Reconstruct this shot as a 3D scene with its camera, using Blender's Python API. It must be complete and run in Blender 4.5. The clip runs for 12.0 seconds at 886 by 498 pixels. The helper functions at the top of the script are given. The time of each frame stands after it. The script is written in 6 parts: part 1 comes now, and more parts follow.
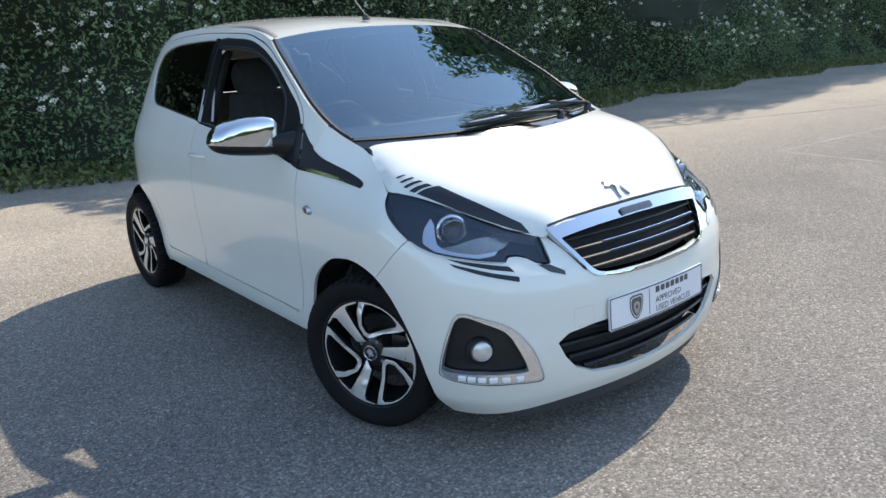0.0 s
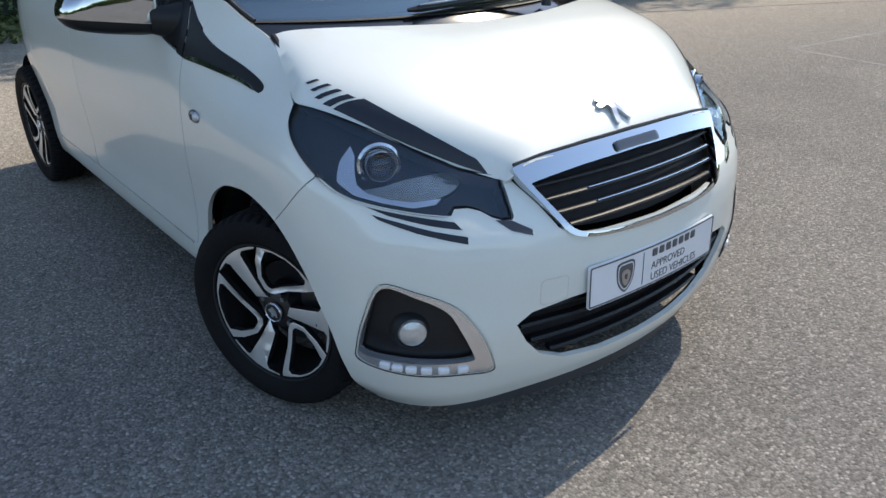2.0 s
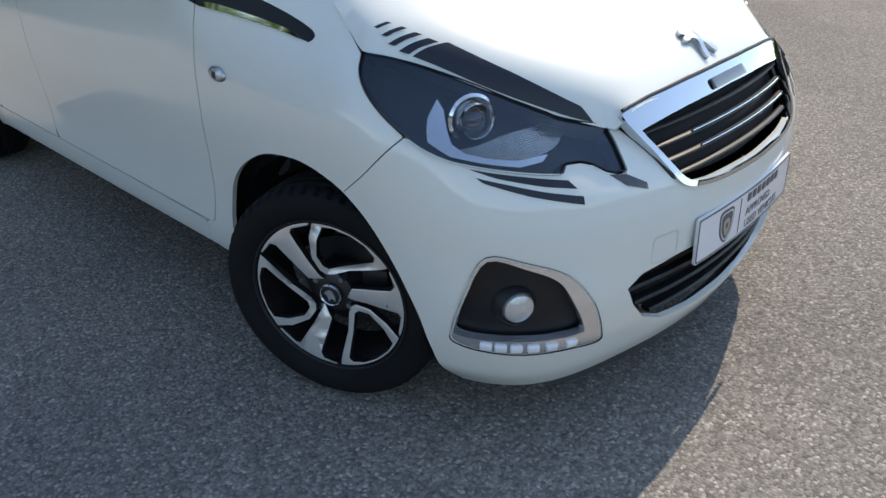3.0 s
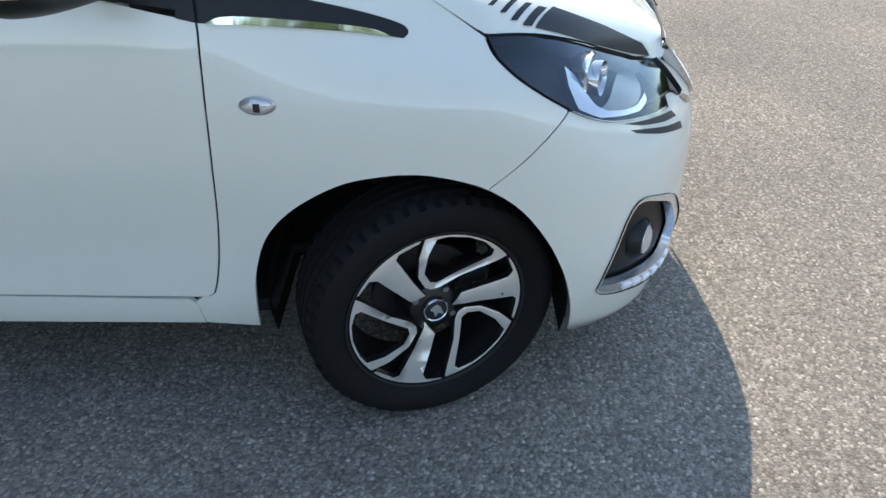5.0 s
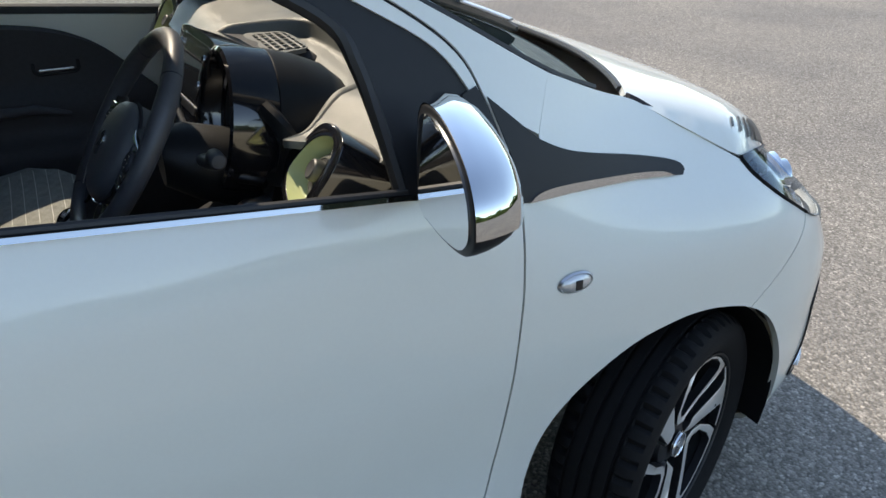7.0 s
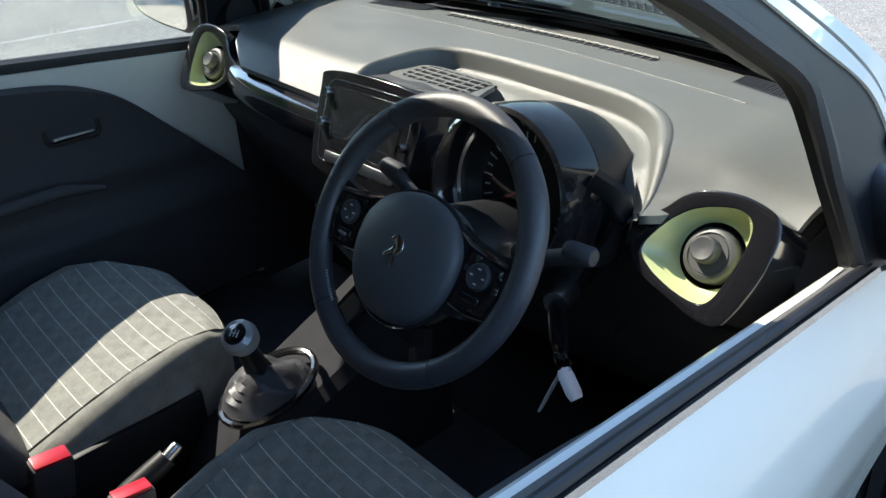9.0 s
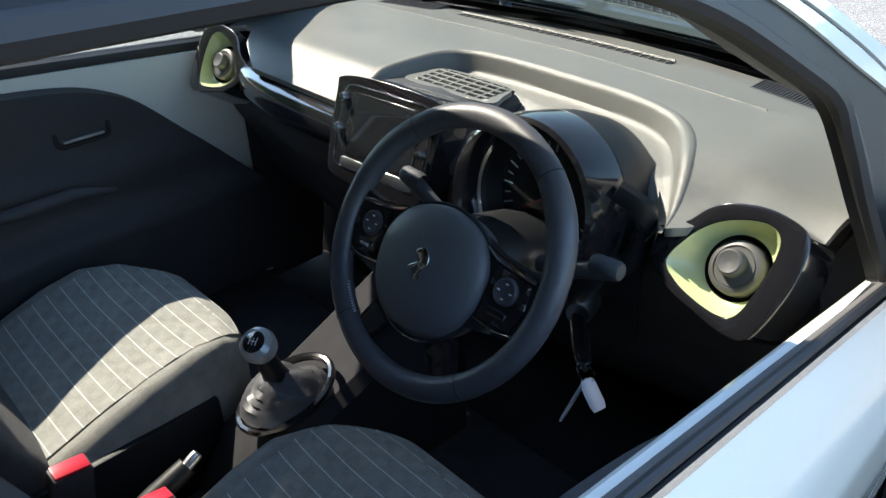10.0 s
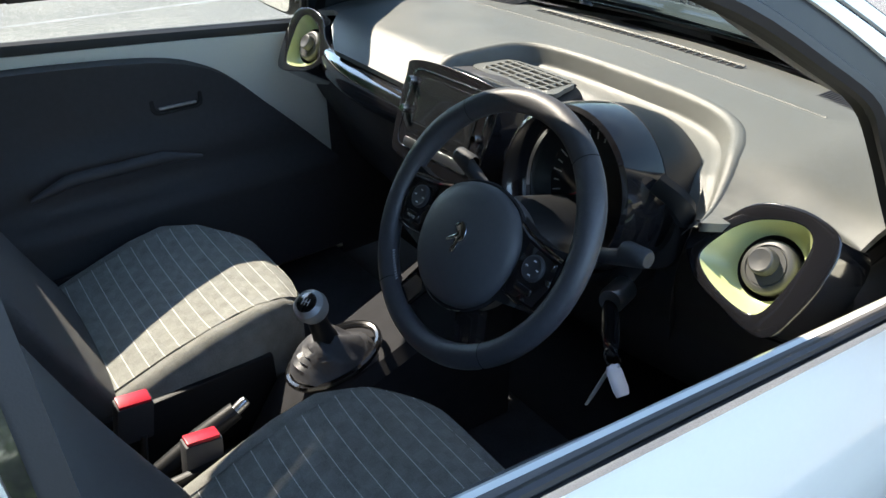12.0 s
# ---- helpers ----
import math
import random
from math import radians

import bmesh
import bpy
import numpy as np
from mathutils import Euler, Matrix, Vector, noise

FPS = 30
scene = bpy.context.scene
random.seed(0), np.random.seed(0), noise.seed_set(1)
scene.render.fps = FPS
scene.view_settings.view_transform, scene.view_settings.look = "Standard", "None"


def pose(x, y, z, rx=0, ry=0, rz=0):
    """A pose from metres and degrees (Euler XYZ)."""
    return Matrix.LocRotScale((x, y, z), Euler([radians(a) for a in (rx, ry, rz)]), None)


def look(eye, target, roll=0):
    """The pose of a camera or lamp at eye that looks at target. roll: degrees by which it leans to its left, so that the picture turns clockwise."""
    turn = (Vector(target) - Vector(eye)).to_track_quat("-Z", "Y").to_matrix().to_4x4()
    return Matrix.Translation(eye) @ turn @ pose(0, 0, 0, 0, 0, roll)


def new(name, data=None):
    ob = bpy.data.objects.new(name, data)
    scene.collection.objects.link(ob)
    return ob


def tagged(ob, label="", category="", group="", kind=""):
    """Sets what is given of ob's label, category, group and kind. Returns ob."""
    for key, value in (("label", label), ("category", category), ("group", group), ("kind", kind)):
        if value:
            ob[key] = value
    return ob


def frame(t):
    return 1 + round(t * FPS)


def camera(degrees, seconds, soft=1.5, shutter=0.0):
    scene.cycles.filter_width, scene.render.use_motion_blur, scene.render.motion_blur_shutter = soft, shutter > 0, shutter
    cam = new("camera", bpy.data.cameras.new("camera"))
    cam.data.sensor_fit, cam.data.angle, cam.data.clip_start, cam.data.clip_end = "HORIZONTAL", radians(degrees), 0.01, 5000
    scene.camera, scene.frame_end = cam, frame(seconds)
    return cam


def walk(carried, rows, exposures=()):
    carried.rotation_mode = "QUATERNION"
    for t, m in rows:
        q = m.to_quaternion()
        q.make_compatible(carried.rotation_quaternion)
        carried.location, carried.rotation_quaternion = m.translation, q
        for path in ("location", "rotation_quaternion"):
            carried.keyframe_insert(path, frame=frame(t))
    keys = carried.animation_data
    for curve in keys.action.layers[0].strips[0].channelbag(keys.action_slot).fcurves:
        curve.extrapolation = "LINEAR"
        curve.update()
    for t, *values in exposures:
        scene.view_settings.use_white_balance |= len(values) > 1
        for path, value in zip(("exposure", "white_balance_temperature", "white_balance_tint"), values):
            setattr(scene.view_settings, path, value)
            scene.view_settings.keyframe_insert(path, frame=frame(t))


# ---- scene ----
cam = camera(60.8, 12.0)
PATH = [
    (0, (2.11, -2.079, 1.345), (0.601, -0.885, 0.8), -3.3),
    (0.5, (2.024, -1.897, 1.348), (0.515, -0.735, 0.736), -2.6),
    (1, (1.908, -1.739, 1.33), (0.431, -0.582, 0.639), -1.1),
    (1.5, (1.797, -1.607, 1.321), (0.365, -0.445, 0.546), -0.0),
    (2, (1.652, -1.542, 1.305), (0.261, -0.386, 0.449), 0.1),
    (2.5, (1.45, -1.546, 1.282), (0.116, -0.385, 0.348), -0.4),
    (3, (1.219, -1.694, 1.248), (0.04, -0.409, 0.269), -0.6),
    (3.2, (1.124, -1.776, 1.252), (0.036, -0.421, 0.264), -1.0),
    (4.8, (0.133, -2.02, 1.294), (0.014, -0.374, 0.164), 0.0),
    (5, (0.03, -2.043, 1.292), (0.017, -0.38, 0.181), -0.0),
    (5.5, (-0.241, -1.967, 1.273), (0.006, -0.317, 0.169), -0.3),
    (6, (-0.482, -1.874, 1.299), (0.004, -0.265, 0.214), 0.5),
    (6.5, (-0.756, -1.743, 1.328), (-0.067, -0.16, 0.319), 0.4),
    (7, (-0.95, -1.567, 1.344), (-0.13, -0.006, 0.4), -0.1),
    (7.5, (-1.11, -1.321, 1.372), (-0.2, 0.191, 0.429), -0.9),
    (7.7, (-1.169, -1.245, 1.37), (-0.214, 0.234, 0.421), -1.1),
    (9.3, (-1.404, -0.91, 1.405), (-0.215, 0.33, 0.38), -2.0),
    (9.5, (-1.405, -0.902, 1.413), (-0.219, 0.333, 0.381), -2.2),
    (10, (-1.403, -0.902, 1.419), (-0.235, 0.344, 0.379), -1.8),
    (10.5, (-1.402, -0.922, 1.415), (-0.275, 0.36, 0.373), -1.0),
    (11, (-1.399, -0.948, 1.417), (-0.325, 0.382, 0.379), -0.8),
    (11.5, (-1.398, -0.968, 1.415), (-0.37, 0.4, 0.38), -0.9),
    (12, (-1.397, -0.986, 1.414), (-0.4, 0.407, 0.381), -0.7),
]
walk(cam, [(t, look(eye, target, roll)) for t, eye, target, roll in PATH],
     [(0, 1.42, 7350, 11), (1.0, 1.22, 7400, 11), (2.4, 0.98, 7500, 11), (3.2, 1.15, 7800, 12), (5.0, 1.6, 8100, 10), (6.0, 1.6, 8100, 10), (7.5, 1.42, 7700, 11), (9.3, 2.48, 6850, 7), (10, 2.55, 7050, 8), (12, 2.62, 7250, 9)])

# ---- daylight ----
SUN = Vector((-0.16, 0.91, 1.0)).normalized()
world = bpy.data.worlds.new("sky")
scene.world = world
world.use_nodes = True
wn = world.node_tree.nodes
sky = wn.new("ShaderNodeTexSky")
sky.sky_type, sky.sun_disc = "NISHITA", False
sky.sun_elevation, sky.sun_rotation = math.asin(SUN.z), math.atan2(SUN.x, SUN.y)
sky.air_density, sky.dust_density, sky.ozone_density = 1.0, 0.15, 2.2
wn["Background"].inputs["Strength"].default_value = 0.15
world.node_tree.links.new(sky.outputs["Color"], wn["Background"].inputs["Color"])
lamp = bpy.data.lights.new("sun", "SUN")
lamp.energy, lamp.angle, lamp.color = 2.0, radians(0.53), (1.0, 0.95, 0.87)
sun = new("sun", lamp)
sun.matrix_world = look(SUN * 30, (0, 0, 0))

# ---- mesh tools ----
from mathutils import geometry


def part(name, data, material, parent=None, label="", smooth=True):
    """Link a bmesh or a mesh as one object, under a thing or a part."""
    if isinstance(data, bmesh.types.BMesh):
        me = bpy.data.meshes.new(name)
        bmesh.ops.recalc_face_normals(data, faces=data.faces)
        data.to_mesh(me)
        data.free()
    else:
        me = data
        me.name = name
    if smooth is True:
        me.shade_smooth()
        me.set_sharp_from_angle(angle=radians(38))
    elif smooth == "all":
        me.shade_smooth()
    mats = material if isinstance(material, (list, tuple)) else [material]
    if not me.materials:
        for m in mats:
            me.materials.append(m)
    ob = new(name, me)
    if parent is not None:
        ob.parent = parent
    if label:
        ob["label"] = label
    return ob


def spline(pts, n=8, closed=False):
    """Catmull-Rom through points of any dimension, n steps a span."""
    p = np.array(pts, float)
    m = len(p)
    out = []
    for i in range(m if closed else m - 1):
        if closed:
            a, b, c, d = p[i - 1], p[i], p[(i + 1) % m], p[(i + 2) % m]
        else:
            b, c = p[i], p[i + 1]
            a = p[i - 1] if i else 2 * b - c
            d = p[i + 2] if i + 2 < m else 2 * c - b
        for k in range(n):
            t = k / n
            out.append(0.5 * (2 * b + (c - a) * t + (2 * a - 5 * b + 4 * c - d) * t * t + (3 * b - a - 3 * c + d) * t ** 3))
    if not closed:
        out.append(p[-1])
    return np.array(out)


def join(*runs):
    """One closed outline out of several runs of points."""
    out = []
    for r in runs:
        for q in np.atleast_2d(np.array(r, float)):
            if not out or np.linalg.norm(q - out[-1]) > 1e-5:
                out.append(q)
    if np.linalg.norm(out[0] - out[-1]) < 1e-5:
        out.pop()
    return np.array(out)


def even(poly, step, closed=True):
    """A run of points cut into pieces no longer than step."""
    out = []
    m = len(poly)
    for i in range(m if closed else m - 1):
        a, b = poly[i], poly[(i + 1) % m]
        k = max(1, int(math.ceil(np.linalg.norm(b - a) / step)))
        for j in range(k):
            out.append(a + (b - a) * j / k)
    if not closed:
        out.append(poly[-1])
    return np.array(out)


def within(q, loops):
    """Even-odd test of points q against closed loops."""
    inside = np.zeros(len(q), bool)
    for loop in loops:
        a, b = loop, np.roll(loop, -1, axis=0)
        for (ax, ay), (bx, by) in zip(a, b):
            if ay == by:
                continue
            hit = ((ay > q[:, 1]) != (by > q[:, 1])) & (q[:, 0] < (bx - ax) * (q[:, 1] - ay) / (by - ay) + ax)
            inside ^= hit
    return inside


def sheet(name, outline, surf, step=0.02, depth=0.012, holes=(), flip=False, back=False, scale=(1, 1)):
    """A panel: the outline (u, v), less the holes, laid on a smooth surface surf(u, v), with an edge turned in by depth."""
    loops = [even(np.array(l, float) * scale, step * 0.6) for l in (outline, *holes)]
    lo, hi = loops[0].min(0), loops[0].max(0)
    gu, gv = np.meshgrid(np.arange(lo[0], hi[0], step), np.arange(lo[1], hi[1], step * 0.9))
    gu = gu + (np.arange(gu.shape[0]) % 2)[:, None] * step * 0.5
    q = np.column_stack([gu.ravel(), gv.ravel()])
    q = q[within(q, loops)]
    edge = np.vstack(loops)
    if len(q):
        near = np.concatenate([np.min(((c[:, None] - edge[None]) ** 2).sum(-1), axis=1) for c in np.array_split(q, max(1, len(q) // 400))])
        q = q[near > (0.45 * step) ** 2]
    pts = np.vstack([edge, q])
    edges, at = [], 0
    for l in loops:
        edges += [(at + i, at + (i + 1) % len(l)) for i in range(len(l))]
        at += len(l)
    vs, es, fs, ov, _, _ = geometry.delaunay_2d_cdt([Vector(p) for p in pts], edges, [], 0, 1e-6)
    vs = np.array([tuple(v) for v in vs])
    tri = np.array([f for f in fs if len(f) == 3])
    tri = tri[within(vs[tri].mean(1), loops)]
    keep = np.unique(tri)
    remap = -np.ones(len(vs), int)
    remap[keep] = np.arange(len(keep))
    tri, vs = remap[tri], vs[keep]
    sx, sy = scale
    f3 = lambda u, v: np.array(surf(u / sx, v / sy), float)
    e = 1e-3
    pos = np.array([f3(u, v) for u, v in vs])
    du = np.array([f3(u + e, v) - f3(u - e, v) for u, v in vs])
    dv = np.array([f3(u, v + e) - f3(u, v - e) for u, v in vs])
    nor = np.cross(du, dv)
    nor /= np.maximum(np.linalg.norm(nor, axis=1), 1e-12)[:, None]
    if flip:
        nor = -nor
    a, b, c = vs[tri[:, 0]], vs[tri[:, 1]], vs[tri[:, 2]]
    ccw = ((b - a)[:, 0] * (c - a)[:, 1] - (b - a)[:, 1] * (c - a)[:, 0]) > 0
    want = np.ones(len(tri), bool) ^ flip
    tri[ccw != want] = tri[ccw != want][:, ::-1]
    verts, normals, faces = [*pos], [*nor], [tuple(t) for t in tri]
    if depth:
        count = {}
        for t in tri:
            for i in range(3):
                k = (t[i], t[(i + 1) % 3])
                count[k] = 1
        rim = [k for k in count if (k[1], k[0]) not in count]
        top, low = {}, {}
        for k in rim:
            for i in k:
                if i not in top:
                    top[i] = len(verts)
                    verts.append(pos[i])
                    normals.append(np.zeros(3))
                    low[i] = len(verts)
                    verts.append(pos[i] - nor[i] * depth)
                    normals.append(np.zeros(3))
        for i, j in rim:
            faces.append((top[j], top[i], low[i], low[j]))
        if back:
            n0 = len(verts)
            verts += [*(pos - nor * depth)]
            normals += [*(-nor)]
            faces += [tuple(n0 + t[::-1]) for t in tri]
    me = bpy.data.meshes.new(name)
    me.from_pydata([tuple(v) for v in verts], [], faces)
    me.update()
    me.shade_smooth()
    me.normals_split_custom_set_from_vertices([tuple(n) for n in normals])
    return me


def grid(nu, nv, fn, closed_u=False, closed_v=False):
    """A bmesh sheet of fn(i / (nu - 1), j / (nv - 1))."""
    bm = bmesh.new()
    au = nu if closed_u else nu - 1
    av = nv if closed_v else nv - 1
    vs = [[bm.verts.new(fn(i / au, j / av)) for j in range(nv)] for i in range(nu)]
    for i in range(au):
        for j in range(av):
            bm.faces.new((vs[i][j], vs[(i + 1) % nu][j], vs[(i + 1) % nu][(j + 1) % nv], vs[i][(j + 1) % nv]))
    return bm


def loft(loops, caps=True):
    """Skin closed loops of equal length."""
    bm = bmesh.new()
    rows = [[bm.verts.new(p) for p in l] for l in loops]
    n = len(rows[0])
    for a, b in zip(rows, rows[1:]):
        for i in range(n):
            bm.faces.new((a[i], a[(i + 1) % n], b[(i + 1) % n], b[i]))
    if caps:
        bm.faces.new(rows[0][::-1])
        bm.faces.new(rows[-1])
    return bm


def tube(path, radius, n=8, closed=False, squash=None):
    """A round bar along a path; radius may be a list."""
    p = [Vector(q) for q in path]
    m = len(p)
    loops = []
    up = Vector((0, 0, 1))
    for i in range(m):
        a = p[i - 1] if (i or closed) else p[0]
        b = p[(i + 1) % m] if (i + 1 < m or closed) else p[-1]
        d = (b - a).normalized()
        s = d.cross(up)
        if s.length < 1e-3:
            s = d.cross(Vector((0, 1, 0)))
        s.normalize()
        t = s.cross(d)
        r = radius[i] if isinstance(radius, (list, tuple)) else radius
        rs, rt = (r, r) if squash is None else (r, r * squash)
        loops.append([p[i] + s * (rs * math.cos(2 * math.pi * k / n)) + t * (rt * math.sin(2 * math.pi * k / n)) for k in range(n)])
    if closed:
        loops.append(loops[0])
    bm = loft(loops, caps=not closed)
    if closed:
        bmesh.ops.remove_doubles(bm, verts=bm.verts, dist=1e-6)
    return bm


def box(size, at=(0, 0, 0), bevel=0.0, m=None, seg=2, bm=None):
    """A bevelled box."""
    own = bmesh.new()
    bmesh.ops.create_cube(own, size=1, matrix=Matrix.Translation(at) @ Matrix.Diagonal((*size, 1)))
    if bevel:
        bmesh.ops.bevel(own, geom=own.edges[:], offset=bevel, segments=seg, profile=0.6, affect="EDGES")
    if m is not None:
        bmesh.ops.transform(own, matrix=m, verts=own.verts)
    if bm is None:
        return own
    return add(bm, own)


def add(bm, other):
    """Join another bmesh into bm."""
    me = bpy.data.meshes.new("tmp")
    other.to_mesh(me)
    other.free()
    bm.from_mesh(me)
    bpy.data.meshes.remove(me)
    return bm


def lathe(profile, n=48, m=None, closed=False):
    """Turn a profile of (radius, height) round the local z axis."""
    bm = bmesh.new()
    rows = []
    for k in range(n):
        a = 2 * math.pi * k / n
        rows.append([bm.verts.new((r * math.cos(a), r * math.sin(a), h)) for r, h in profile])
    for k in range(n):
        a, b = rows[k], rows[(k + 1) % n]
        for i in range(len(profile) if closed else len(profile) - 1):
            j = (i + 1) % len(profile)
            bm.faces.new((a[i], b[i], b[j], a[j]))
    bmesh.ops.remove_doubles(bm, verts=bm.verts, dist=1e-5)
    if m is not None:
        bmesh.ops.transform(bm, matrix=m, verts=bm.verts)
    return bm


def slab(outline, z0, z1, bevel=0.0, m=None, holes=()):
    """A flat shape with thickness, its upper edge chamfered; outline in (x, y)."""
    me = sheet("slab", outline, lambda u, v: (u, v, z1), step=max(0.004, np.ptp(np.array(outline), axis=0).max() / 6), depth=z1 - z0, holes=holes, back=True)
    bm = bmesh.new()
    bm.from_mesh(me)
    bpy.data.meshes.remove(me)
    bmesh.ops.remove_doubles(bm, verts=bm.verts, dist=1e-6)
    if bevel:
        ed = [e for e in bm.edges if len(e.link_faces) == 2 and e.calc_face_angle(0) > 1.2 and min(v.co.z for v in e.verts) > z1 - 1e-5]
        bmesh.ops.bevel(bm, geom=ed, offset=bevel, segments=2, profile=0.5, affect="EDGES", clamp_overlap=True)
    if m is not None:
        bmesh.ops.transform(bm, matrix=m, verts=bm.verts)
    return bm


def axes(origin, normal, up=(0, 0, 1)):
    """A frame whose z is the normal and whose y leans to up."""
    z = Vector(normal).normalized()
    x = Vector(up).cross(z).normalized()
    y = z.cross(x)
    m = Matrix((x, y, z)).transposed().to_4x4()
    m.translation = origin
    return m


def lettering(text, size, depth=0.0005):
    """Words in the built-in font, as a mesh in the xy plane."""
    cu = bpy.data.curves.new("words", "FONT")
    cu.body, cu.size, cu.extrude, cu.align_x, cu.align_y = text, size, depth, "LEFT", "CENTER"
    ob = bpy.data.objects.new("words", cu)
    scene.collection.objects.link(ob)
    bpy.context.view_layer.update()
    me = bpy.data.meshes.new_from_object(ob)
    bpy.data.objects.remove(ob)
    bpy.data.curves.remove(cu)
    return me


def arc(cx, cy, r, a0, a1, n=8, ry=None):
    ry = ry or r
    return [(cx + r * math.cos(radians(a0 + (a1 - a0) * k / n)), cy + ry * math.sin(radians(a0 + (a1 - a0) * k / n))) for k in range(n + 1)]


def rounded(w, h, r, n=5, cx=0, cy=0):
    """A rounded rectangle."""
    w, h = w / 2 - r, h / 2 - r
    return np.array(arc(cx + w, cy + h, r, 0, 90, n) + arc(cx - w, cy + h, r, 90, 180, n) + arc(cx - w, cy - h, r, 180, 270, n) + arc(cx + w, cy - h, r, 270, 360, n))

# ---- materials ----
def material(name, color, rough=0.5, metal=0.0, coat=0.0, spec=0.5, noise_scale=0.0, noise_amount=0.0, bump=0.0, bump_scale=0.0, rough_var=0.0, two=None, coat_rough=0.03):
    """A principled surface with variation at two scales and a fine relief."""
    m = bpy.data.materials.new(name)
    m.use_nodes = True
    nt = m.node_tree
    b = nt.nodes["Principled BSDF"]
    b.inputs["Base Color"].default_value = (*color, 1)
    b.inputs["Roughness"].default_value = rough
    b.inputs["Metallic"].default_value = metal
    b.inputs["Specular IOR Level"].default_value = spec
    b.inputs["Coat Weight"].default_value = coat
    b.inputs["Coat Roughness"].default_value = coat_rough
    co = nt.nodes.new("ShaderNodeTexCoord")
    if noise_amount:
        fine = nt.nodes.new("ShaderNodeTexNoise")
        fine.inputs["Scale"].default_value, fine.inputs["Detail"].default_value = noise_scale, 6
        wide = nt.nodes.new("ShaderNodeTexNoise")
        wide.inputs["Scale"].default_value, wide.inputs["Detail"].default_value = noise_scale * 0.07, 3
        mixn = nt.nodes.new("ShaderNodeMath")
        mixn.operation = "ADD"
        nt.links.new(co.outputs["Object"], fine.inputs["Vector"])
        nt.links.new(co.outputs["Object"], wide.inputs["Vector"])
        nt.links.new(fine.outputs["Fac"], mixn.inputs[0])
        nt.links.new(wide.outputs["Fac"], mixn.inputs[1])
        ramp = nt.nodes.new("ShaderNodeMapRange")
        ramp.inputs["From Min"].default_value, ramp.inputs["From Max"].default_value = 0.6, 1.4
        nt.links.new(mixn.outputs[0], ramp.inputs["Value"])
        mix = nt.nodes.new("ShaderNodeMix")
        mix.data_type = "RGBA"
        second = two or tuple(c * (1 - noise_amount) for c in color)
        mix.inputs[6].default_value, mix.inputs[7].default_value = (*second, 1), (*color, 1)
        nt.links.new(ramp.outputs[0], mix.inputs[0])
        nt.links.new(mix.outputs[2], b.inputs["Base Color"])
        if rough_var:
            rr = nt.nodes.new("ShaderNodeMapRange")
            rr.inputs["From Min"].default_value, rr.inputs["From Max"].default_value = 0.3, 0.7
            rr.inputs["To Min"].default_value, rr.inputs["To Max"].default_value = rough - rough_var, rough + rough_var
            nt.links.new(wide.outputs["Fac"], rr.inputs["Value"])
            nt.links.new(rr.outputs[0], b.inputs["Roughness"])
    if bump:
        n2 = nt.nodes.new("ShaderNodeTexNoise")
        n2.inputs["Scale"].default_value, n2.inputs["Detail"].default_value = bump_scale, 4
        bp = nt.nodes.new("ShaderNodeBump")
        bp.inputs["Strength"].default_value, bp.inputs["Distance"].default_value = bump, 0.002
        nt.links.new(co.outputs["Object"], n2.inputs["Vector"])
        nt.links.new(n2.outputs["Fac"], bp.inputs["Height"])
        nt.links.new(bp.outputs[0], b.inputs["Normal"])
    return m


def glazing(name, tint, rough=0.0, ior=1.5, gloss=(0.8, 0.8, 0.8)):
    """Thin glass: clear tinted passage under a Fresnel gloss."""
    m = bpy.data.materials.new(name)
    m.use_nodes = True
    nt = m.node_tree
    nt.nodes.remove(nt.nodes["Principled BSDF"])
    tr = nt.nodes.new("ShaderNodeBsdfTransparent")
    tr.inputs["Color"].default_value = (*tint, 1)
    gl = nt.nodes.new("ShaderNodeBsdfGlossy")
    gl.inputs["Roughness"].default_value = rough
    gl.inputs["Color"].default_value = (*gloss, 1)
    fr = nt.nodes.new("ShaderNodeLayerWeight")
    fr.inputs["Blend"].default_value = 0.5
    power = nt.nodes.new("ShaderNodeMath")
    power.operation = "POWER"
    power.inputs[1].default_value = 4.2
    nt.links.new(fr.outputs["Facing"], power.inputs[0])
    base = ((ior - 1) / (ior + 1)) ** 2 * 1.6
    rise = nt.nodes.new("ShaderNodeMapRange")
    rise.inputs["To Min"].default_value, rise.inputs["To Max"].default_value = base, 1.0
    nt.links.new(power.outputs[0], rise.inputs["Value"])
    mx = nt.nodes.new("ShaderNodeMixShader")
    nt.links.new(rise.outputs[0], mx.inputs[0])
    nt.links.new(tr.outputs[0], mx.inputs[1])
    nt.links.new(gl.outputs[0], mx.inputs[2])
    nt.links.new(mx.outputs[0], nt.nodes["Material Output"].inputs["Surface"])
    return m


PAINT = material("pearl_white_paint", (0.75, 0.76, 0.700), 0.38, coat=1.0, noise_scale=160, noise_amount=0.03, spec=0.35)
BLACK_GLOSS = material("gloss_black_trim", (0.012, 0.012, 0.014), 0.12, coat=1.0, noise_scale=40, noise_amount=0.3)
BLACK = material("black_plastic", (0.048, 0.050, 0.056), 0.55, noise_scale=90, noise_amount=0.3, bump=0.25, bump_scale=900, rough_var=0.08)
MATT = material("matt_black_trim", (0.011, 0.012, 0.014), 0.45, spec=0.35, noise_scale=60, noise_amount=0.25, bump=0.1, bump_scale=700)
DEEP = material("dark_underbody", (0.03, 0.03, 0.034), 0.85, spec=0.2, noise_scale=30, noise_amount=0.4)
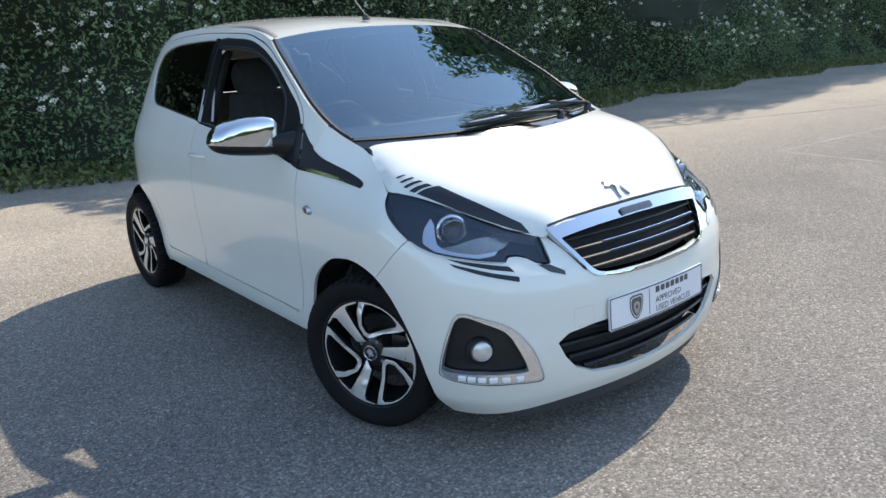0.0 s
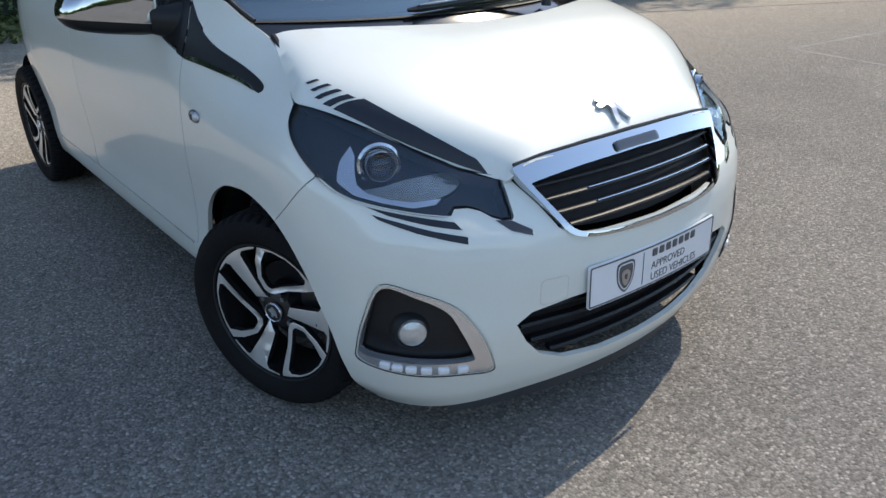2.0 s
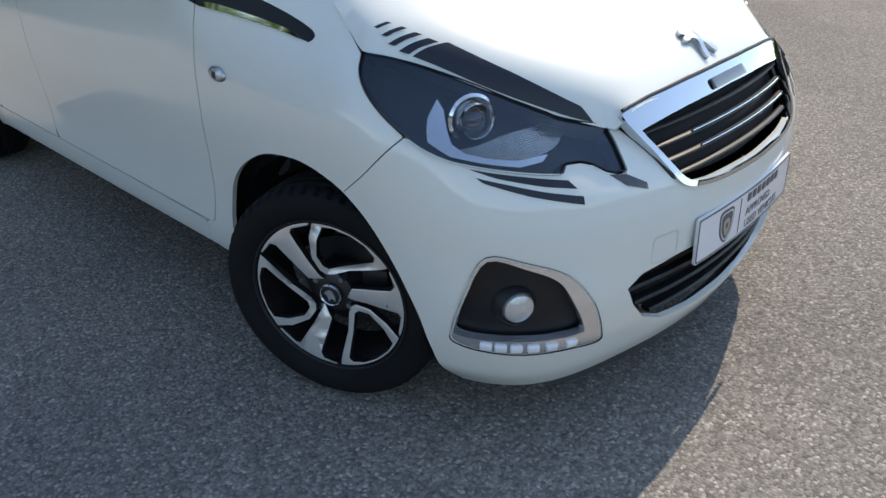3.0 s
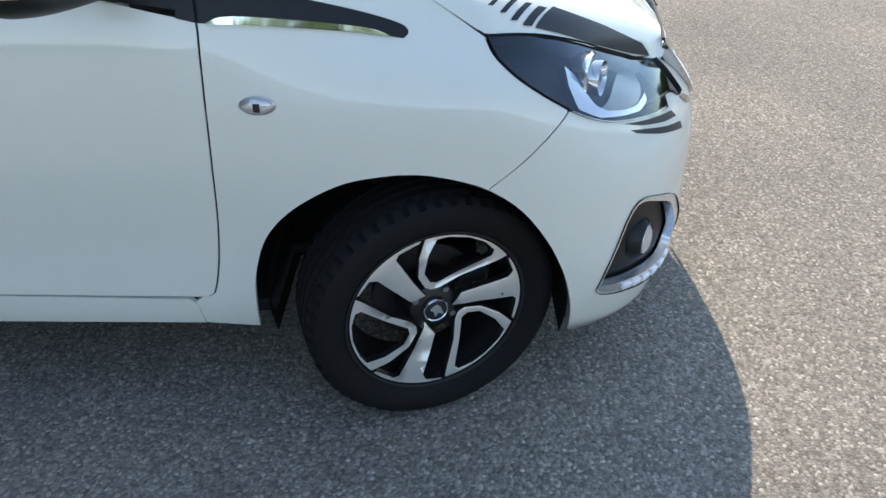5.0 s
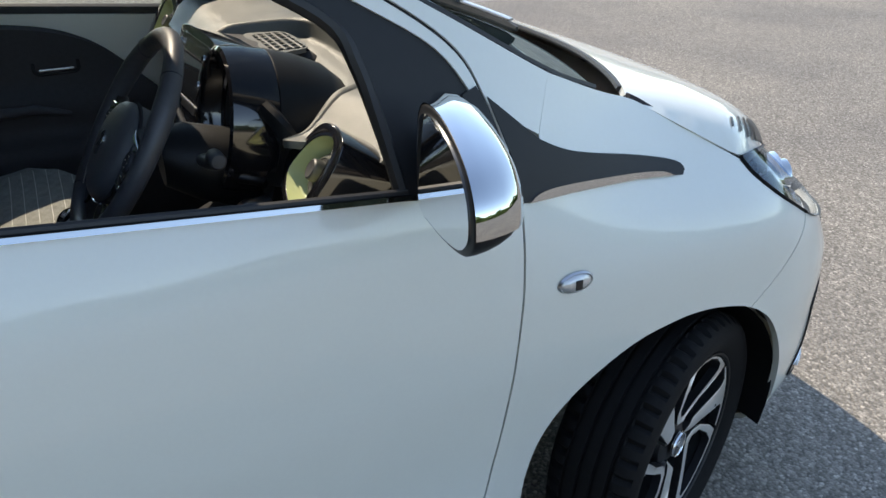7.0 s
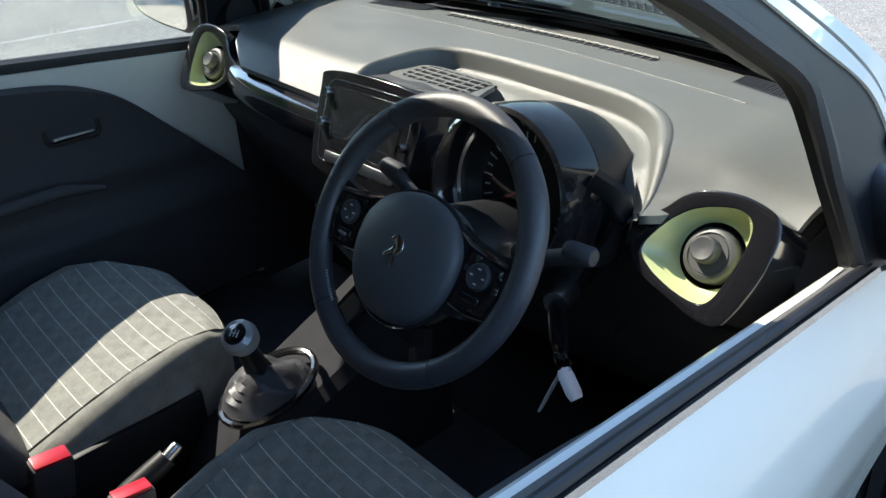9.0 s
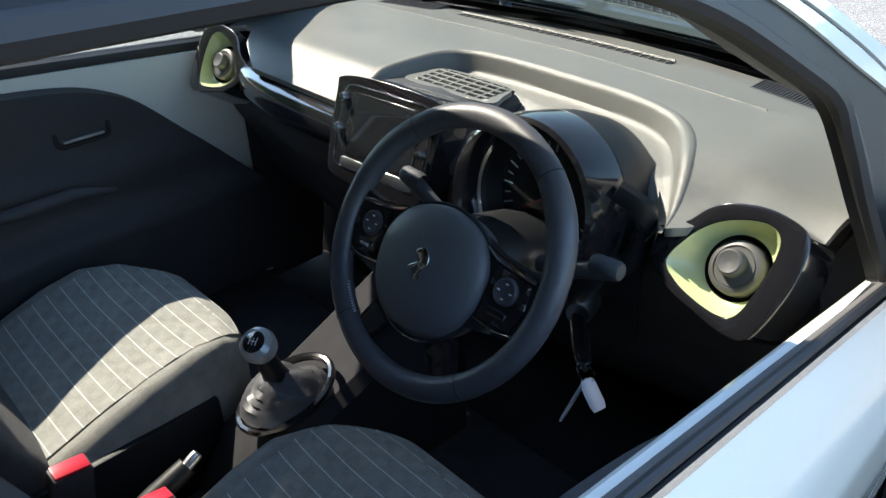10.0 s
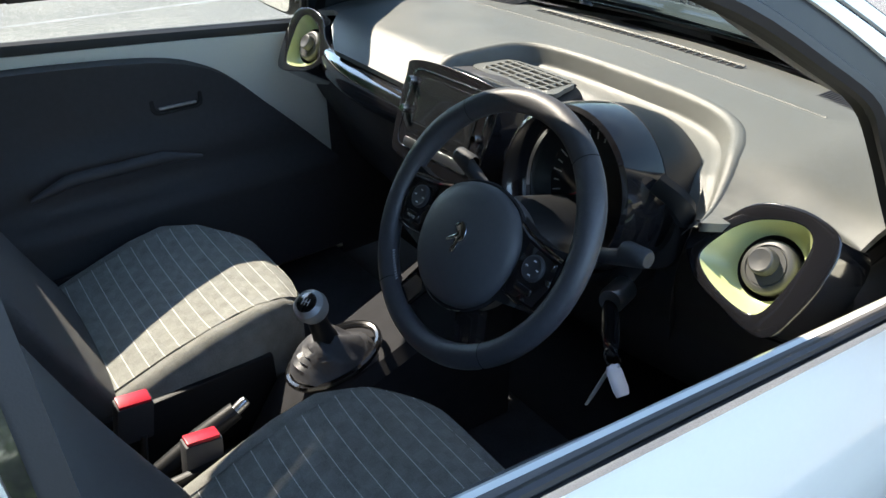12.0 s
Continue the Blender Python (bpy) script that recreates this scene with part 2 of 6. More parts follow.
CHROME = material("chrome", (0.60, 0.62, 0.64), 0.05, metal=1.0, noise_scale=12, noise_amount=0.04)
EMBLEM = material("bright_satin_chrome", (0.80, 0.81, 0.83), 0.22, metal=0.85, noise_scale=30, noise_amount=0.05)
SATIN = material("satin_metal", (0.55, 0.56, 0.58), 0.28, metal=1.0, noise_scale=40, noise_amount=0.12)
MACHINED = material("machined_alloy", (0.84, 0.82, 0.78), 0.36, metal=0.65, noise_scale=220, noise_amount=0.12)
DARK_ALLOY = material("dark_painted_alloy", (0.014, 0.014, 0.016), 0.42, coat=0.15, noise_scale=50, noise_amount=0.3)
ARCH = material("black_arch_liner", (0.008, 0.008, 0.009), 0.85, noise_scale=30, noise_amount=0.4, spec=0.2)
RUBBER = material("tyre_rubber", (0.008, 0.008, 0.009), 0.75, spec=0.22, noise_scale=70, noise_amount=0.35, bump=0.3, bump_scale=350, rough_var=0.1)
SEAL = material("rubber_seal", (0.014, 0.014, 0.015), 0.5, noise_scale=60, noise_amount=0.3)
GLASS = glazing("windscreen_glass", (0.17, 0.20, 0.21), ior=2.25, gloss=(0.50, 0.66, 0.74))
CLEAR = glazing("side_glass", (0.93, 0.96, 0.94))
PRIVACY = glazing("privacy_glass", (0.045, 0.05, 0.055))
LENS = glazing("headlamp_lens", (0.86, 0.88, 0.9), ior=1.62, gloss=(0.55, 0.66, 0.78))
LAMP_SILVER = material("lamp_reflector", (0.8, 0.81, 0.82), 0.12, metal=1.0, noise_scale=50, noise_amount=0.1)
LAMP_TRAY = material("silvered_lamp_tray", (0.42, 0.44, 0.40), 0.16, metal=0.85, noise_scale=70, noise_amount=0.55, bump=0.7, bump_scale=90)
LAMP_DARK = material("lamp_bezel", (0.008, 0.009, 0.012), 0.4, coat=0.0, noise_scale=50, noise_amount=0.3)
CRYSTAL = material("moulded_clear_lamp", (0.75, 0.76, 0.76), 0.12, metal=0.55, noise_scale=60, noise_amount=0.35, bump=0.5, bump_scale=160)
PLATE = material("white_acrylic_plate", (0.78, 0.78, 0.80), 0.18, coat=0.8, noise_scale=20, noise_amount=0.04)
INK = material("grey_print", (0.10, 0.10, 0.11), 0.4, noise_scale=200, noise_amount=0.2)
RUNNING = material("clear_running_light", (0.86, 0.87, 0.88), 0.15, coat=1.0, noise_scale=80, noise_amount=0.12, bump=0.3, bump_scale=200)
STRIPE = material("dark_grey_decal", (0.022, 0.027, 0.038), 0.35, coat=0.12, spec=0.3, noise_scale=60, noise_amount=0.25)
RED_LAMP = material("red_tail_lens", (0.35, 0.012, 0.012), 0.12, coat=1.0, noise_scale=40, noise_amount=0.3)
MIRROR = material("mirror_glass", (0.9, 0.91, 0.92), 0.01, metal=1.0, noise_scale=3, noise_amount=0.02)
DASH = material("grey_dash_plastic", (0.150, 0.157, 0.149), 0.40, spec=0.7, noise_scale=120, noise_amount=0.12, bump=0.35, bump_scale=1200, rough_var=0.05)
BEZEL = material("pale_lime_bezel", (0.55, 0.60, 0.30), 0.3, coat=0.5, noise_scale=60, noise_amount=0.06)
WEATHER = material("grey_flocked_seal", (0.115, 0.108, 0.102), 0.8, noise_scale=300, noise_amount=0.25, bump=0.3, bump_scale=1500)
CARPET = material("dark_carpet", (0.075, 0.077, 0.086), 0.95, noise_scale=300, noise_amount=0.4, bump=0.6, bump_scale=900, spec=0.2)
PAD = material("smooth_black_airbag_skin", (0.085, 0.088, 0.096), 0.48, noise_scale=140, noise_amount=0.15, bump=0.15, bump_scale=900)
LEATHER = material("black_leather", (0.066, 0.067, 0.075), 0.42, noise_scale=140, noise_amount=0.25, bump=0.2, bump_scale=700, rough_var=0.06)
RED = material("red_release_button", (0.48, 0.012, 0.03), 0.35, noise_scale=60, noise_amount=0.15)
WHITE_TAG = material("white_plastic_tag", (0.75, 0.75, 0.77), 0.4, noise_scale=60, noise_amount=0.06)
SCREEN = material("touchscreen_glass", (0.018, 0.02, 0.023), 0.06, coat=1.0, noise_scale=8, noise_amount=0.3)
PILLAR_GREY = material("grey_pillar_trim", (0.24, 0.235, 0.22), 0.7, noise_scale=150, noise_amount=0.12, bump=0.3, bump_scale=900)
SILVER_KNOB = material("silver_painted_knob", (0.42, 0.43, 0.42), 0.32, metal=0.25, coat=0.3, noise_scale=60, noise_amount=0.08)
KNOB = material("dark_grey_knob", (0.075, 0.076, 0.075), 0.45, noise_scale=90, noise_amount=0.2)
HEADLINER = material("dark_headliner", (0.13, 0.13, 0.13), 0.9, noise_scale=200, noise_amount=0.2, bump=0.4, bump_scale=800)


def cloth(name, color, stripes):
    """Woven seat cloth, with thin pale threads across the seat where stripes is set."""
    m = material(name, color, 0.9, noise_scale=500, noise_amount=0.45, bump=0.8, bump_scale=1400, spec=0.2)
    nt = m.node_tree
    b = nt.nodes["Principled BSDF"]
    b.inputs["Sheen Weight"].default_value = 0.15
    if stripes:
        base = b.inputs["Base Color"].links[0].from_socket
        co = nt.nodes.new("ShaderNodeTexCoord")
        sep = nt.nodes.new("ShaderNodeSeparateXYZ")
        nt.links.new(co.outputs["Object"], sep.inputs[0])
        def op(kind, a, v):
            n = nt.nodes.new("ShaderNodeMath")
            n.operation = kind
            nt.links.new(a, n.inputs[0])
            n.inputs[1].default_value = v
            return n.outputs[0]
        line = op("LESS_THAN", op("FRACT", op("DIVIDE", sep.outputs[0], 0.029), 0), 0.05)
        weave = op("LESS_THAN", op("FRACT", op("DIVIDE", sep.outputs[1], 0.0022), 0), 0.85)
        both = nt.nodes.new("ShaderNodeMath")
        both.operation = "MULTIPLY"
        nt.links.new(line, both.inputs[0])
        nt.links.new(weave, both.inputs[1])
        quilt = nt.nodes.new("ShaderNodeTexChecker")
        quilt.inputs["Scale"].default_value = 50
        quilt.inputs["Color1"].default_value, quilt.inputs["Color2"].default_value = (1, 1, 1, 1), (0.9, 0.9, 0.9, 1)
        nt.links.new(co.outputs["Object"], quilt.inputs["Vector"])
        mul = nt.nodes.new("ShaderNodeMix")
        mul.data_type, mul.blend_type = "RGBA", "MULTIPLY"
        mul.inputs[0].default_value = 1
        nt.links.new(base, mul.inputs[6])
        nt.links.new(quilt.outputs["Color"], mul.inputs[7])
        mix = nt.nodes.new("ShaderNodeMix")
        mix.data_type = "RGBA"
        nt.links.new(both.outputs[0], mix.inputs[0])
        nt.links.new(mul.outputs[2], mix.inputs[6])
        mix.inputs[7].default_value = (0.75, 0.75, 0.72, 1)
        nt.links.new(mix.outputs[2], b.inputs["Base Color"])
    return m


CLOTH = cloth("striped_seat_cloth", (0.35, 0.355, 0.325), True)
# Backrest cloth: cabin shade is put into its darker base colour.
CLOTH_SHADED = cloth("shaded_seat_cloth", (0.055, 0.057, 0.060), False)
CLOTH_SIDE = cloth("plain_seat_cloth", (0.30, 0.30, 0.275), False)


def asphalt():
    """Worn pale car-park asphalt: mixed chippings, stains and fine cracks."""
    m = bpy.data.materials.new("worn_asphalt")
    m.use_nodes = True
    nt = m.node_tree
    b = nt.nodes["Principled BSDF"]
    co = nt.nodes.new("ShaderNodeTexCoord")
    def tex(kind, scale, **kw):
        n = nt.nodes.new(kind)
        nt.links.new(co.outputs["Object"], n.inputs["Vector"])
        n.inputs["Scale"].default_value = scale
        return n
    def ramp(sock, stops):
        r = nt.nodes.new("ShaderNodeValToRGB")
        while len(r.color_ramp.elements) < len(stops):
            r.color_ramp.elements.new(0.5)
        for e, (p, c) in zip(r.color_ramp.elements, stops):
            e.position, e.color = p, (*c, 1)
        nt.links.new(sock, r.inputs[0])
        return r.outputs[0]
    def mix(a, c, f, blend="MIX"):
        n = nt.nodes.new("ShaderNodeMix")
        n.data_type, n.blend_type = "RGBA", blend
        if isinstance(f, float):
            n.inputs[0].default_value = f
        else:
            nt.links.new(f, n.inputs[0])
        nt.links.new(a, n.inputs[6])
        nt.links.new(c, n.inputs[7])
        return n.outputs[2]
    stones = tex("ShaderNodeTexVoronoi", 125)
    grey = ramp(stones.outputs["Color"], [(0.0, (0.105, 0.098, 0.088)), (0.40, (0.190, 0.177, 0.159)), (0.75, (0.275, 0.256, 0.229)), (1.0, (0.50, 0.46, 0.41))])
    gap = ramp(stones.outputs["Distance"], [(0.0, (1, 1, 1)), (0.55, (1, 1, 1)), (0.85, (0.72, 0.71, 0.70))])
    fine = tex("ShaderNodeTexNoise", 420)
    fine.inputs["Detail"].default_value = 3
    speck = ramp(fine.outputs["Fac"], [(0.3, (0.75, 0.75, 0.75)), (0.7, (1.2, 1.2, 1.2))])
    wide = tex("ShaderNodeTexNoise", 0.8)
    wide.inputs["Detail"].default_value = 7
    stain = ramp(wide.outputs["Fac"], [(0.3, (0.80, 0.80, 0.82)), (0.7, (1.14, 1.12, 1.08))])
    dots = tex("ShaderNodeTexVoronoi", 5.5)
    spot = ramp(dots.outputs["Distance"], [(0.0, (1.7, 1.7, 1.65)), (0.022, (1.5, 1.5, 1.5)), (0.03, (1, 1, 1))])
    # Colour gets paler towards -x, up to 1.85 times, edge broken by noise.
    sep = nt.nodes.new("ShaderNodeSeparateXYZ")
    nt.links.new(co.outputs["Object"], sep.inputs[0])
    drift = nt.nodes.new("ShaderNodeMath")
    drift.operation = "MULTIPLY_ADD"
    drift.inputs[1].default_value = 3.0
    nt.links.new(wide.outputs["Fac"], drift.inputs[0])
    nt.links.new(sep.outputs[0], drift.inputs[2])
    rear_lift = nt.nodes.new("ShaderNodeMapRange")
    rear_lift.inputs["From Min"].default_value, rear_lift.inputs["From Max"].default_value = 0.3, -2.2
    nt.links.new(drift.outputs[0], rear_lift.inputs["Value"])
    pale = ramp(rear_lift.outputs[0], [(0.0, (1, 1, 1)), (1.0, (1.85, 1.78, 1.68))])
    c = mix(grey, gap, 1.0, "MULTIPLY")
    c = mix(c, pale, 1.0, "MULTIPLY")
    c = mix(c, speck, 1.0, "MULTIPLY")
    c = mix(c, stain, 1.0, "MULTIPLY")
    c = mix(c, spot, 1.0, "MULTIPLY")
    nt.links.new(c, b.inputs["Base Color"])
    b.inputs["Roughness"].default_value = 0.85
    b.inputs["Specular IOR Level"].default_value = 0.3
    bp = nt.nodes.new("ShaderNodeBump")
    bp.inputs["Strength"].default_value, bp.inputs["Distance"].default_value = 0.8, 0.004
    bp.invert = True
    nt.links.new(stones.outputs["Distance"], bp.inputs["Height"])
    nt.links.new(bp.outputs[0], b.inputs["Normal"])
    return m


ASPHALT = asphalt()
WORN_LINE = material("worn_white_line", (0.34, 0.33, 0.31), 0.8, noise_scale=25, noise_amount=0.6, two=(0.16, 0.15, 0.138), bump=0.6, bump_scale=120)
CRACK = material("tar_seam", (0.13, 0.122, 0.112), 0.9, noise_scale=14, noise_amount=0.5, two=(0.22, 0.205, 0.185), bump=0.5, bump_scale=90)


def foliage(name, dark, light):
    """Leaf colour that differs from leaf to leaf, with some light coming through."""
    m = bpy.data.materials.new(name)
    m.use_nodes = True
    nt = m.node_tree
    b = nt.nodes["Principled BSDF"]
    g = nt.nodes.new("ShaderNodeNewGeometry")
    r = nt.nodes.new("ShaderNodeValToRGB")
    r.color_ramp.elements[0].color, r.color_ramp.elements[1].color = (*dark, 1), (*light, 1)
    nt.links.new(g.outputs["Random Per Island"], r.inputs[0])
    nt.links.new(r.outputs[0], b.inputs["Base Color"])
    b.inputs["Roughness"].default_value = 0.45
    t = nt.nodes.new("ShaderNodeBsdfTranslucent")
    nt.links.new(r.outputs[0], t.inputs["Color"])
    mx = nt.nodes.new("ShaderNodeMixShader")
    mx.inputs[0].default_value = 0.3
    nt.links.new(b.outputs[0], mx.inputs[1])
    nt.links.new(t.outputs[0], mx.inputs[2])
    nt.links.new(mx.outputs[0], nt.nodes["Material Output"].inputs["Surface"])
    return m


LEAF = foliage("hedge_leaf", (0.050, 0.095, 0.040), (0.22, 0.33, 0.15))
LEAF_FAR = foliage("far_tree_leaf", (0.05, 0.10, 0.02), (0.13, 0.20, 0.05))
PETAL = foliage("white_blossom", (0.72, 0.72, 0.60), (0.88, 0.88, 0.78))
GRASS = foliage("verge_grass", (0.05, 0.08, 0.02), (0.20, 0.22, 0.08))
# Near-black colour of the backing sheets, standing for shade among the leaves.
LEAF_SHADE = material("thicket_shade", (0.02, 0.03, 0.014), 0.9, noise_scale=4, noise_amount=0.6)

# ---- ground and surroundings ----
def ground_sheet():
    bm = bmesh.new()
    bmesh.ops.create_grid(bm, x_segments=8, y_segments=8, size=400)
    return bm


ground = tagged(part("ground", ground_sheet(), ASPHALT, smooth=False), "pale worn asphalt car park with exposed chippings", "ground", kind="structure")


def strip(points, width, material, name, label):
    """A worn painted strip or seam, a few millimetres proud of the ground."""
    rng = random.Random(5)
    p = spline([(x, y, 0) for x, y in points], 14)
    bm = bmesh.new()
    rows = []
    for i, q in enumerate(p):
        d = p[min(i + 1, len(p) - 1)] - p[max(i - 1, 0)]
        s = np.array([-d[1], d[0], 0]) / (np.hypot(d[0], d[1]) + 1e-9)
        w = width * rng.uniform(0.25, 0.6)
        rows.append([bm.verts.new((*(q - s * w)[:2], 0.0005)), bm.verts.new((*q[:2], 0.004)), bm.verts.new((*(q + s * w)[:2], 0.0005))])
    for a, b in zip(rows, rows[1:]):
        for k in range(2):
            bm.faces.new((a[k], a[k + 1], b[k + 1], b[k]))
    return tagged(part(name, bm, material), label, "road marking", kind="structure")


def leaves(name, material, count, place, size, seed, label="", category="hedge", kind="stuff", broad=0.45):
    """Many small folded leaves; place(rng, n) gives positions and outward ways."""
    rng = np.random.default_rng(seed)
    pos, out = place(rng, count)
    d = rng.normal(size=(count, 3)) + out * 0.7
    d /= np.linalg.norm(d, axis=1)[:, None]
    a = rng.normal(size=(count, 3))
    a -= (a * d).sum(1)[:, None] * d
    a /= np.linalg.norm(a, axis=1)[:, None]
    b = np.cross(d, a)
    s = size * rng.uniform(0.6, 1.4, count)[:, None]
    v = np.stack([pos - a * s, pos + b * s * broad + d * s * 0.12, pos + a * s, pos - b * s * broad + d * s * 0.12], axis=1).reshape(-1, 3)
    me = bpy.data.meshes.new(name)
    k = np.arange(count) * 4
    f = np.stack([k, k + 1, k + 2, k, k + 2, k + 3], axis=1).reshape(-1, 3)
    me.vertices.add(len(v))
    me.vertices.foreach_set("co", v.ravel())
    me.loops.add(f.size)
    me.loops.foreach_set("vertex_index", f.ravel())
    me.polygons.add(len(f))
    me.polygons.foreach_set("loop_start", np.arange(len(f)) * 3)
    me.update(calc_edges=True)
    me.validate()
    me.materials.append(material)
    ob = new(name, me)
    return tagged(ob, label, category, kind=kind) if label else ob


def lumps(y, z, seed=0.0):
    """How far the hedge's face bulges towards the car park."""
    v = Vector((y * 0.45 + seed, z * 0.55, seed))
    return 1.1 * noise.noise(v) + 0.45 * noise.noise(v * 3.1) + 0.2 * noise.noise(v * 7.3)


HEDGE_X = -7.6


def tree_top(y):
    """Height of the trees behind the hedge, rising along the car park."""
    return 6.8 + 5.0 * np.clip((y - 5.0) / 12.0, 0, 1) + 0.9 * np.sin(y * 0.9) + 0.6 * np.sin(y * 2.3 + 1)


def hedge_face(y, z):
    return HEDGE_X + lumps(y, z) - 0.10 * z + 0.5 * math.exp(-z * 1.5)


def hedge_place(y0, y1, zmax, deep):
    def place(rng, n):
        y = rng.uniform(y0, y1, n)
        z = zmax * rng.uniform(0, 1, n) ** 1.1
        back = deep * rng.uniform(0, 1, n) ** 2
        x = np.array([hedge_face(a, b) for a, b in zip(y, z)]) - back + rng.normal(0, 0.07, n)
        return np.column_stack([x, y, z + 0.03]), np.tile([0.8, 0.1, 0.5], (n, 1))
    return place

# ---- the car: its outer skin ----
def smooth_table(pairs, sigma=0.02):
    """A smooth curve through (place, value) pairs."""
    p = np.array(sorted(pairs), float)
    g = np.linspace(p[0, 0] - 0.2, p[-1, 0] + 0.2, 800)
    v = np.interp(g, p[:, 0], p[:, 1])
    k = np.exp(-0.5 * ((g - g.mean()) / sigma) ** 2)
    k /= k.sum()
    v = np.convolve(np.pad(v, 400, mode="edge"), k, mode="same")[400:-400]
    step = g[1] - g[0]
    def fn(t):
        i = (t - g[0]) / step
        i = min(max(i, 0.0), 797.999)
        j = int(i)
        f = i - j
        return v[j] * (1 - f) + v[j + 1] * f
    return fn


nose_x = smooth_table([(0.12, 0.59), (0.16, 0.608), (0.2, 0.626), (0.28, 0.646), (0.38, 0.661), (0.5, 0.661), (0.56, 0.655), (0.61, 0.638), (0.65, 0.605), (0.68, 0.575), (0.70, 0.552), (0.712, 0.535), (0.735, 0.487), (0.75, 0.464), (0.776, 0.427), (0.802, 0.391), (0.824, 0.358), (0.842, 0.333), (0.856, 0.321), (0.9, 0.31), (1.1, 0.30)], 0.009)
wing_y = smooth_table([(0.12, 0.67), (0.16, 0.71), (0.2, 0.742), (0.28, 0.765), (0.4, 0.778), (0.55, 0.786), (0.70, 0.787), (0.75, 0.782), (0.80, 0.757), (0.83, 0.732), (0.855, 0.705), (0.9, 0.665), (0.98, 0.60), (1.1, 0.56), (1.45, 0.40)], 0.016)
door_y = smooth_table([(0.12, 0.67), (0.16, 0.71), (0.2, 0.745), (0.25, 0.763), (0.31, 0.770), (0.42, 0.768), (0.52, 0.776), (0.62, 0.785), (0.75, 0.786), (0.85, 0.778), (0.9, 0.765), (0.95, 0.745), (1.0, 0.722), (1.04, 0.703), (1.1, 0.680), (1.2, 0.642), (1.3, 0.602), (1.36, 0.572), (1.4, 0.540), (1.45, 0.48)], 0.016)
tail_x = smooth_table([(0.12, -2.66), (0.25, -2.76), (0.5, -2.785), (0.75, -2.77), (0.95, -2.74), (1.1, -2.69), (1.25, -2.61), (1.35, -2.54), (1.45, -2.46)], 0.03)
REAR = 1.75


def smoothstep(a, b, t):
    t = min(max((t - a) / (b - a), 0.0), 1.0)
    return t * t * (3 - 2 * t)


def half_width(x, z):
    b = smoothstep(0.1, -0.5, x)
    return wing_y(z) * (1 - b) + door_y(z) * b


def skin(u, z, side=-1):
    """The outer skin: u runs from the nose (0) round the corner (1), down the flank, to the tail; z is the height."""
    if u < 0:
        u, side = -u, -side
    if u <= 1:
        a = u * math.pi / 2
        x = nose_x(z) * max(math.cos(a), 0.0) ** 0.5714
        full = 0.022 * math.sin(math.pi * min(max((u - 0.28) / 0.62, 0.0), 1.0)) ** 2 * smoothstep(0.50, 0.32, z)
        return (x + 0.65 * full, side * (half_width(x, z) * math.sin(a) + 0.75 * full), z)
    if u <= 1 + REAR:
        x = 1 - u
        return (x, side * half_width(x, z), z)
    a = min((u - 1 - REAR) / 1.05, 1.0) * math.pi / 2
    x = -REAR + (tail_x(z) + REAR) * math.sin(a) ** 0.55
    return (x, side * door_y(z) * max(math.cos(a), 0.0) ** 0.55, z)


def ux(x, z):
    """u of a place of the skin by its x."""
    if x > 0:
        return math.acos(min(1.0, (x / nose_x(z)) ** 1.75)) / (math.pi / 2)
    if x > -REAR:
        return 1 - x
    return 1 + REAR + 1.05 * math.asin(min(1.0, ((-REAR - x) / (-REAR - tail_x(z))) ** (1 / 0.55))) / (math.pi / 2)


def uy(y, z):
    """u of a place of the nose by its distance from the middle."""
    return math.asin(min(1.0, y / wing_y(z))) / (math.pi / 2)


def UX(pts):
    return np.array([(ux(x, z), z) for x, z in pts])


def UY(pts):
    return np.array([(uy(y, z), z) for y, z in pts])


def flank(name, outline, material, parent, side, holes=(), step=0.02, depth=0.012, label="", lift=0.0, back=False):
    """A panel of one flank; the outline in (x, z)."""
    def surf(x, z):
        w = half_width(x, z) if -REAR < x <= 0 else -skin(ux(x, z), z)[1]
        return (x, side * (w + lift), z)
    me = sheet(name, outline, surf, step, depth, holes, flip=side > 0, back=back)
    return part(name, me, material, parent, label, smooth=False)


car = tagged(new("hatchback_car"), "pearl white five-door small hatchback parked on asphalt, front wheels turned", "car")

arch_f = spline([(-0.382, 0.225), (-0.378, 0.30), (-0.368, 0.38), (-0.334, 0.47), (-0.271, 0.54), (-0.18, 0.594), (-0.10, 0.614), (-0.03, 0.619), (0.04, 0.609), (0.108, 0.586), (0.175, 0.537), (0.236, 0.452), (0.278, 0.356), (0.297, 0.268), (0.303, 0.185)], 5)
SEAM_AT = 9 * 5
arch_wing, arch_bumper = arch_f[:SEAM_AT + 1], arch_f[SEAM_AT:]
door_front = spline([(-0.492, 0.3165), (-0.474, 0.3205), (-0.461, 0.336), (-0.444, 0.403), (-0.427, 0.509), (-0.415, 0.631), (-0.406, 0.764), (-0.403, 0.870), (-0.404, 0.896)], 5)
wedge_low = spline([(-0.404, 0.896), (-0.30, 0.888), (-0.16, 0.873), (-0.05, 0.858)], 5)
wedge_top = spline([(-0.05, 0.858), (-0.042, 0.867), (-0.06, 0.880), (-0.136, 0.902), (-0.275, 0.938), (-0.345, 0.970), (-0.39, 1.003)], 5)
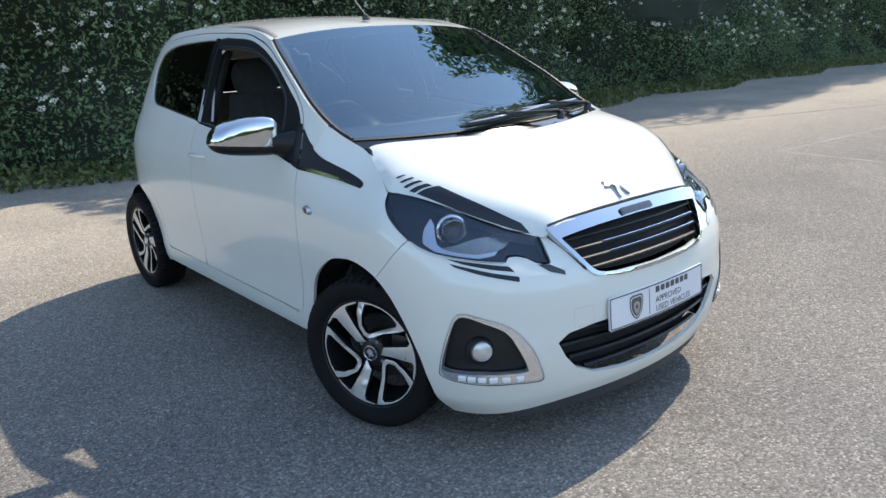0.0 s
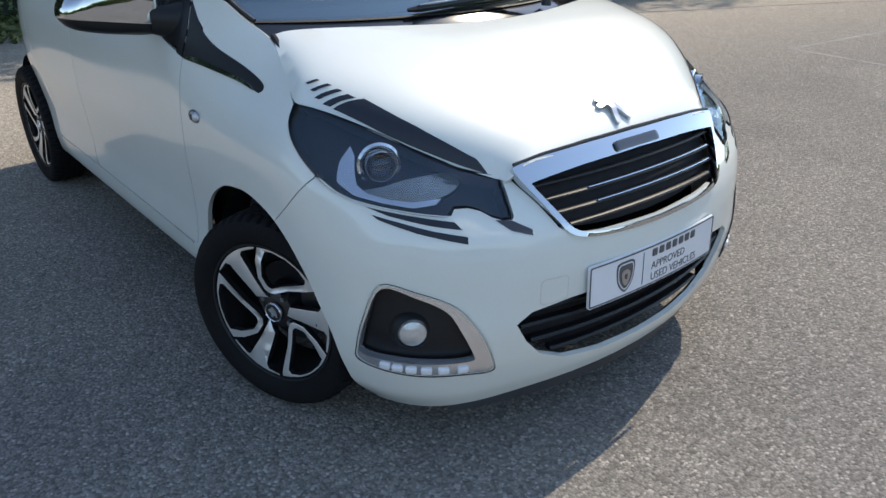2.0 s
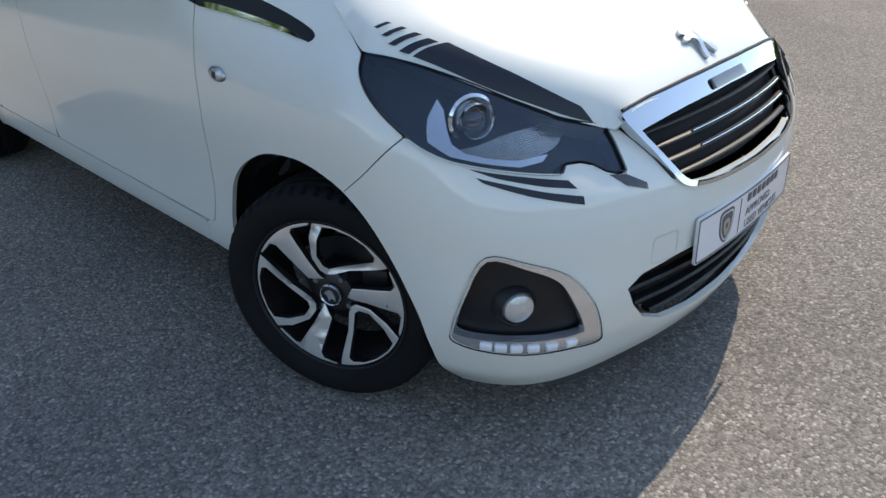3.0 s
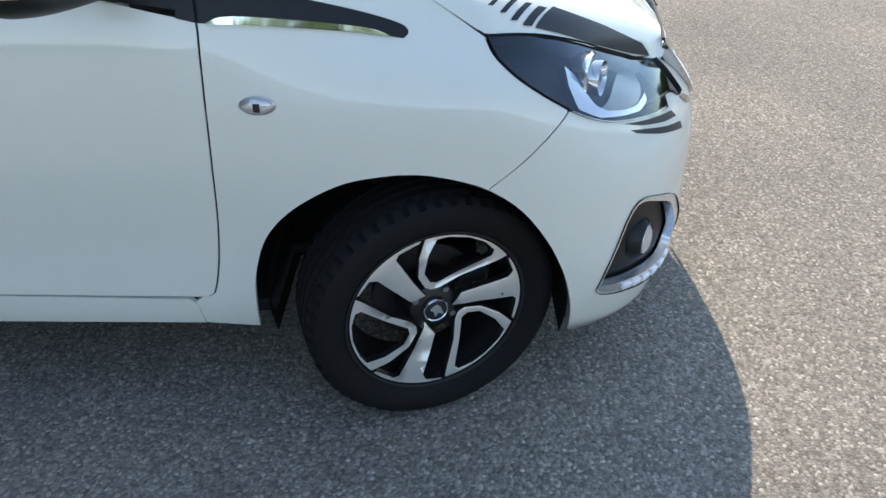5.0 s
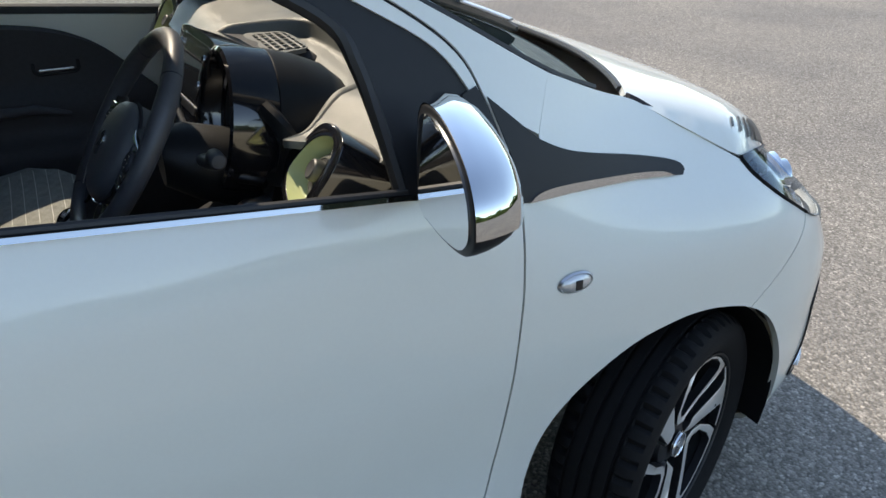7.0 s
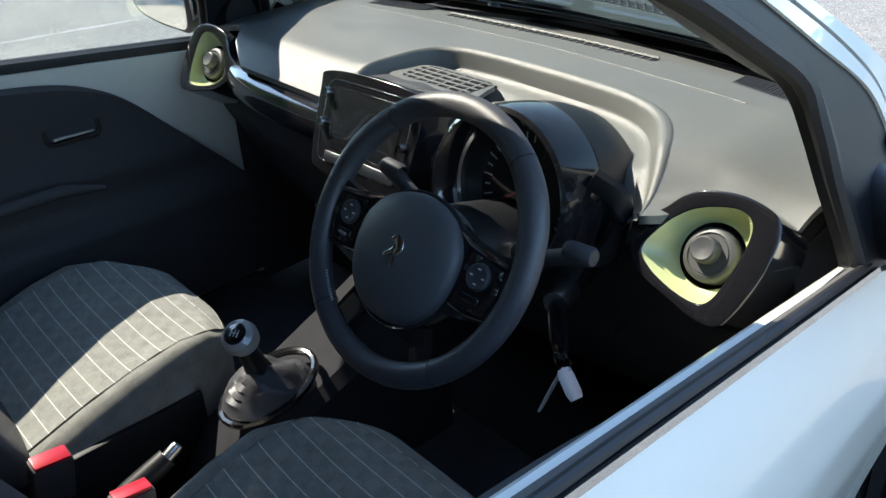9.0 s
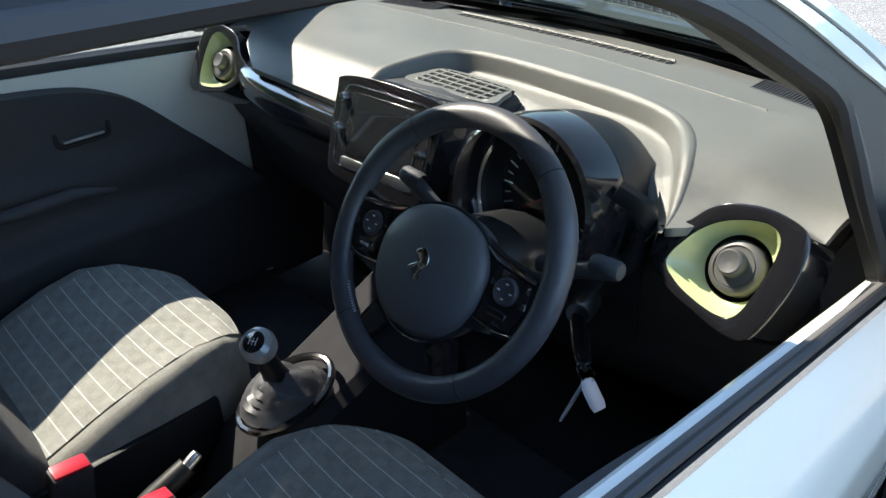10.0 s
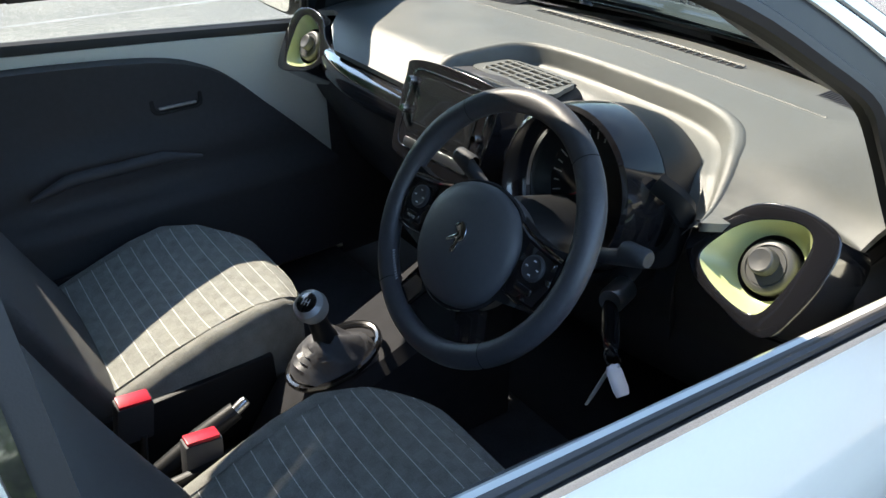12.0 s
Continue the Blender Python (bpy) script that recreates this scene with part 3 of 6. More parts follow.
bonnet_seam = np.array([(0.505, 0.395, 0.712), (0.49, 0.408, 0.712), (0.43, 0.468, 0.735), (0.40, 0.497, 0.75), (0.35, 0.545, 0.776), (0.30, 0.587, 0.802), (0.25, 0.622, 0.824), (0.20, 0.654, 0.842), (0.15, 0.682, 0.853), (0.098, 0.702, 0.856), (0.0, 0.668, 0.912), (-0.115, 0.633, 0.976)])
wing_top = spline([(0.098, 0.853), (0.05, 0.881), (0.0, 0.911), (-0.06, 0.945), (-0.115, 0.976), (-0.2, 1.006), (-0.304, 1.05)], 4)
hl_rear = spline([(0.248, 0.734), (0.19, 0.769), (0.145, 0.799), (0.110, 0.829), (0.095, 0.853)], 5)
seam_low = spline([(0.108, 0.590), (0.172, 0.648), (0.248, 0.730)], 5)
lamp_foot = spline([(0.250, 0.732), (0.290, 0.7125), (0.336, 0.6955), (0.37, 0.687), (0.42, 0.675), (0.46, 0.665), (0.488, 0.659)], 4)
lamp_step = [(0.540, 0.674), (0.511, 0.673), (0.488, 0.665), (0.470, 0.651), (0.45, 0.643), (0.428, 0.641)]
screen_edge = spline([(-0.2, 1.006), (-0.304, 1.05), (-0.5, 1.163), (-0.7, 1.272), (-0.87, 1.362)], 5)
roof_edge = spline([(-0.87, 1.362), (-1.0, 1.392), (-1.2, 1.418), (-1.5, 1.436), (-1.8, 1.442), (-2.1, 1.432), (-2.4, 1.395), (-2.5, 1.372)], 5)
door_over = spline([(-0.404, 0.896), (-0.41, 0.96), (-0.43, 1.03), (-0.465, 1.10), (-0.55, 1.167), (-0.7, 1.252), (-0.87, 1.334), (-1.0, 1.370), (-1.15, 1.395), (-1.405, 1.408)], 5)
over_rear = spline([(-1.409, 1.408), (-1.6, 1.413), (-1.85, 1.41), (-2.08, 1.392), (-2.24, 1.345), (-2.31, 1.27)], 5)
rear_cut = spline([(-2.31, 1.27), (-2.28, 1.12), (-2.20, 0.95), (-2.12, 0.80), (-2.05, 0.62), (-1.995, 0.56)], 5)
B_X = -1.425
gap = 0.004

for side in (-1, 1):
    # front wing
    flank("front_wing", join(arch_wing, [(0.108, 0.586)], seam_low, hl_rear, wing_top, [(-0.345, 0.974)], wedge_top[::-1][5:], wedge_low[::-1], door_front[::-1] + (gap, 0), [(-0.506, 0.304), (-0.497, 0.238)]), PAINT, car, side)
    # doors
    belt = [(-0.578, 0.936), (-0.857, 0.961), (-1.021, 0.976), (-1.40, 1.009)]
    frame_in = spline([(-0.420, 0.960), (-0.442, 1.03), (-0.494, 1.108), (-0.60, 1.176), (-0.72, 1.248), (-0.85, 1.309), (-0.97, 1.348), (-1.1, 1.373), (-1.35, 1.389)], 5)
    flank("front_door", join(door_front, door_over, [(B_X, 1.408), (B_X, 0.36), (-1.41, 0.322), (-0.9, 0.320)]), PAINT, car, side,
          holes=[join([(-0.418, 0.902)], belt, [(-1.412, 1.1), (-1.414, 1.384)], frame_in[::-1])])
    belt_r = [(-1.43, 1.018), (-1.7, 1.042), (-2.06, 1.073)]
    glass_r = spline([(-2.06, 1.073), (-2.125, 1.10), (-2.165, 1.15), (-2.19, 1.24), (-2.15, 1.315), (-2.05, 1.352), (-1.9, 1.372), (-1.6, 1.382), (-1.43, 1.380)], 5)
    rear_door = join([(B_X - gap, 1.408)], over_rear, rear_cut, [(-1.975, 0.50), (-1.95, 0.40), (-1.935, 0.335), (-1.9, 0.325), (B_X - gap, 0.322)])
    flank("rear_door", rear_door, PAINT, car, side, holes=[join(belt_r, glass_r)])
    flank("rear_window", join([(-1.445, 1.022)], [(x + 0.0, z + 0.004) for x, z in belt_r[1:]], glass_r[1:-1] + (0.004, -0.004), [(-1.445, 1.372)]), PRIVACY, car, side, step=0.05, depth=0.004, lift=-0.008, back=True, label="dark tinted rear side window").visible_shadow = False
    # sill under the doors
    flank("sill", join([(-0.506, 0.296), (-0.52, 0.309), (-0.9, 0.3155), (-1.29, 0.318), (-1.94, 0.321), (-1.955, 0.24), (-0.499, 0.236)]), PAINT, car, side)
    # pillar and roof rail
    flank("side_frame", join(wedge_top[-1:], door_over[5:] + (0.003, 0.004), over_rear + (0, 0.004), rear_cut[:8] + (-0.004, 0), [(-2.33, 1.13), (-2.42, 1.23)], roof_edge[::-1], screen_edge[5:][::-1], [(-0.345, 0.976)]), PAINT, car, side)
    # rear quarter with its arch
    flank("rear_quarter", join([(-1.955, 0.24)], [(-1.94, 0.33), (-1.98, 0.5)], rear_cut[::-1][:-8] + (-0.004, 0), [(-2.335, 1.13), (-2.42, 1.22), (-2.50, 1.05), (-2.56, 1.0), (-2.62, 0.80), (-2.62, 0.62)], [(-2.50, 0.60)], [(-2.39, 0.619), (-2.31, 0.612), (-2.22, 0.586), (-2.14, 0.537), (-2.085, 0.452), (-2.04, 0.356), (-2.024, 0.268), (-2.018, 0.225)]), PAINT, car, side)
    tail = flank("tail_lamp", join([(-2.505, 1.05), (-2.43, 1.21), (-2.50, 1.21), (-2.60, 1.10), (-2.63, 1.0), (-2.625, 0.84), (-2.565, 1.0)]), RED_LAMP, car, side, lift=0.006, label="red tail lamp lens")

# rear bumper, tailgate
def rear_skin(u, z):
    return skin(1 + REAR + 1.05 - abs(u), z, -1 if u < 0 else 1)


def RU(pts):
    return np.array([((1 + REAR + 1.05) - ux(x, z), z) for x, z in pts])


half = RU([(-2.655, 0.225), (-2.69, 0.30), (-2.67, 0.38), (-2.63, 0.47), (-2.56, 0.56), (-2.50, 0.60), (-2.62, 0.615)])
part("rear_bumper", sheet("rear_bumper", join(half * (-1, 1), half[::-1]), rear_skin, 0.03, 0.012, flip=False), PAINT, car, smooth=False)
half = RU([(-2.62, 0.625), (-2.635, 0.83), (-2.64, 1.0), (-2.61, 1.10), (-2.50, 1.22), (-2.50, 1.31)])
part("tailgate", sheet("tailgate", join(half * (-1, 1), half[::-1]), rear_skin, 0.03, 0.012, holes=[[(-0.55, 1.06), (0.55, 1.06), (0.5, 1.27), (-0.5, 1.27)]]), PAINT, car, smooth=False)
half = RU([(-2.50, 1.314), (-2.46, 1.345), (-2.40, 1.378)])
part("rear_spoiler", sheet("rear_spoiler", join(half * (-1, 1), half[::-1]), rear_skin, 0.03, 0.02), PAINT, car, smooth=False)
part("rear_screen", sheet("rear_screen", [(-0.54, 1.065), (0.54, 1.065), (0.49, 1.265), (-0.49, 1.265)], rear_skin, 0.05, 0.004, back=True), PRIVACY, car, "dark tinted rear screen", smooth=False)

# front bumper: one sheet round the nose with its openings
grille_hole = join(UY([(0.0, 0.578), (0.20, 0.583), (0.29, 0.592), (0.325, 0.61), (0.352, 0.66), (0.378, 0.70), (0.388, 0.72)]))
bottom = UX([(0.304, 0.160), (0.314, 0.132), (0.36, 0.136), (0.48, 0.150)])
half = join(UY([(0.0, 0.168), (0.25, 0.166), (0.42, 0.158)]), bottom[::-1], UX(arch_bumper[::-1]), UX(seam_low + (0.0042, 0.001)),
            UX(lamp_foot[1:] + (0.001, 0.003)), UY(lamp_step), UY([(0.421, 0.646), (0.415, 0.675), (0.402, 0.716), (0.388, 0.72)]), grille_hole[::-1])
bumper_outline = join(half * (-1, 1), half[::-1][1:])
low_half = UY([(0.0, 0.222), (0.15, 0.226), (0.28, 0.244), (0.36, 0.283), (0.405, 0.335), (0.436, 0.39), (0.40, 0.416), (0.30, 0.430), (0.0, 0.440)])
low_hole = join(low_half * (-1, 1), low_half[::-1][1:])
fog_out = np.array([(0.418, 0.697, 0.507), (0.385, 0.72, 0.42), (0.375, 0.731, 0.34), (0.385, 0.728, 0.298), (0.45, 0.65, 0.283), (0.53, 0.57, 0.278), (0.560, 0.498, 0.272), (0.563, 0.486, 0.30), (0.556, 0.515, 0.385), (0.530, 0.570, 0.455), (0.48, 0.637, 0.492)])
fog_hole = spline([(ux(min(x, nose_x(z) * 0.98), z) * 0.5 + uy(y, z) * 0.5, z) for x, y, z in fog_out], 4, closed=True)
part("front_bumper", sheet("front_bumper", bumper_outline, lambda u, z: skin(u, z, -1), 0.017, 0.014, holes=[low_hole, fog_hole, fog_hole * (-1, 1)], flip=True), PAINT, car, smooth=False)

# black lip under the bumper
def lip_surf(u, z):
    p = skin(u, 0.16, -1)
    return (p[0] - 0.014 - (0.19 - z) * 0.12, p[1] * 0.985, z)


lip_half = UY([(0.0, 0.112), (0.25, 0.112), (0.50, 0.118), (0.56, 0.175), (0.25, 0.188), (0.0, 0.190)])
part("bumper_lip", sheet("bumper_lip", join(lip_half * (-1, 1), lip_half[::-1][1:-1]), lip_surf, 0.03, 0.010, flip=True), BLACK, car, "matt black plastic lip under the bumper", smooth=False)

# bonnet
bx, by, bz = bonnet_seam[:, 0], bonnet_seam[:, 1], bonnet_seam[:, 2]
edge_y = smooth_table(list(zip(bx, by)), 0.012)
edge_z = smooth_table(list(zip(bx, bz)), 0.012)
ridge = smooth_table([(0.56, 0.716), (0.53, 0.755), (0.50, 0.779), (0.46, 0.805), (0.40, 0.835), (0.3, 0.880), (0.2, 0.925), (0.1, 0.962), (0.0, 0.988), (-0.1, 1.004), (-0.3, 1.04)], 0.02)


def bonnet_surf(x, y):
    w = edge_y(x)
    t = min(abs(y) / w, 0.99999)
    zc, ze = ridge(x), edge_z(x)
    return (x, y, ze + (zc - ze) * 1.3 * (1 - t ** 3.6) / (1.3 - t ** 3.6))


def bonnet_rear(y):
    return -0.118 + 0.16 * (1 - (y / 0.633) ** 2)


side_run = np.array([(x, edge_y(x) - 0.0002) for x in np.linspace(0.505, -0.112, 40)])
front_run = np.array([(0.537 - 0.022 * (abs(y) / 0.39) ** 2.2, y) for y in np.linspace(-0.385, 0.385, 24)])
rear_run = np.array([(bonnet_rear(y), y) for y in np.linspace(0.625, -0.625, 30)])
bonnet_out = join(front_run, side_run, rear_run, side_run[::-1] * (1, -1))
part("bonnet", sheet("bonnet", bonnet_out, bonnet_surf, 0.018, 0.012), PAINT, car, smooth=False)

# roof, windscreen, cowl
def across(edge, y, crown, fwd=0.0):
    """A place of a cross curve between the two ends of an edge (x, z)."""
    x, z = edge
    w = half_width(x, z) if x > -REAR else -skin(ux(x, z), z)[1]
    t = y / w
    return (x + fwd * (1 - t * t), y, z + crown * (1 - abs(t) ** 2.4))


def roof_fn(i, j):
    k = i * (len(roof_edge) - 1)
    a = int(min(k, len(roof_edge) - 2))
    e = roof_edge[a] + (roof_edge[a + 1] - roof_edge[a]) * (k - a)
    w = (half_width(e[0], e[1]) if e[0] > -REAR else -skin(ux(e[0], e[1]), e[1])[1]) - 0.002
    fwd = -0.04 * (1 - i) + (-0.03) * i
    return across(e, (2 * j - 1) * w, 0.040, fwd)


part("roof", grid(40, 41, roof_fn), PAINT, car)


def screen_fn(i, j):
    e = np.array((-0.2, 1.006)) * (1 - i) + np.array((-0.87, 1.358)) * i
    k = i * (len(screen_edge) - 1)
    a = int(min(k, len(screen_edge) - 2))
    e = screen_edge[a] + (screen_edge[a + 1] - screen_edge[a]) * (k - a)
    w = half_width(e[0], e[1]) - 0.012
    return across(e, (2 * j - 1) * w, -0.012 + 0.052 * i, 0.145 * (1 - i) - 0.04 * i)


# Added band below the glass top, keeps direct sun off the steering wheel.
part("sun_block_band", grid(3, 40, lambda i, j: Vector(screen_fn(0.915 + 0.085 * i, 0.01 + 0.98 * j)) + Vector((0.002, 0, -0.006))), DEEP, car, "dark band added under the windscreen top to block sun")
ws = part("windscreen", grid(30, 33, screen_fn), GLASS, car, "laminated windscreen reflecting blue sky")
ws.visible_shadow = False
frit = bmesh.new()
def frit_fn(i0, i1, j0, j1):
    def fn(i, j):
        x, y, z = screen_fn(i0 + (i1 - i0) * i, j0 + (j1 - j0) * j)
        return (x - 0.003, y, z - 0.005)
    return fn
for lim in ((0, 0.05, 0, 1), (0.965, 1, 0, 1), (0.05, 0.965, 0, 0.022), (0.05, 0.965, 0.978, 1)):
    add(frit, grid(24, 24, frit_fn(*lim)))
part("windscreen_border", frit, BLACK, car, "black border band of the windscreen")


def cowl_fn(i, j):
    y = (2 * j - 1) * 0.628
    a = Vector((bonnet_rear(y) + 0.03, y, bonnet_surf(bonnet_rear(y), y)[2] - 0.03))
    b = Vector(screen_fn(0.03, 0.5 + y / (2 * 0.635)))
    p = a.lerp(b, i)
    p.z -= 0.02 * math.sin(math.pi * i) + 0.006
    return p


part("cowl", grid(8, 40, cowl_fn), BLACK_GLOSS, car, "black plastic scuttle panel under the windscreen")

part("bonnet_seal", tube([(bonnet_rear(y) - 0.004, y, bonnet_surf(bonnet_rear(y), y)[2] - 0.006) for y in np.linspace(-0.60, 0.60, 40)], 0.006, 6), SEAL, car, "black rubber seal along the bonnet's rear edge")

# dark inner shell: floor, bulkhead, arch liners
part("floor_pan", slab(np.array([(0.10, -0.5), (0.10, 0.5), (-0.35, 0.5), (-0.35, 0.72), (-0.56, 0.75), (-1.93, 0.75), (-1.93, 0.5), (-2.40, 0.5), (-2.40, -0.5), (-1.93, -0.5), (-1.93, -0.75), (-0.56, -0.75), (-0.35, -0.72), (-0.35, -0.5)]), 0.245, 0.275, 0.005), DEEP, car)
part("bulkhead", box((0.05, 1.10, 0.62), (-0.12, 0, 0.62), 0.01), DEEP, car)
part("engine_block", box((0.30, 0.66, 0.20), (0.36, 0, 0.42), 0.02), ARCH, car)
for side in (-1, 1):
    for cx in (-0.035, -2.345):
        lin = grid(24, 6, lambda i, j: (cx + 0.325 * math.cos(math.pi * (1.17 * i - 0.085)), side * (0.44 + 0.30 * j), 0.285 + 0.325 * math.sin(math.pi * (1.17 * i - 0.085))))
        add(lin, grid(2, 24, lambda i, j: (cx + 0.325 * math.cos(math.pi * (1.17 * j - 0.085)) * i, side * 0.44, 0.285 + 0.325 * math.sin(math.pi * (1.17 * j - 0.085)) * i)))
        part("arch_liner", lin, ARCH, car)


# dark joints behind the panel gaps
for side in (-1, 1):
    for run in (door_front, door_over, [(-0.46, 0.316), (-0.9, 0.319), (-1.36, 0.320), (-1.94, 0.322)], [(B_X - 0.002, 0.33), (B_X - 0.002, 0.6), (B_X - 0.002, 1.0), (B_X - 0.002, 1.39)], over_rear, rear_cut, [(-0.345, 0.974), (-0.304, 1.05)], seam_low + (0.001, 0), wing_top[:17]):
        path = [(x, side * (half_width(x, z) - 0.013) if -REAR < x <= 0 else side * (-skin(ux(x, z), z)[1] - 0.013), z) for x, z in even(np.array(run, float), 0.03, closed=False)]
        part("panel_joint", tube(path, 0.009 if path[0][0] < 0.05 else 0.0085, 6), DEEP, car)

# ---- the car: lamps, grille, plate, trim ----
def skin_at(u, z, lift=0.0, side=-1):
    """A place of the skin, raised along its outward way, and that way."""
    p = Vector(skin(u, z, side))
    du = Vector(skin(u + 1e-3, z, side)) - Vector(skin(u - 1e-3, z, side))
    dz = Vector(skin(u, z + 1e-3, side)) - Vector(skin(u, z - 1e-3, side))
    n = du.cross(dz).normalized()
    if n.dot(p - Vector((-0.4, 0, 0.6))) < 0:
        n = -n
    return p + n * lift, n


def nose_sheet(name, outline, material, parent, side=-1, lift=0.0, depth=0.004, holes=(), step=0.015, label="", back=False, surf=None):
    """A piece that follows the skin of the nose; the outline in (u, z)."""
    fn = surf or (lambda u, z: skin_at(u, z, lift, side)[0])
    me = sheet(name, outline, fn, step, depth, holes, flip=side < 0, back=back)
    return part(name, me, material, parent, label, smooth=False)


seam_u = np.array([(ux(x, z), z) for x, y, z in bonnet_seam[1:10]])
lamp_low = UX(lamp_foot)
lamp_in = np.vstack([UY(np.array(lamp_step) + (0, 0.003)), UY([(0.424, 0.647), (0.419, 0.675), (0.409, 0.706)])])
lamp_out = join(UX(hl_rear[::-1] + (0.003, 0)), lamp_low, lamp_in, spline(seam_u, 3) + (0, 0.003))
for side in (-1, 1):
    lens = nose_sheet("headlight", lamp_out, LENS, car, side, lift=-0.001, depth=0.006, label="headlight with dark bezel and projector lens")
    lens.visible_shadow = False
    c = lamp_out.mean(0)
    nose_sheet("bezel", (lamp_out - c) * (0.985, 0.985) + c, LAMP_DARK, lens, side, lift=-0.045, depth=-0.05)
    # projector with its chrome ring
    pm = axes((0.326, side * 0.622, 0.748), (0.90, side * 0.40, 0.06))
    ring = lathe([(0.022, -0.045), (0.034, -0.045), (0.0355, 0.004), (0.0345, 0.0065), (0.0325, 0.004), (0.028, -0.012), (0.022, -0.02)], 40, pm)
    part("ring", ring, CHROME, lens)
    ball = lathe([(0.0001, 0.004)] + [(0.0275 * math.sin(a), -0.022 + 0.0275 * math.cos(a)) for a in np.linspace(0.15, 1.5, 8)], 32, pm)
    part("projector", ball, SCREEN, lens)
    tail = lathe([(0.034, -0.06), (0.047, -0.045), (0.051, -0.018), (0.045, -0.014), (0.036, -0.028)], 40, pm)
    part("reflector", tail, LAMP_SILVER, lens)
    # bright blade that sweeps round under the projector
    blade = np.array([(0.262, 0.800), (0.268, 0.772), (0.288, 0.732), (0.335, 0.708), (0.39, 0.695), (0.436, 0.685), (0.458, 0.690)])
    inner = np.array([(0.455, 0.702), (0.428, 0.697), (0.39, 0.7045), (0.352, 0.716), (0.326, 0.730), (0.304, 0.755), (0.283, 0.782)])
    nose_sheet("light_blade", join(UX(blade), UX(inner)), LAMP_SILVER, lens, side, lift=-0.022, depth=0.02)
    bowl = UX(spline([(0.342, 0.722), (0.39, 0.707), (0.436, 0.699), (0.452, 0.712), (0.436, 0.732), (0.408, 0.744), (0.380, 0.740), (0.362, 0.730)], 4, closed=True))
    nose_sheet("indicator", bowl, LAMP_TRAY, lens, side, lift=-0.028, depth=0.02)
    # dark decals under the lamp and along the bonnet edge
    nose_sheet("lamp_decal", UX([(0.369, 0.684), (0.407, 0.675), (0.447, 0.665), (0.486, 0.654), (0.499, 0.650), (0.515, 0.634), (0.475, 0.646), (0.411, 0.667)]), STRIPE, car, side, lift=0.0012, depth=0.001)
    nose_sheet("lamp_decal", UX([(0.384, 0.669), (0.43, 0.655), (0.482, 0.636), (0.527, 0.620), (0.533, 0.605), (0.465, 0.632), (0.398, 0.659)]), STRIPE, car, side, lift=0.0012, depth=0.001)
    nose_sheet("corner_trim", UY([(0.430, 0.640), (0.392, 0.617), (0.394, 0.605), (0.44, 0.621), (0.466, 0.645)]), BLACK_GLOSS, car, side, lift=0.0015, depth=0.001)
    def edge_surf(x, t, s=side):
        px, py, pz = bonnet_surf(x, s * t * edge_y(x))
        return (px, py + s * 0.0009, pz + 0.0012)
    marks = [[(0.190, 0.990), (0.30, 0.996), (0.470, 0.996), (0.445, 0.970), (0.34, 0.944), (0.228, 0.930)]]
    for x, w, lo, hi in ((0.100, 0.009, 0.957, 0.932), (0.122, 0.011, 0.968, 0.932), (0.142, 0.013, 0.981, 0.936), (0.165, 0.018, 0.988, 0.940)):
        marks.append([(x, lo), (x + w, lo), (x + w + 0.034 * (lo - hi) / 0.05, hi), (x + 0.034 * (lo - hi) / 0.05, hi)])
    for mk in marks:
        me = sheet("bonnet_decal", np.array(mk), edge_surf, 0.012, 0.0, flip=side < 0, scale=(1, 0.6))
        part("bonnet_decal", me, STRIPE, car, smooth=False)
    # side repeater
    rm = axes((-0.311, side * (half_width(-0.311, 0.756) + 0.001), 0.756), (0, side, 0.02))
    rep = part("side_repeater", lathe([(0.0001, 0.010), (0.5, 0.009), (0.8, 0.006), (1.0, 0.0)], 32, rm @ Matrix.Diagonal((0.030, 0.016, 1, 1))), CRYSTAL, car, "clear oval side repeater lamp")
    part("bezel", lathe([(0.95, 0.0), (1.0, 0.004), (1.12, 0.0)], 32, rm @ Matrix.Diagonal((0.030, 0.016, 1, 1))), SATIN, rep)
    part("bulb", box((0.012, 0.016, 0.003), (0.0, 0, 0.010), 0.001, rm), DARK_ALLOY, rep)


# upper grille
def grille_x(z):
    return np.interp(z, [0.55, 0.58, 0.62, 0.66, 0.70, 0.74, 0.77], [0.660, 0.655, 0.637, 0.612, 0.583, 0.553, 0.532])


def grille_surf(y, z, lift=0.0):
    return (grille_x(z) * (1 - (y / 0.785) ** 2) ** 0.2857 + lift, y, z)


g_half = np.array([(0.0, 0.566), (0.16, 0.570), (0.26, 0.580), (0.305, 0.597), (0.330, 0.63), (0.354, 0.67), (0.380, 0.712), (0.392, 0.738), (0.380, 0.746), (0.30, 0.757), (0.16, 0.765), (0.0, 0.768)])
g_out = join(spline(g_half[:9], 3), spline(g_half[8:], 3), (spline(g_half, 3) * (-1, 1))[::-1])
i_half = np.array([(0.0, 0.577), (0.16, 0.581), (0.25, 0.590), (0.292, 0.606), (0.318, 0.64), (0.345, 0.682), (0.357, 0.703), (0.345, 0.711), (0.20, 0.724), (0.0, 0.729)])
g_in = join(spline(i_half, 3), (spline(i_half, 3) * (-1, 1))[::-1])
grille = part("grille", sheet("grille", g_in * (1.03, 1) + (0, 0), lambda y, z: grille_surf(y, z, -0.045), 0.03, 0.0), DEEP, car, "chrome-framed upper grille with thin bright slats", smooth=False)
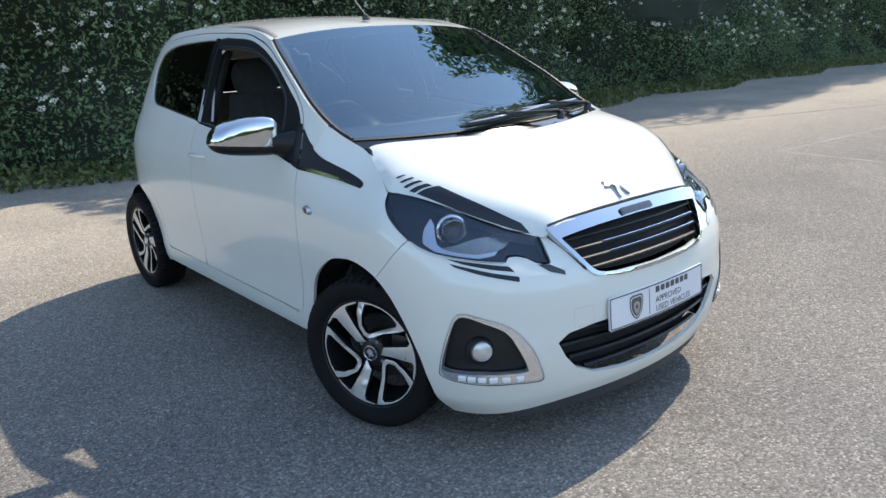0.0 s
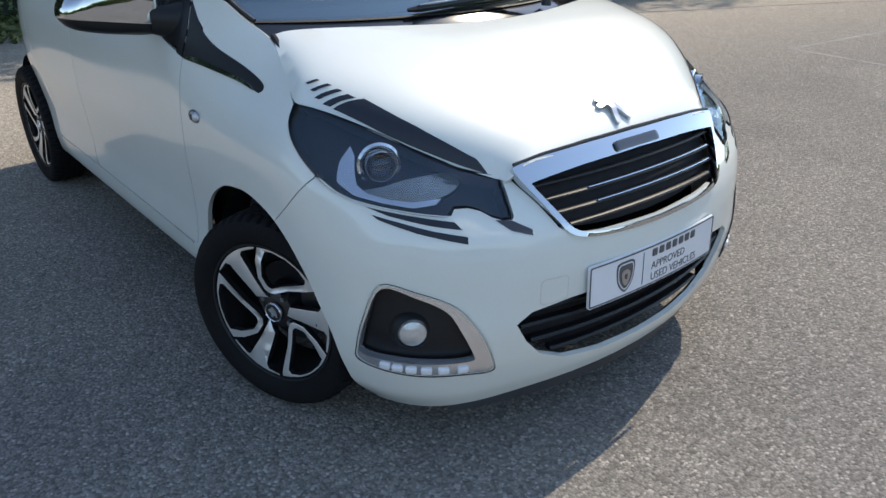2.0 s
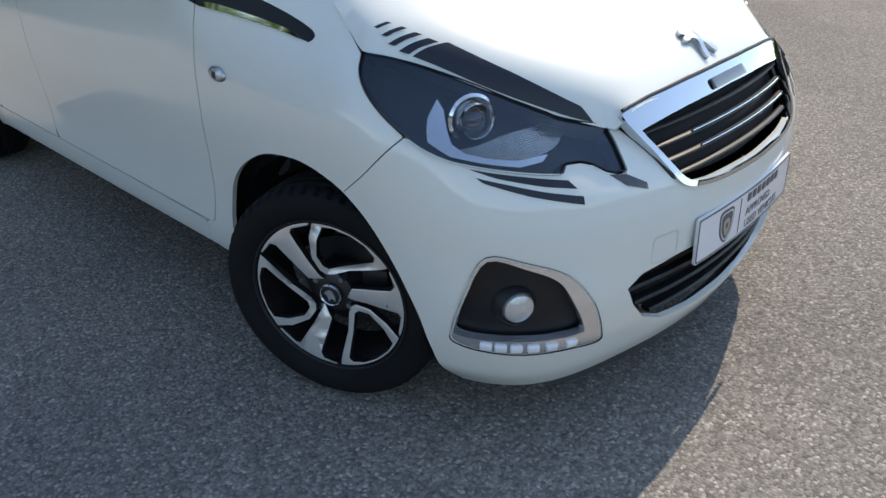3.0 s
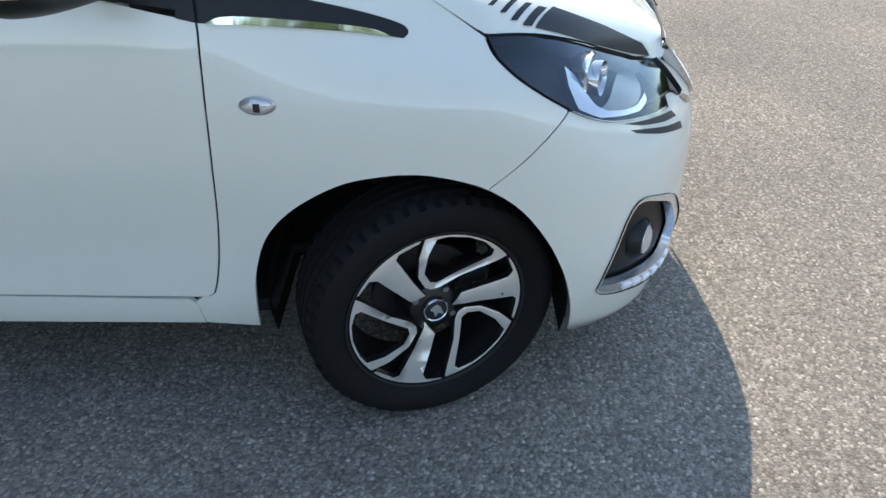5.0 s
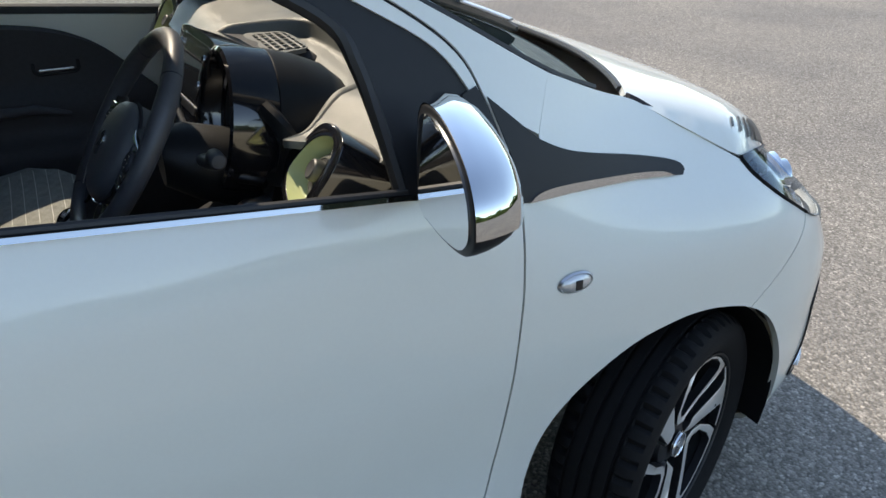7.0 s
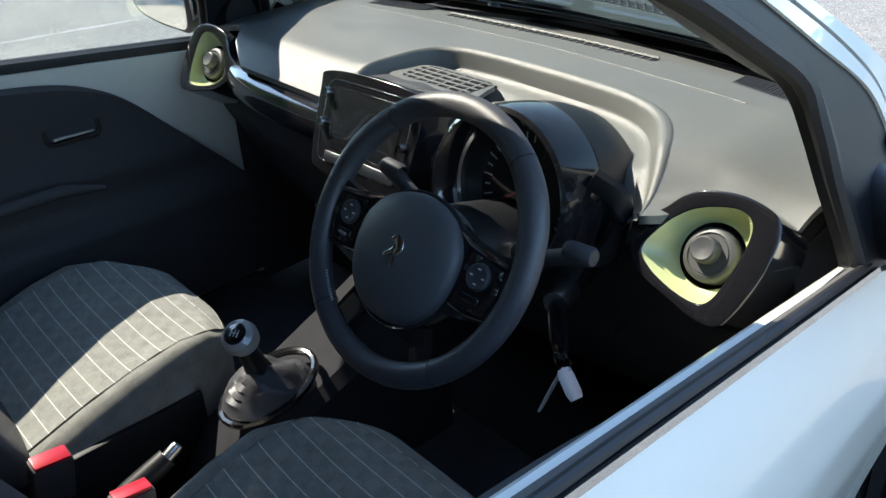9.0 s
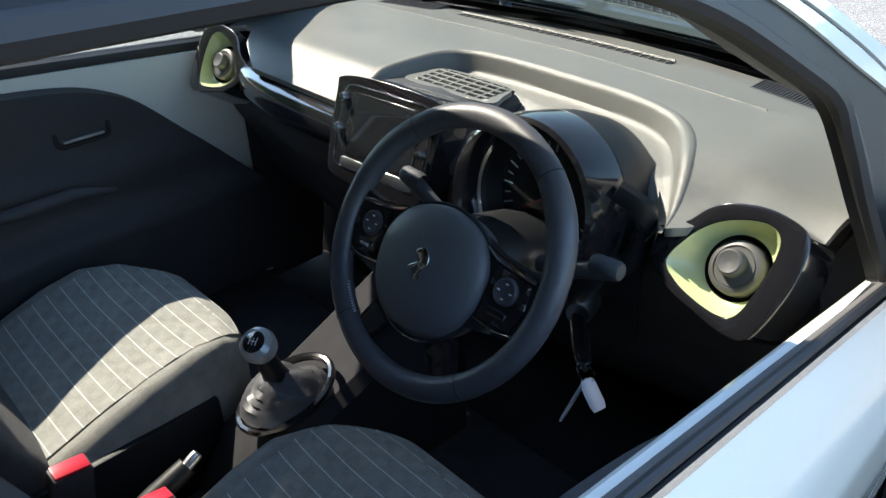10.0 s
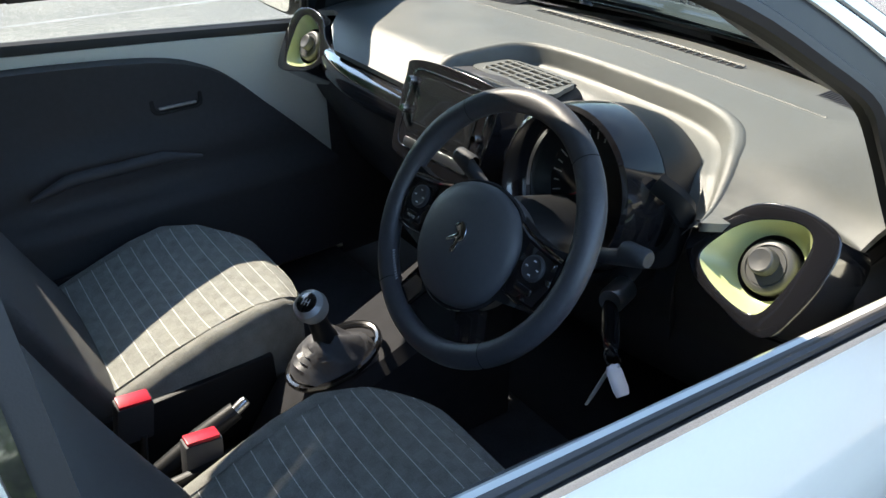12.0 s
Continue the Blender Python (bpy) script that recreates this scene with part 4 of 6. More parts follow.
part("chrome_frame", sheet("chrome_frame", g_out, lambda y, z: (grille_surf(y, z, 0.004 - 6.0 * max(0, z - 0.735) ** 2)), 0.012, 0.022, holes=[g_in]), CHROME, grille, smooth=False)
for n, z in enumerate((0.694, 0.664, 0.634, 0.605)):
    w = np.interp(z, [0.577, 0.606, 0.64, 0.694], [0.20, 0.285, 0.312, 0.342])
    path = [(grille_surf(y, z + 0.004 * (1 - (y / w) ** 2), -0.022)) for y in np.linspace(-w, w, 25)]
    bar = tube(path, 0.0085, 10, squash=0.6)
    part("slat", bar, MATT, grille)
    if n in (1, 2):
        tip = [(grille_surf(y, z + 0.006 + 0.004 * (1 - (y / w) ** 2), -0.013)) for y in np.linspace(-w * 0.62, w * 0.98, 22)]
        part("bright_strip", tube(tip, 0.0032, 6, squash=0.7), CHROME, grille)
edge_run = [grille_surf(y, np.interp(abs(y), [0, 0.16, 0.30, 0.385], [0.7705, 0.7675, 0.7595, 0.748]), 0.001) for y in np.linspace(-0.385, 0.385, 41)]
part("upper_gap", tube(edge_run, 0.0042, 6), SEAL, grille, "dark gap under the bonnet edge")
mount = slab(rounded(0.17, 0.026, 0.010), 0, 0.004, 0.001, axes(grille_surf(0, 0.742, 0.004), (0.78, 0, 0.62)))
part("grille_mark", mount, BLACK_GLOSS, grille, "dark recess in the chrome bar")

# lower grille
low_grille = nose_sheet("lower_grille", low_hole * (1.02, 1), DEEP, car, -1, lift=-0.05, depth=0.0, step=0.03, label="black lower grille with horizontal slats")
for z in (0.265, 0.315, 0.365, 0.41):
    w = np.interp(z, [0.24, 0.283, 0.335, 0.39, 0.43], [0.27, 0.35, 0.40, 0.428, 0.31])
    path = [skin_at(uy(abs(y), z) * (1 if y < 0 else -1), z, -0.028)[0] for y in np.linspace(-w, w, 31)]
    part("slat", tube(path, 0.014, 8, squash=0.55), MATT, low_grille)

# front plate
def plate_surf(y, z, lift=0.0):
    return (0.668 - 0.20 * y * y + lift - 0.05 * (z - 0.447), y, z)


plate = part("number_plate", sheet("number_plate", rounded(0.520, 0.112, 0.006, cy=0.447), plate_surf, 0.02, 0.007, back=True), PLATE, car, "white acrylic display plate with printed shield and words", smooth=False)


def on_plate(me, y0, z0):
    """Lay flat letters on the bowed plate, reading from the car's right to its left."""
    for v in me.vertices:
        v.co = plate_surf(y0 + v.co.x, z0 + v.co.y, 0.0006 + v.co.z * 0.5)
    return me


part("border", sheet("border", rounded(0.516, 0.108, 0.006, cy=0.447), lambda y, z: plate_surf(y, z, 0.0008), 0.03, 0.001, holes=[rounded(0.508, 0.100, 0.005, cy=0.447)]), INK, plate, smooth=False)
for text, z, size in (("APPROVED", 0.4435, 0.030), ("USED VEHICLES", 0.4125, 0.030)):
    part("words", on_plate(lettering(text, size), -0.035, z), INK, plate, smooth=False)
bars = bmesh.new()
for k in range(7):
    w = 0.021
    y = -0.034 + 0.0285 * k
    add(bars, slab(rounded(w, 0.021, 0.004, cx=y + w / 2, cy=0.4805, n=3), 0, 0.001))
bars_me = bpy.data.meshes.new("brand_bars")
bars.to_mesh(bars_me)
bars.free()
part("brand_bars", on_plate(bars_me, 0, 0), INK, plate, "grey bars in place of a brand word", smooth=False)
shield = spline([(-0.030, 0.036), (0.0, 0.041), (0.030, 0.036), (0.031, 0.0), (0.022, -0.024), (0.0, -0.043), (-0.022, -0.024), (-0.031, 0.0)], 5, closed=True) + (-0.135, 0.447)
part("shield", sheet("shield", shield, lambda y, z: plate_surf(y, z, 0.0012), 0.015, 0.001), INK, plate, "dark grey shield shape", smooth=False)
sc = np.array([-0.135, 0.447])
part("shield_line", sheet("shield_line", (shield - sc) * 0.86 + sc, lambda y, z: plate_surf(y, z, 0.0017), 0.015, 0.0004, holes=[(shield - sc) * 0.78 + sc]), PLATE, plate, smooth=False)
part("shield_figure", sheet("shield_figure", spline([(-0.014, 0.012), (0.004, 0.018), (0.016, 0.008), (0.014, -0.010), (0.002, -0.026), (-0.010, -0.014)], 5, closed=True) + sc, lambda y, z: plate_surf(y, z, 0.0018), 0.01, 0.0005, holes=[spline([(-0.004, 0.004), (0.006, 0.006), (0.005, -0.008), (-0.003, -0.006)], 4, closed=True) + sc]), SATIN, plate, smooth=False)
part("divider", sheet("divider", rounded(0.0018, 0.088, 0.0005, cx=-0.068, cy=0.447, n=2), lambda y, z: plate_surf(y, z, 0.0012), 0.02, 0.001), INK, plate, smooth=False)

# bonnet emblem: a plain bright shape
shape = spline([(-0.030, 0.040), (-0.012, 0.050), (0.004, 0.046), (0.012, 0.034), (0.030, 0.040), (0.034, 0.030), (0.018, 0.018), (0.020, 0.0), (0.036, -0.018), (0.044, -0.040), (0.030, -0.044), (0.018, -0.022), (0.006, -0.012), (-0.002, -0.030), (-0.008, -0.048), (-0.022, -0.048), (-0.018, -0.028), (-0.010, -0.004), (-0.016, 0.008), (-0.034, 0.004), (-0.044, 0.012), (-0.036, 0.020), (-0.020, 0.022), (-0.032, 0.030)], 3, closed=True)


def emblem_surf(a, b):
    x, y, z = bonnet_surf(0.463 - b * 0.86, a)
    h = 0.010 + 0.006 * math.exp(-(a * a + b * b) / 0.0006)
    return (x + 0.5 * h, y, z + 0.86 * h)


part("bonnet_emblem", sheet("bonnet_emblem", shape, emblem_surf, 0.006, 0.008), SATIN, car, "small chrome bonnet emblem", smooth=False)

# fog lamp pockets
for side in (-1, 1):
    fc = fog_hole.mean(0)
    pocket = nose_sheet("fog_pocket", (fog_hole - fc) * (1.03, 1.04) + fc, MATT, car, side, lift=-0.026, depth=-0.03, label="black fog lamp pocket with a chrome trim")
    inner = spline([(ux(min(x, nose_x(z) * 0.98), z) * 0.5 + uy(y, z) * 0.5, z) for x, y, z in [(0.4195, 0.6958, 0.5035), (0.3868, 0.7190, 0.42), (0.3765, 0.7302, 0.345), (0.3868, 0.7268, 0.318), (0.45, 0.65, 0.316), (0.52, 0.58, 0.312), (0.540, 0.526, 0.312), (0.544, 0.520, 0.326), (0.539, 0.554, 0.390), (0.520, 0.588, 0.448), (0.48, 0.640, 0.482)]], 4, closed=True)
    nose_sheet("chrome_trim", fog_hole, EMBLEM, pocket, side, lift=0.001, depth=0.02, holes=[inner], step=0.008)
    p, n = skin_at((ux(0.455, 0.389) + uy(0.635, 0.389)) / 2, 0.389, -0.024, side)
    lm = axes(p, (0.86, side * 0.5, 0.02))
    part("fog_lamp", lathe([(0.0001, 0.016), (0.018, 0.014), (0.031, 0.008), (0.037, -0.004)], 36, lm), CRYSTAL, pocket, "round clear fog lamp")
    part("fog_ring", lathe([(0.036, 0.004), (0.039, 0.007), (0.048, -0.004), (0.052, -0.02)], 36, lm), MATT, pocket)
    for k in range(6):
        x = 0.412 + 0.0235 * k
        z = 0.3000 - 0.0018 * k
        p, n = skin_at(ux(x, z), z, 0.003, side)
        part("running_light", box((0.027, 0.017, 0.010), (0, 0, 0), 0.005, axes(p, n), 3), RUNNING, pocket, "clear running light")

# flap over the towing eye
flap = UY(rounded(0.075, 0.065, 0.012, cx=0.345, cy=0.462))
part("tow_flap_line", sheet("tow_flap_line", flap, lambda u, z: skin_at(u, z, 0.0005, -1)[0], 0.02, 0.0, holes=[(flap - flap.mean(0)) * (0.97, 0.965) + flap.mean(0)], flip=True), SATIN, car, smooth=False)

# underside lip of the bumper
half = join(UY([(0.0, 0.125), (0.3, 0.128), (0.45, 0.135)]), UX([(0.44, 0.145), (0.34, 0.160)]), UX([(0.335, 0.184), (0.42, 0.180)]), UY([(0.45, 0.176), (0.3, 0.168), (0.0, 0.164)]))
part("bumper_lip", sheet("bumper_lip", join(half * (-1, 1), half[::-1]), lambda u, z: skin_at(u, z, -0.012, -1)[0], 0.03, 0.01, flip=True), BLACK, car, "black plastic lip under the bumper", smooth=False)

# black wedge behind the wing, sail panel, window surround
for side in (-1, 1):
    wedge = flank("wing_wedge", join(wedge_low[1:], wedge_top[:-7], [(-0.345, 0.970), (-0.379, 0.999), (-0.412, 1.028), (-0.426, 1.040), (-0.4235, 1.03), (-0.4045, 0.965), (-0.3985, 0.92), (-0.3985, 0.899)]), MATT, car, side, lift=0.002, depth=0.012, label="black wedge-shaped trim on the wing")
    bright = join(spline([(-0.388, 0.8955), (-0.36, 0.9055), (-0.30, 0.9025), (-0.16, 0.8845), (-0.10, 0.874), (-0.072, 0.862)], 4), [(-0.16, 0.874), (-0.30, 0.889)])

    def upright(x, z, s=side):
        foot = np.interp(x, [-0.39, -0.30, -0.16, -0.07], [0.894, 0.889, 0.874, 0.860])
        return (x, s * (half_width(x, foot) + 0.005 - 0.22 * (z - foot)), z)
    part("bright_strip", sheet("bright_strip", bright, upright, 0.012, 0.012, flip=side > 0), CHROME, wedge, "chrome strip along the wedge", smooth=False)
    open_front = spline([(-0.575, 0.942), (-0.585, 1.02), (-0.60, 1.09), (-0.625, 1.145), (-0.70, 1.195), (-0.82, 1.262), (-0.95, 1.306), (-1.1, 1.332), (-1.35, 1.342)], 4)
    sash = flank("window_surround", join([(-0.418, 0.914)], belt, [(-1.412, 1.1), (-1.414, 1.389)], frame_in[::-1]), MATT, car, side, lift=-0.004, depth=0.03, holes=[join([(-0.577, 0.942), (-0.857, 0.964), (-1.021, 0.979), (-1.392, 1.012)], [(-1.398, 1.343)], open_front[::-1])], label="black surround and sail panel of the front side window")
    flank("sail_cover", [(-0.4025, 0.897), (-0.4090, 0.96), (-0.4290, 1.03), (-0.4415, 1.056), (-0.466, 1.048), (-0.456, 1.02), (-0.435, 0.95), (-0.435, 0.905)], MATT, sash, side, lift=0.002, depth=0.006)
    flank("belt_chrome", join([(-0.560, 0.935), (-0.857, 0.961), (-1.40, 1.009)], [(-1.40, 1.0155), (-0.857, 0.9675), (-0.562, 0.9415)]), CHROME, sash, side, lift=0.004, depth=0.01, label="chrome waistline strip")
    strip_path = [(x, side * (half_width(x, belt_z := np.interp(-x, [0.56, 0.857, 1.021, 1.38], [0.945, 0.972, 0.987, 1.014])) - 0.004), belt_z - 0.003) for x in np.linspace(-0.57, -1.41, 14)]
    part("belt_seal", tube(strip_path, 0.006, 8, squash=0.9), SEAL, sash)
    pole = [(-1.418 - 0.004 * t - 0.03 * t * t, side * (half_width(-1.40, 1.02 + 0.33 * t) + 0.002), 1.02 + 0.33 * t) for t in np.linspace(0, 0.42, 6)]
    part("pillar_strip", tube(pole, 0.0024, 6), SATIN, sash)
    # White colour stands for sunlight caught along the door opening's seal.
    part("lit_seal_edge", tube(spline([(-1.395, side * 0.655, 1.010), (-1.415, side * 0.612, 1.18), (-1.42, side * 0.573, 1.29), (-1.375, side * 0.545, 1.343)], 6), 0.0055, 8), WHITE_TAG, car, "door opening seal edge, coloured white as if sunlit")
    flank("pillar_cover", join([(-1.410, 1.014), (-1.450, 1.019), (-1.453, 1.388), (-1.413, 1.386)]), BLACK_GLOSS, sash, side, lift=0.001, depth=0.006)
    # fixed or raised passenger glass
    if side > 0:
        pg = flank("side_window", join([(-0.575, 0.942), (-0.857, 0.964), (-1.395, 1.012)], [(-1.398, 1.343)], open_front[::-1]), CLEAR, car, side, lift=-0.014, depth=0.004, step=0.05, back=True, label="clear passenger window, wound up")
        pg.visible_shadow = False
    # door handle
    hz = 0.872
    hb = [(x, side * (half_width(-1.2, hz) + 0.004 + 0.028 * math.sin(math.pi * t) ** 0.5), hz + 0.004 * math.sin(math.pi * t)) for t, x in zip(np.linspace(0, 1, 12), np.linspace(-1.235, -1.385, 12))]
    part("door_handle", tube(hb, [0.008] + [0.012] * 10 + [0.008], 10, squash=0.7), PAINT, car, "body-coloured door handle")
    # windscreen side seal
    part("screen_seal", tube([screen_fn(t, 0.004 if side < 0 else 0.996) for t in np.linspace(0, 1, 16)], 0.006, 6), SEAL, car)

# door mirrors
m_out = np.array([(-0.738, 1.045), (-0.764, 1.081), (-0.83, 1.092), (-0.90, 1.085), (-0.96, 1.066), (-0.993, 1.040), (-1.004, 1.010), (-0.996, 0.988), (-0.963, 0.967), (-0.90, 0.953), (-0.82, 0.944), (-0.750, 0.943), (-0.733, 0.985)])
m_ring = spline(m_out, 6, closed=True)
mc = np.array((-0.872, 1.012))
secs = [(-0.598, 0.965), (-0.596, 0.992), (-0.589, 1.0), (-0.575, 0.998), (-0.561, 0.978), (-0.548, 0.932), (-0.537, 0.85), (-0.531, 0.71), (-0.528, 0.455), (-0.527, 0.15)]
for side in (-1, 1):
    def ring_at(x, s, grow=0.0):
        k = 1 - 0.19 * smoothstep(-0.55, -0.59, x)
        return [(x + 0.16 * (abs(mc[0]) - abs(y)) - grow * 0.05 * (x < -0.57), -side * (-1.004 + (y + 1.004) * k), z) for y, z in ((m_ring - mc) * s * (1 + grow) + mc)]
    mir = part("door_mirror", loft([ring_at(x, s) for x, s in secs]), MATT, car, "door mirror with chrome cap", smooth="all")
    bm = bmesh.new()
    rows = [[bm.verts.new(p) for p in ring_at(x + (0.004 if x > -0.558 else 0), s, 0.018)] for x, s in secs[1:]]
    for a, b in zip(rows, rows[1:]):
        for i in range(len(a)):
            bm.faces.new((a[i], a[(i + 1) % len(a)], b[(i + 1) % len(a)], b[i]))
    bm.faces.new(rows[-1])
    bmesh.ops.bisect_plane(bm, geom=bm.verts[:] + bm.edges[:] + bm.faces[:], plane_co=(0, side * 0.745, 0.968), plane_no=(0, -side * 0.13, 1), clear_inner=True)
    bmesh.ops.bisect_plane(bm, geom=bm.verts[:] + bm.edges[:] + bm.faces[:], plane_co=(0, side * 0.738, 1.0), plane_no=(0, side, 0.12), clear_inner=True)
    bmesh.ops.recalc_face_normals(bm, faces=bm.faces[:])
    part("cap", bm, CHROME, mir, "mirror-bright chrome cap", smooth="all")
    gl = [(x - 0.003, y, z) for x, y, z in ring_at(-0.598, 0.885)]
    gb = bmesh.new()
    gb.faces.new([gb.verts.new(p) for p in gl])
    ext = bmesh.ops.extrude_face_region(gb, geom=gb.faces[:])
    bmesh.ops.translate(gb, vec=(0.004, 0, 0), verts=[v for v in ext["geom"] if isinstance(v, bmesh.types.BMVert)])
    part("glass", gb, MIRROR, mir, smooth=False)
    part("arm", loft([[(x + 0.032 * math.cos(a) * w, side * y, z + 0.046 * math.sin(a) * w) for a in np.linspace(0, 2 * math.pi, 17)[:-1]] for x, y, z, w in ((-0.49, 0.700, 0.968, 1.35), (-0.515, 0.74, 0.975, 1.0), (-0.535, 0.79, 0.985, 0.85))]), MATT, mir)

# wipers
def wiper(y_pivot, foot, tip, t_foot, t_tip):
    """A wiper at rest: pivot, cranked arm, flat blade with a bright back; places across the screen in y, up it in t."""
    def on_screen(t, y, up):
        return Vector(screen_fn(t, 0.5 + y / (2 * 0.648))) + Vector((0.3, 0, 0.95)) * up
    bl = [on_screen(t_foot + (t_tip - t_foot) * k, foot + (tip - foot) * k, 0.012) for k in np.linspace(0, 1, 16)]
    mid = on_screen((t_foot + t_tip) / 2, (foot + tip) / 2, 0.030)
    piv = on_screen(0.0, y_pivot, 0.006) + Vector((0.03, 0, 0))
    w = part("wiper", tube([piv, piv + Vector((0, -0.02, 0.018)), piv.lerp(mid, 0.4) + Vector((0.006, 0, 0.010)), mid], [0.011, 0.011, 0.007, 0.006], 8, squash=0.7), MATT, car, "black wiper with a glossy spine, parked low")
    part("pivot_cap", lathe([(0.0001, 0.020), (0.010, 0.018), (0.015, 0.006), (0.016, -0.02)], 16, Matrix.Translation(piv)), BLACK, w)
    part("blade", tube(bl, [0.004] + [0.008] * 14 + [0.004], 6, squash=1.3), SEAL, w)
    part("spine", tube([b + Vector((0.004, 0, 0.011)) for b in bl[1:-1]], [0.004] + [0.0075] * 12 + [0.004], 8, squash=0.6), SATIN, w)
    part("spine_edge", tube([b + Vector((0.009, 0, 0.012)) for b in bl[1:-1]], 0.0022, 6), SATIN, w)
    part("clip", box((0.022, 0.040, 0.016), tuple(mid), 0.004), BLACK, w)


wiper(0.30, -0.235, 0.285, 0.012, 0.105)
wiper(0.56, 0.10, 0.565, 0.115, 0.09)

# aerial
aer = part("aerial", lathe([(0.0001, 0.022), (0.010, 0.02), (0.016, 0.008), (0.020, -0.004)], 16, Matrix.Translation(Vector((-1.0, 0, 1.436)))), BLACK, car, "black roof aerial")
part("mast", tube([(-1.0, 0, 1.452), (-1.09, 0, 1.53), (-1.25, 0, 1.66)], [0.004, 0.003, 0.0015], 6), BLACK, aer)


# ---- the car: wheels ----
def tyre_mesh():
    """A 165/60 tyre: tread with grooves and shoulder notches, rounded walls."""
    prof = [(0.196, 0.062, 0), (0.215, 0.078, 0), (0.24, 0.086, 0), (0.258, 0.085, 0), (0.272, 0.079, 0), (0.279, 0.073, 1), (0.285, 0.063, 2), (0.2865, 0.048, 2), (0.286, 0.046, 0), (0.279, 0.045, 0), (0.279, 0.039, 0), (0.287, 0.038, 0), (0.287, 0.018, 0), (0.280, 0.017, 0), (0.280, 0.011, 0), (0.2875, 0.010, 0)]
    full = prof + [(r, -x, k) for r, x, k in prof[::-1]]
    n = 208
    bm = bmesh.new()
    rows = []
    for i in range(n):
        a = 2 * math.pi * i / n
        notch = i % 4 == 0
        row = []
        for r, x, k in full:
            rr = (r - 0.0065 * smoothstep(0.24, 0.286, r)) - (0.009 if notch and k else 0)
            row.append(bm.verts.new((rr * math.cos(a), rr * math.sin(a), x)))
        rows.append(row)
    for i in range(n):
        a, b = rows[i], rows[(i + 1) % n]
        for j in range(len(full) - 1):
            bm.faces.new((a[j], b[j], b[j + 1], a[j + 1]))
    return bm


def two_tone(ob):
    """Machined on its outward face, dark paint on its flanks."""
    for p in ob.data.polygons:
        p.material_index = 0 if p.normal.z > 0.5 else 1


def wheel_at(m, group_label):
    """A wheel whose local +z looks outwards; m its place."""
    barrel = [(0.192, 0.066), (0.196, 0.070), (0.202, 0.068), (0.203, 0.060), (0.195, 0.052), (0.187, 0.040), (0.178, 0.0), (0.176, -0.06), (0.195, -0.068), (0.203, -0.068)]
    w = part("wheel", lathe(barrel, 64), ARCH, car, group_label)
    w.matrix_world = m
    part("tyre", tyre_mesh(), RUBBER, w, "black road tyre")
    part("rim_lip", lathe([(0.1965, 0.058), (0.1965, 0.067), (0.1995, 0.072), (0.2030, 0.0725), (0.2045, 0.066)], 64), DARK_ALLOY, w)
    part("brake_disc", lathe([(0.05, -0.022), (0.118, -0.022), (0.118, -0.034), (0.05, -0.034)], 40), DARK_ALLOY, w)
    part("caliper", box((0.07, 0.05, 0.05), (0.10, 0.045, -0.005), 0.012), DARK_ALLOY, w)
    R = 0.1965

    def pol(r, a):
        return (r * math.cos(radians(a)), r * math.sin(radians(a)))

    def dish(bm):
        for v in bm.verts:
            r = math.hypot(v.co.x, v.co.y)
            v.co.z += 0.052 + 0.012 * smoothstep(0.03, 0.19, r) - 0.010 * smoothstep(0.06, 0.03, r)
        return bm
    for base in (8, 128, 248):
        wide = [pol(0.040, base - 14), pol(0.066, base + 20), pol(0.172, base + 10)] + [pol(0.186, base + 13), pol(0.190, base + 24)] + [pol(R, base + a) for a in (25, 18, 10, 2, -6, -14, -22, -28.5)] + [pol(0.188, base - 27), pol(0.186, base - 12), pol(0.178, base - 9), pol(0.10, base - 8), pol(0.05, base - 10)]
        two_tone(part("spoke", dish(slab(np.array(wide), -0.014, 0.004, 0.0015)), [MACHINED, DARK_ALLOY], w))
        outer = [pol(R, base - 31), pol(0.155, base - 24), pol(0.104, base - 16), pol(0.068, base - 18), pol(0.056, base - 30), pol(0.060, base - 50), pol(0.100, base - 74), pol(0.145, base - 87), pol(0.180, base - 92), pol(R, base - 93)]
        rim_arc = [pol(R, base + a) for a in (-86, -78, -70, -62, -54, -46, -38)]
        hole = [pol(0.186, base - 38), pol(0.150, base - 31), pol(0.106, base - 24), pol(0.078, base - 29), pol(0.072, base - 40), pol(0.105, base - 66), pol(0.145, base - 79), pol(0.172, base - 84), pol(0.184, base - 82), pol(0.189, base - 72), pol(0.1895, base - 60), pol(0.189, base - 46)]
        two_tone(part("loop_spoke", dish(slab(np.array(outer + rim_arc), -0.014, 0.003, 0.0015, holes=[np.array(hole)])), [MACHINED, DARK_ALLOY], w))
    part("hub", lathe([(0.0001, 0.048), (0.036, 0.048), (0.052, 0.040), (0.060, 0.02), (0.07, -0.01)], 40), DARK_ALLOY, w)
    part("hub_cap", lathe([(0.0001, 0.060), (0.020, 0.060), (0.026, 0.0585), (0.029, 0.054)], 40), BLACK_GLOSS, w, "black hub cap with a bright ring")
    part("cap_ring", lathe([(0.0245, 0.0595), (0.0265, 0.0615), (0.0285, 0.058)], 40), EMBLEM, w)
    part("cap_mark", slab(spline([(-0.014, 0.006), (0.0, 0.016), (0.010, 0.008), (0.015, -0.012), (0.005, -0.006), (-0.003, -0.015), (-0.006, -0.002)], 4, closed=True), 0.060, 0.0620, 0.0005), EMBLEM, w)
    for k in range(4):
        a = radians(58 + 90 * k)
        part("wheel_nut", lathe([(0.0001, 0.050), (0.007, 0.050), (0.0085, 0.046), (0.0085, 0.02)], 6, Matrix.Translation((0.05 * math.cos(a), 0.05 * math.sin(a), 0))), SATIN, w)
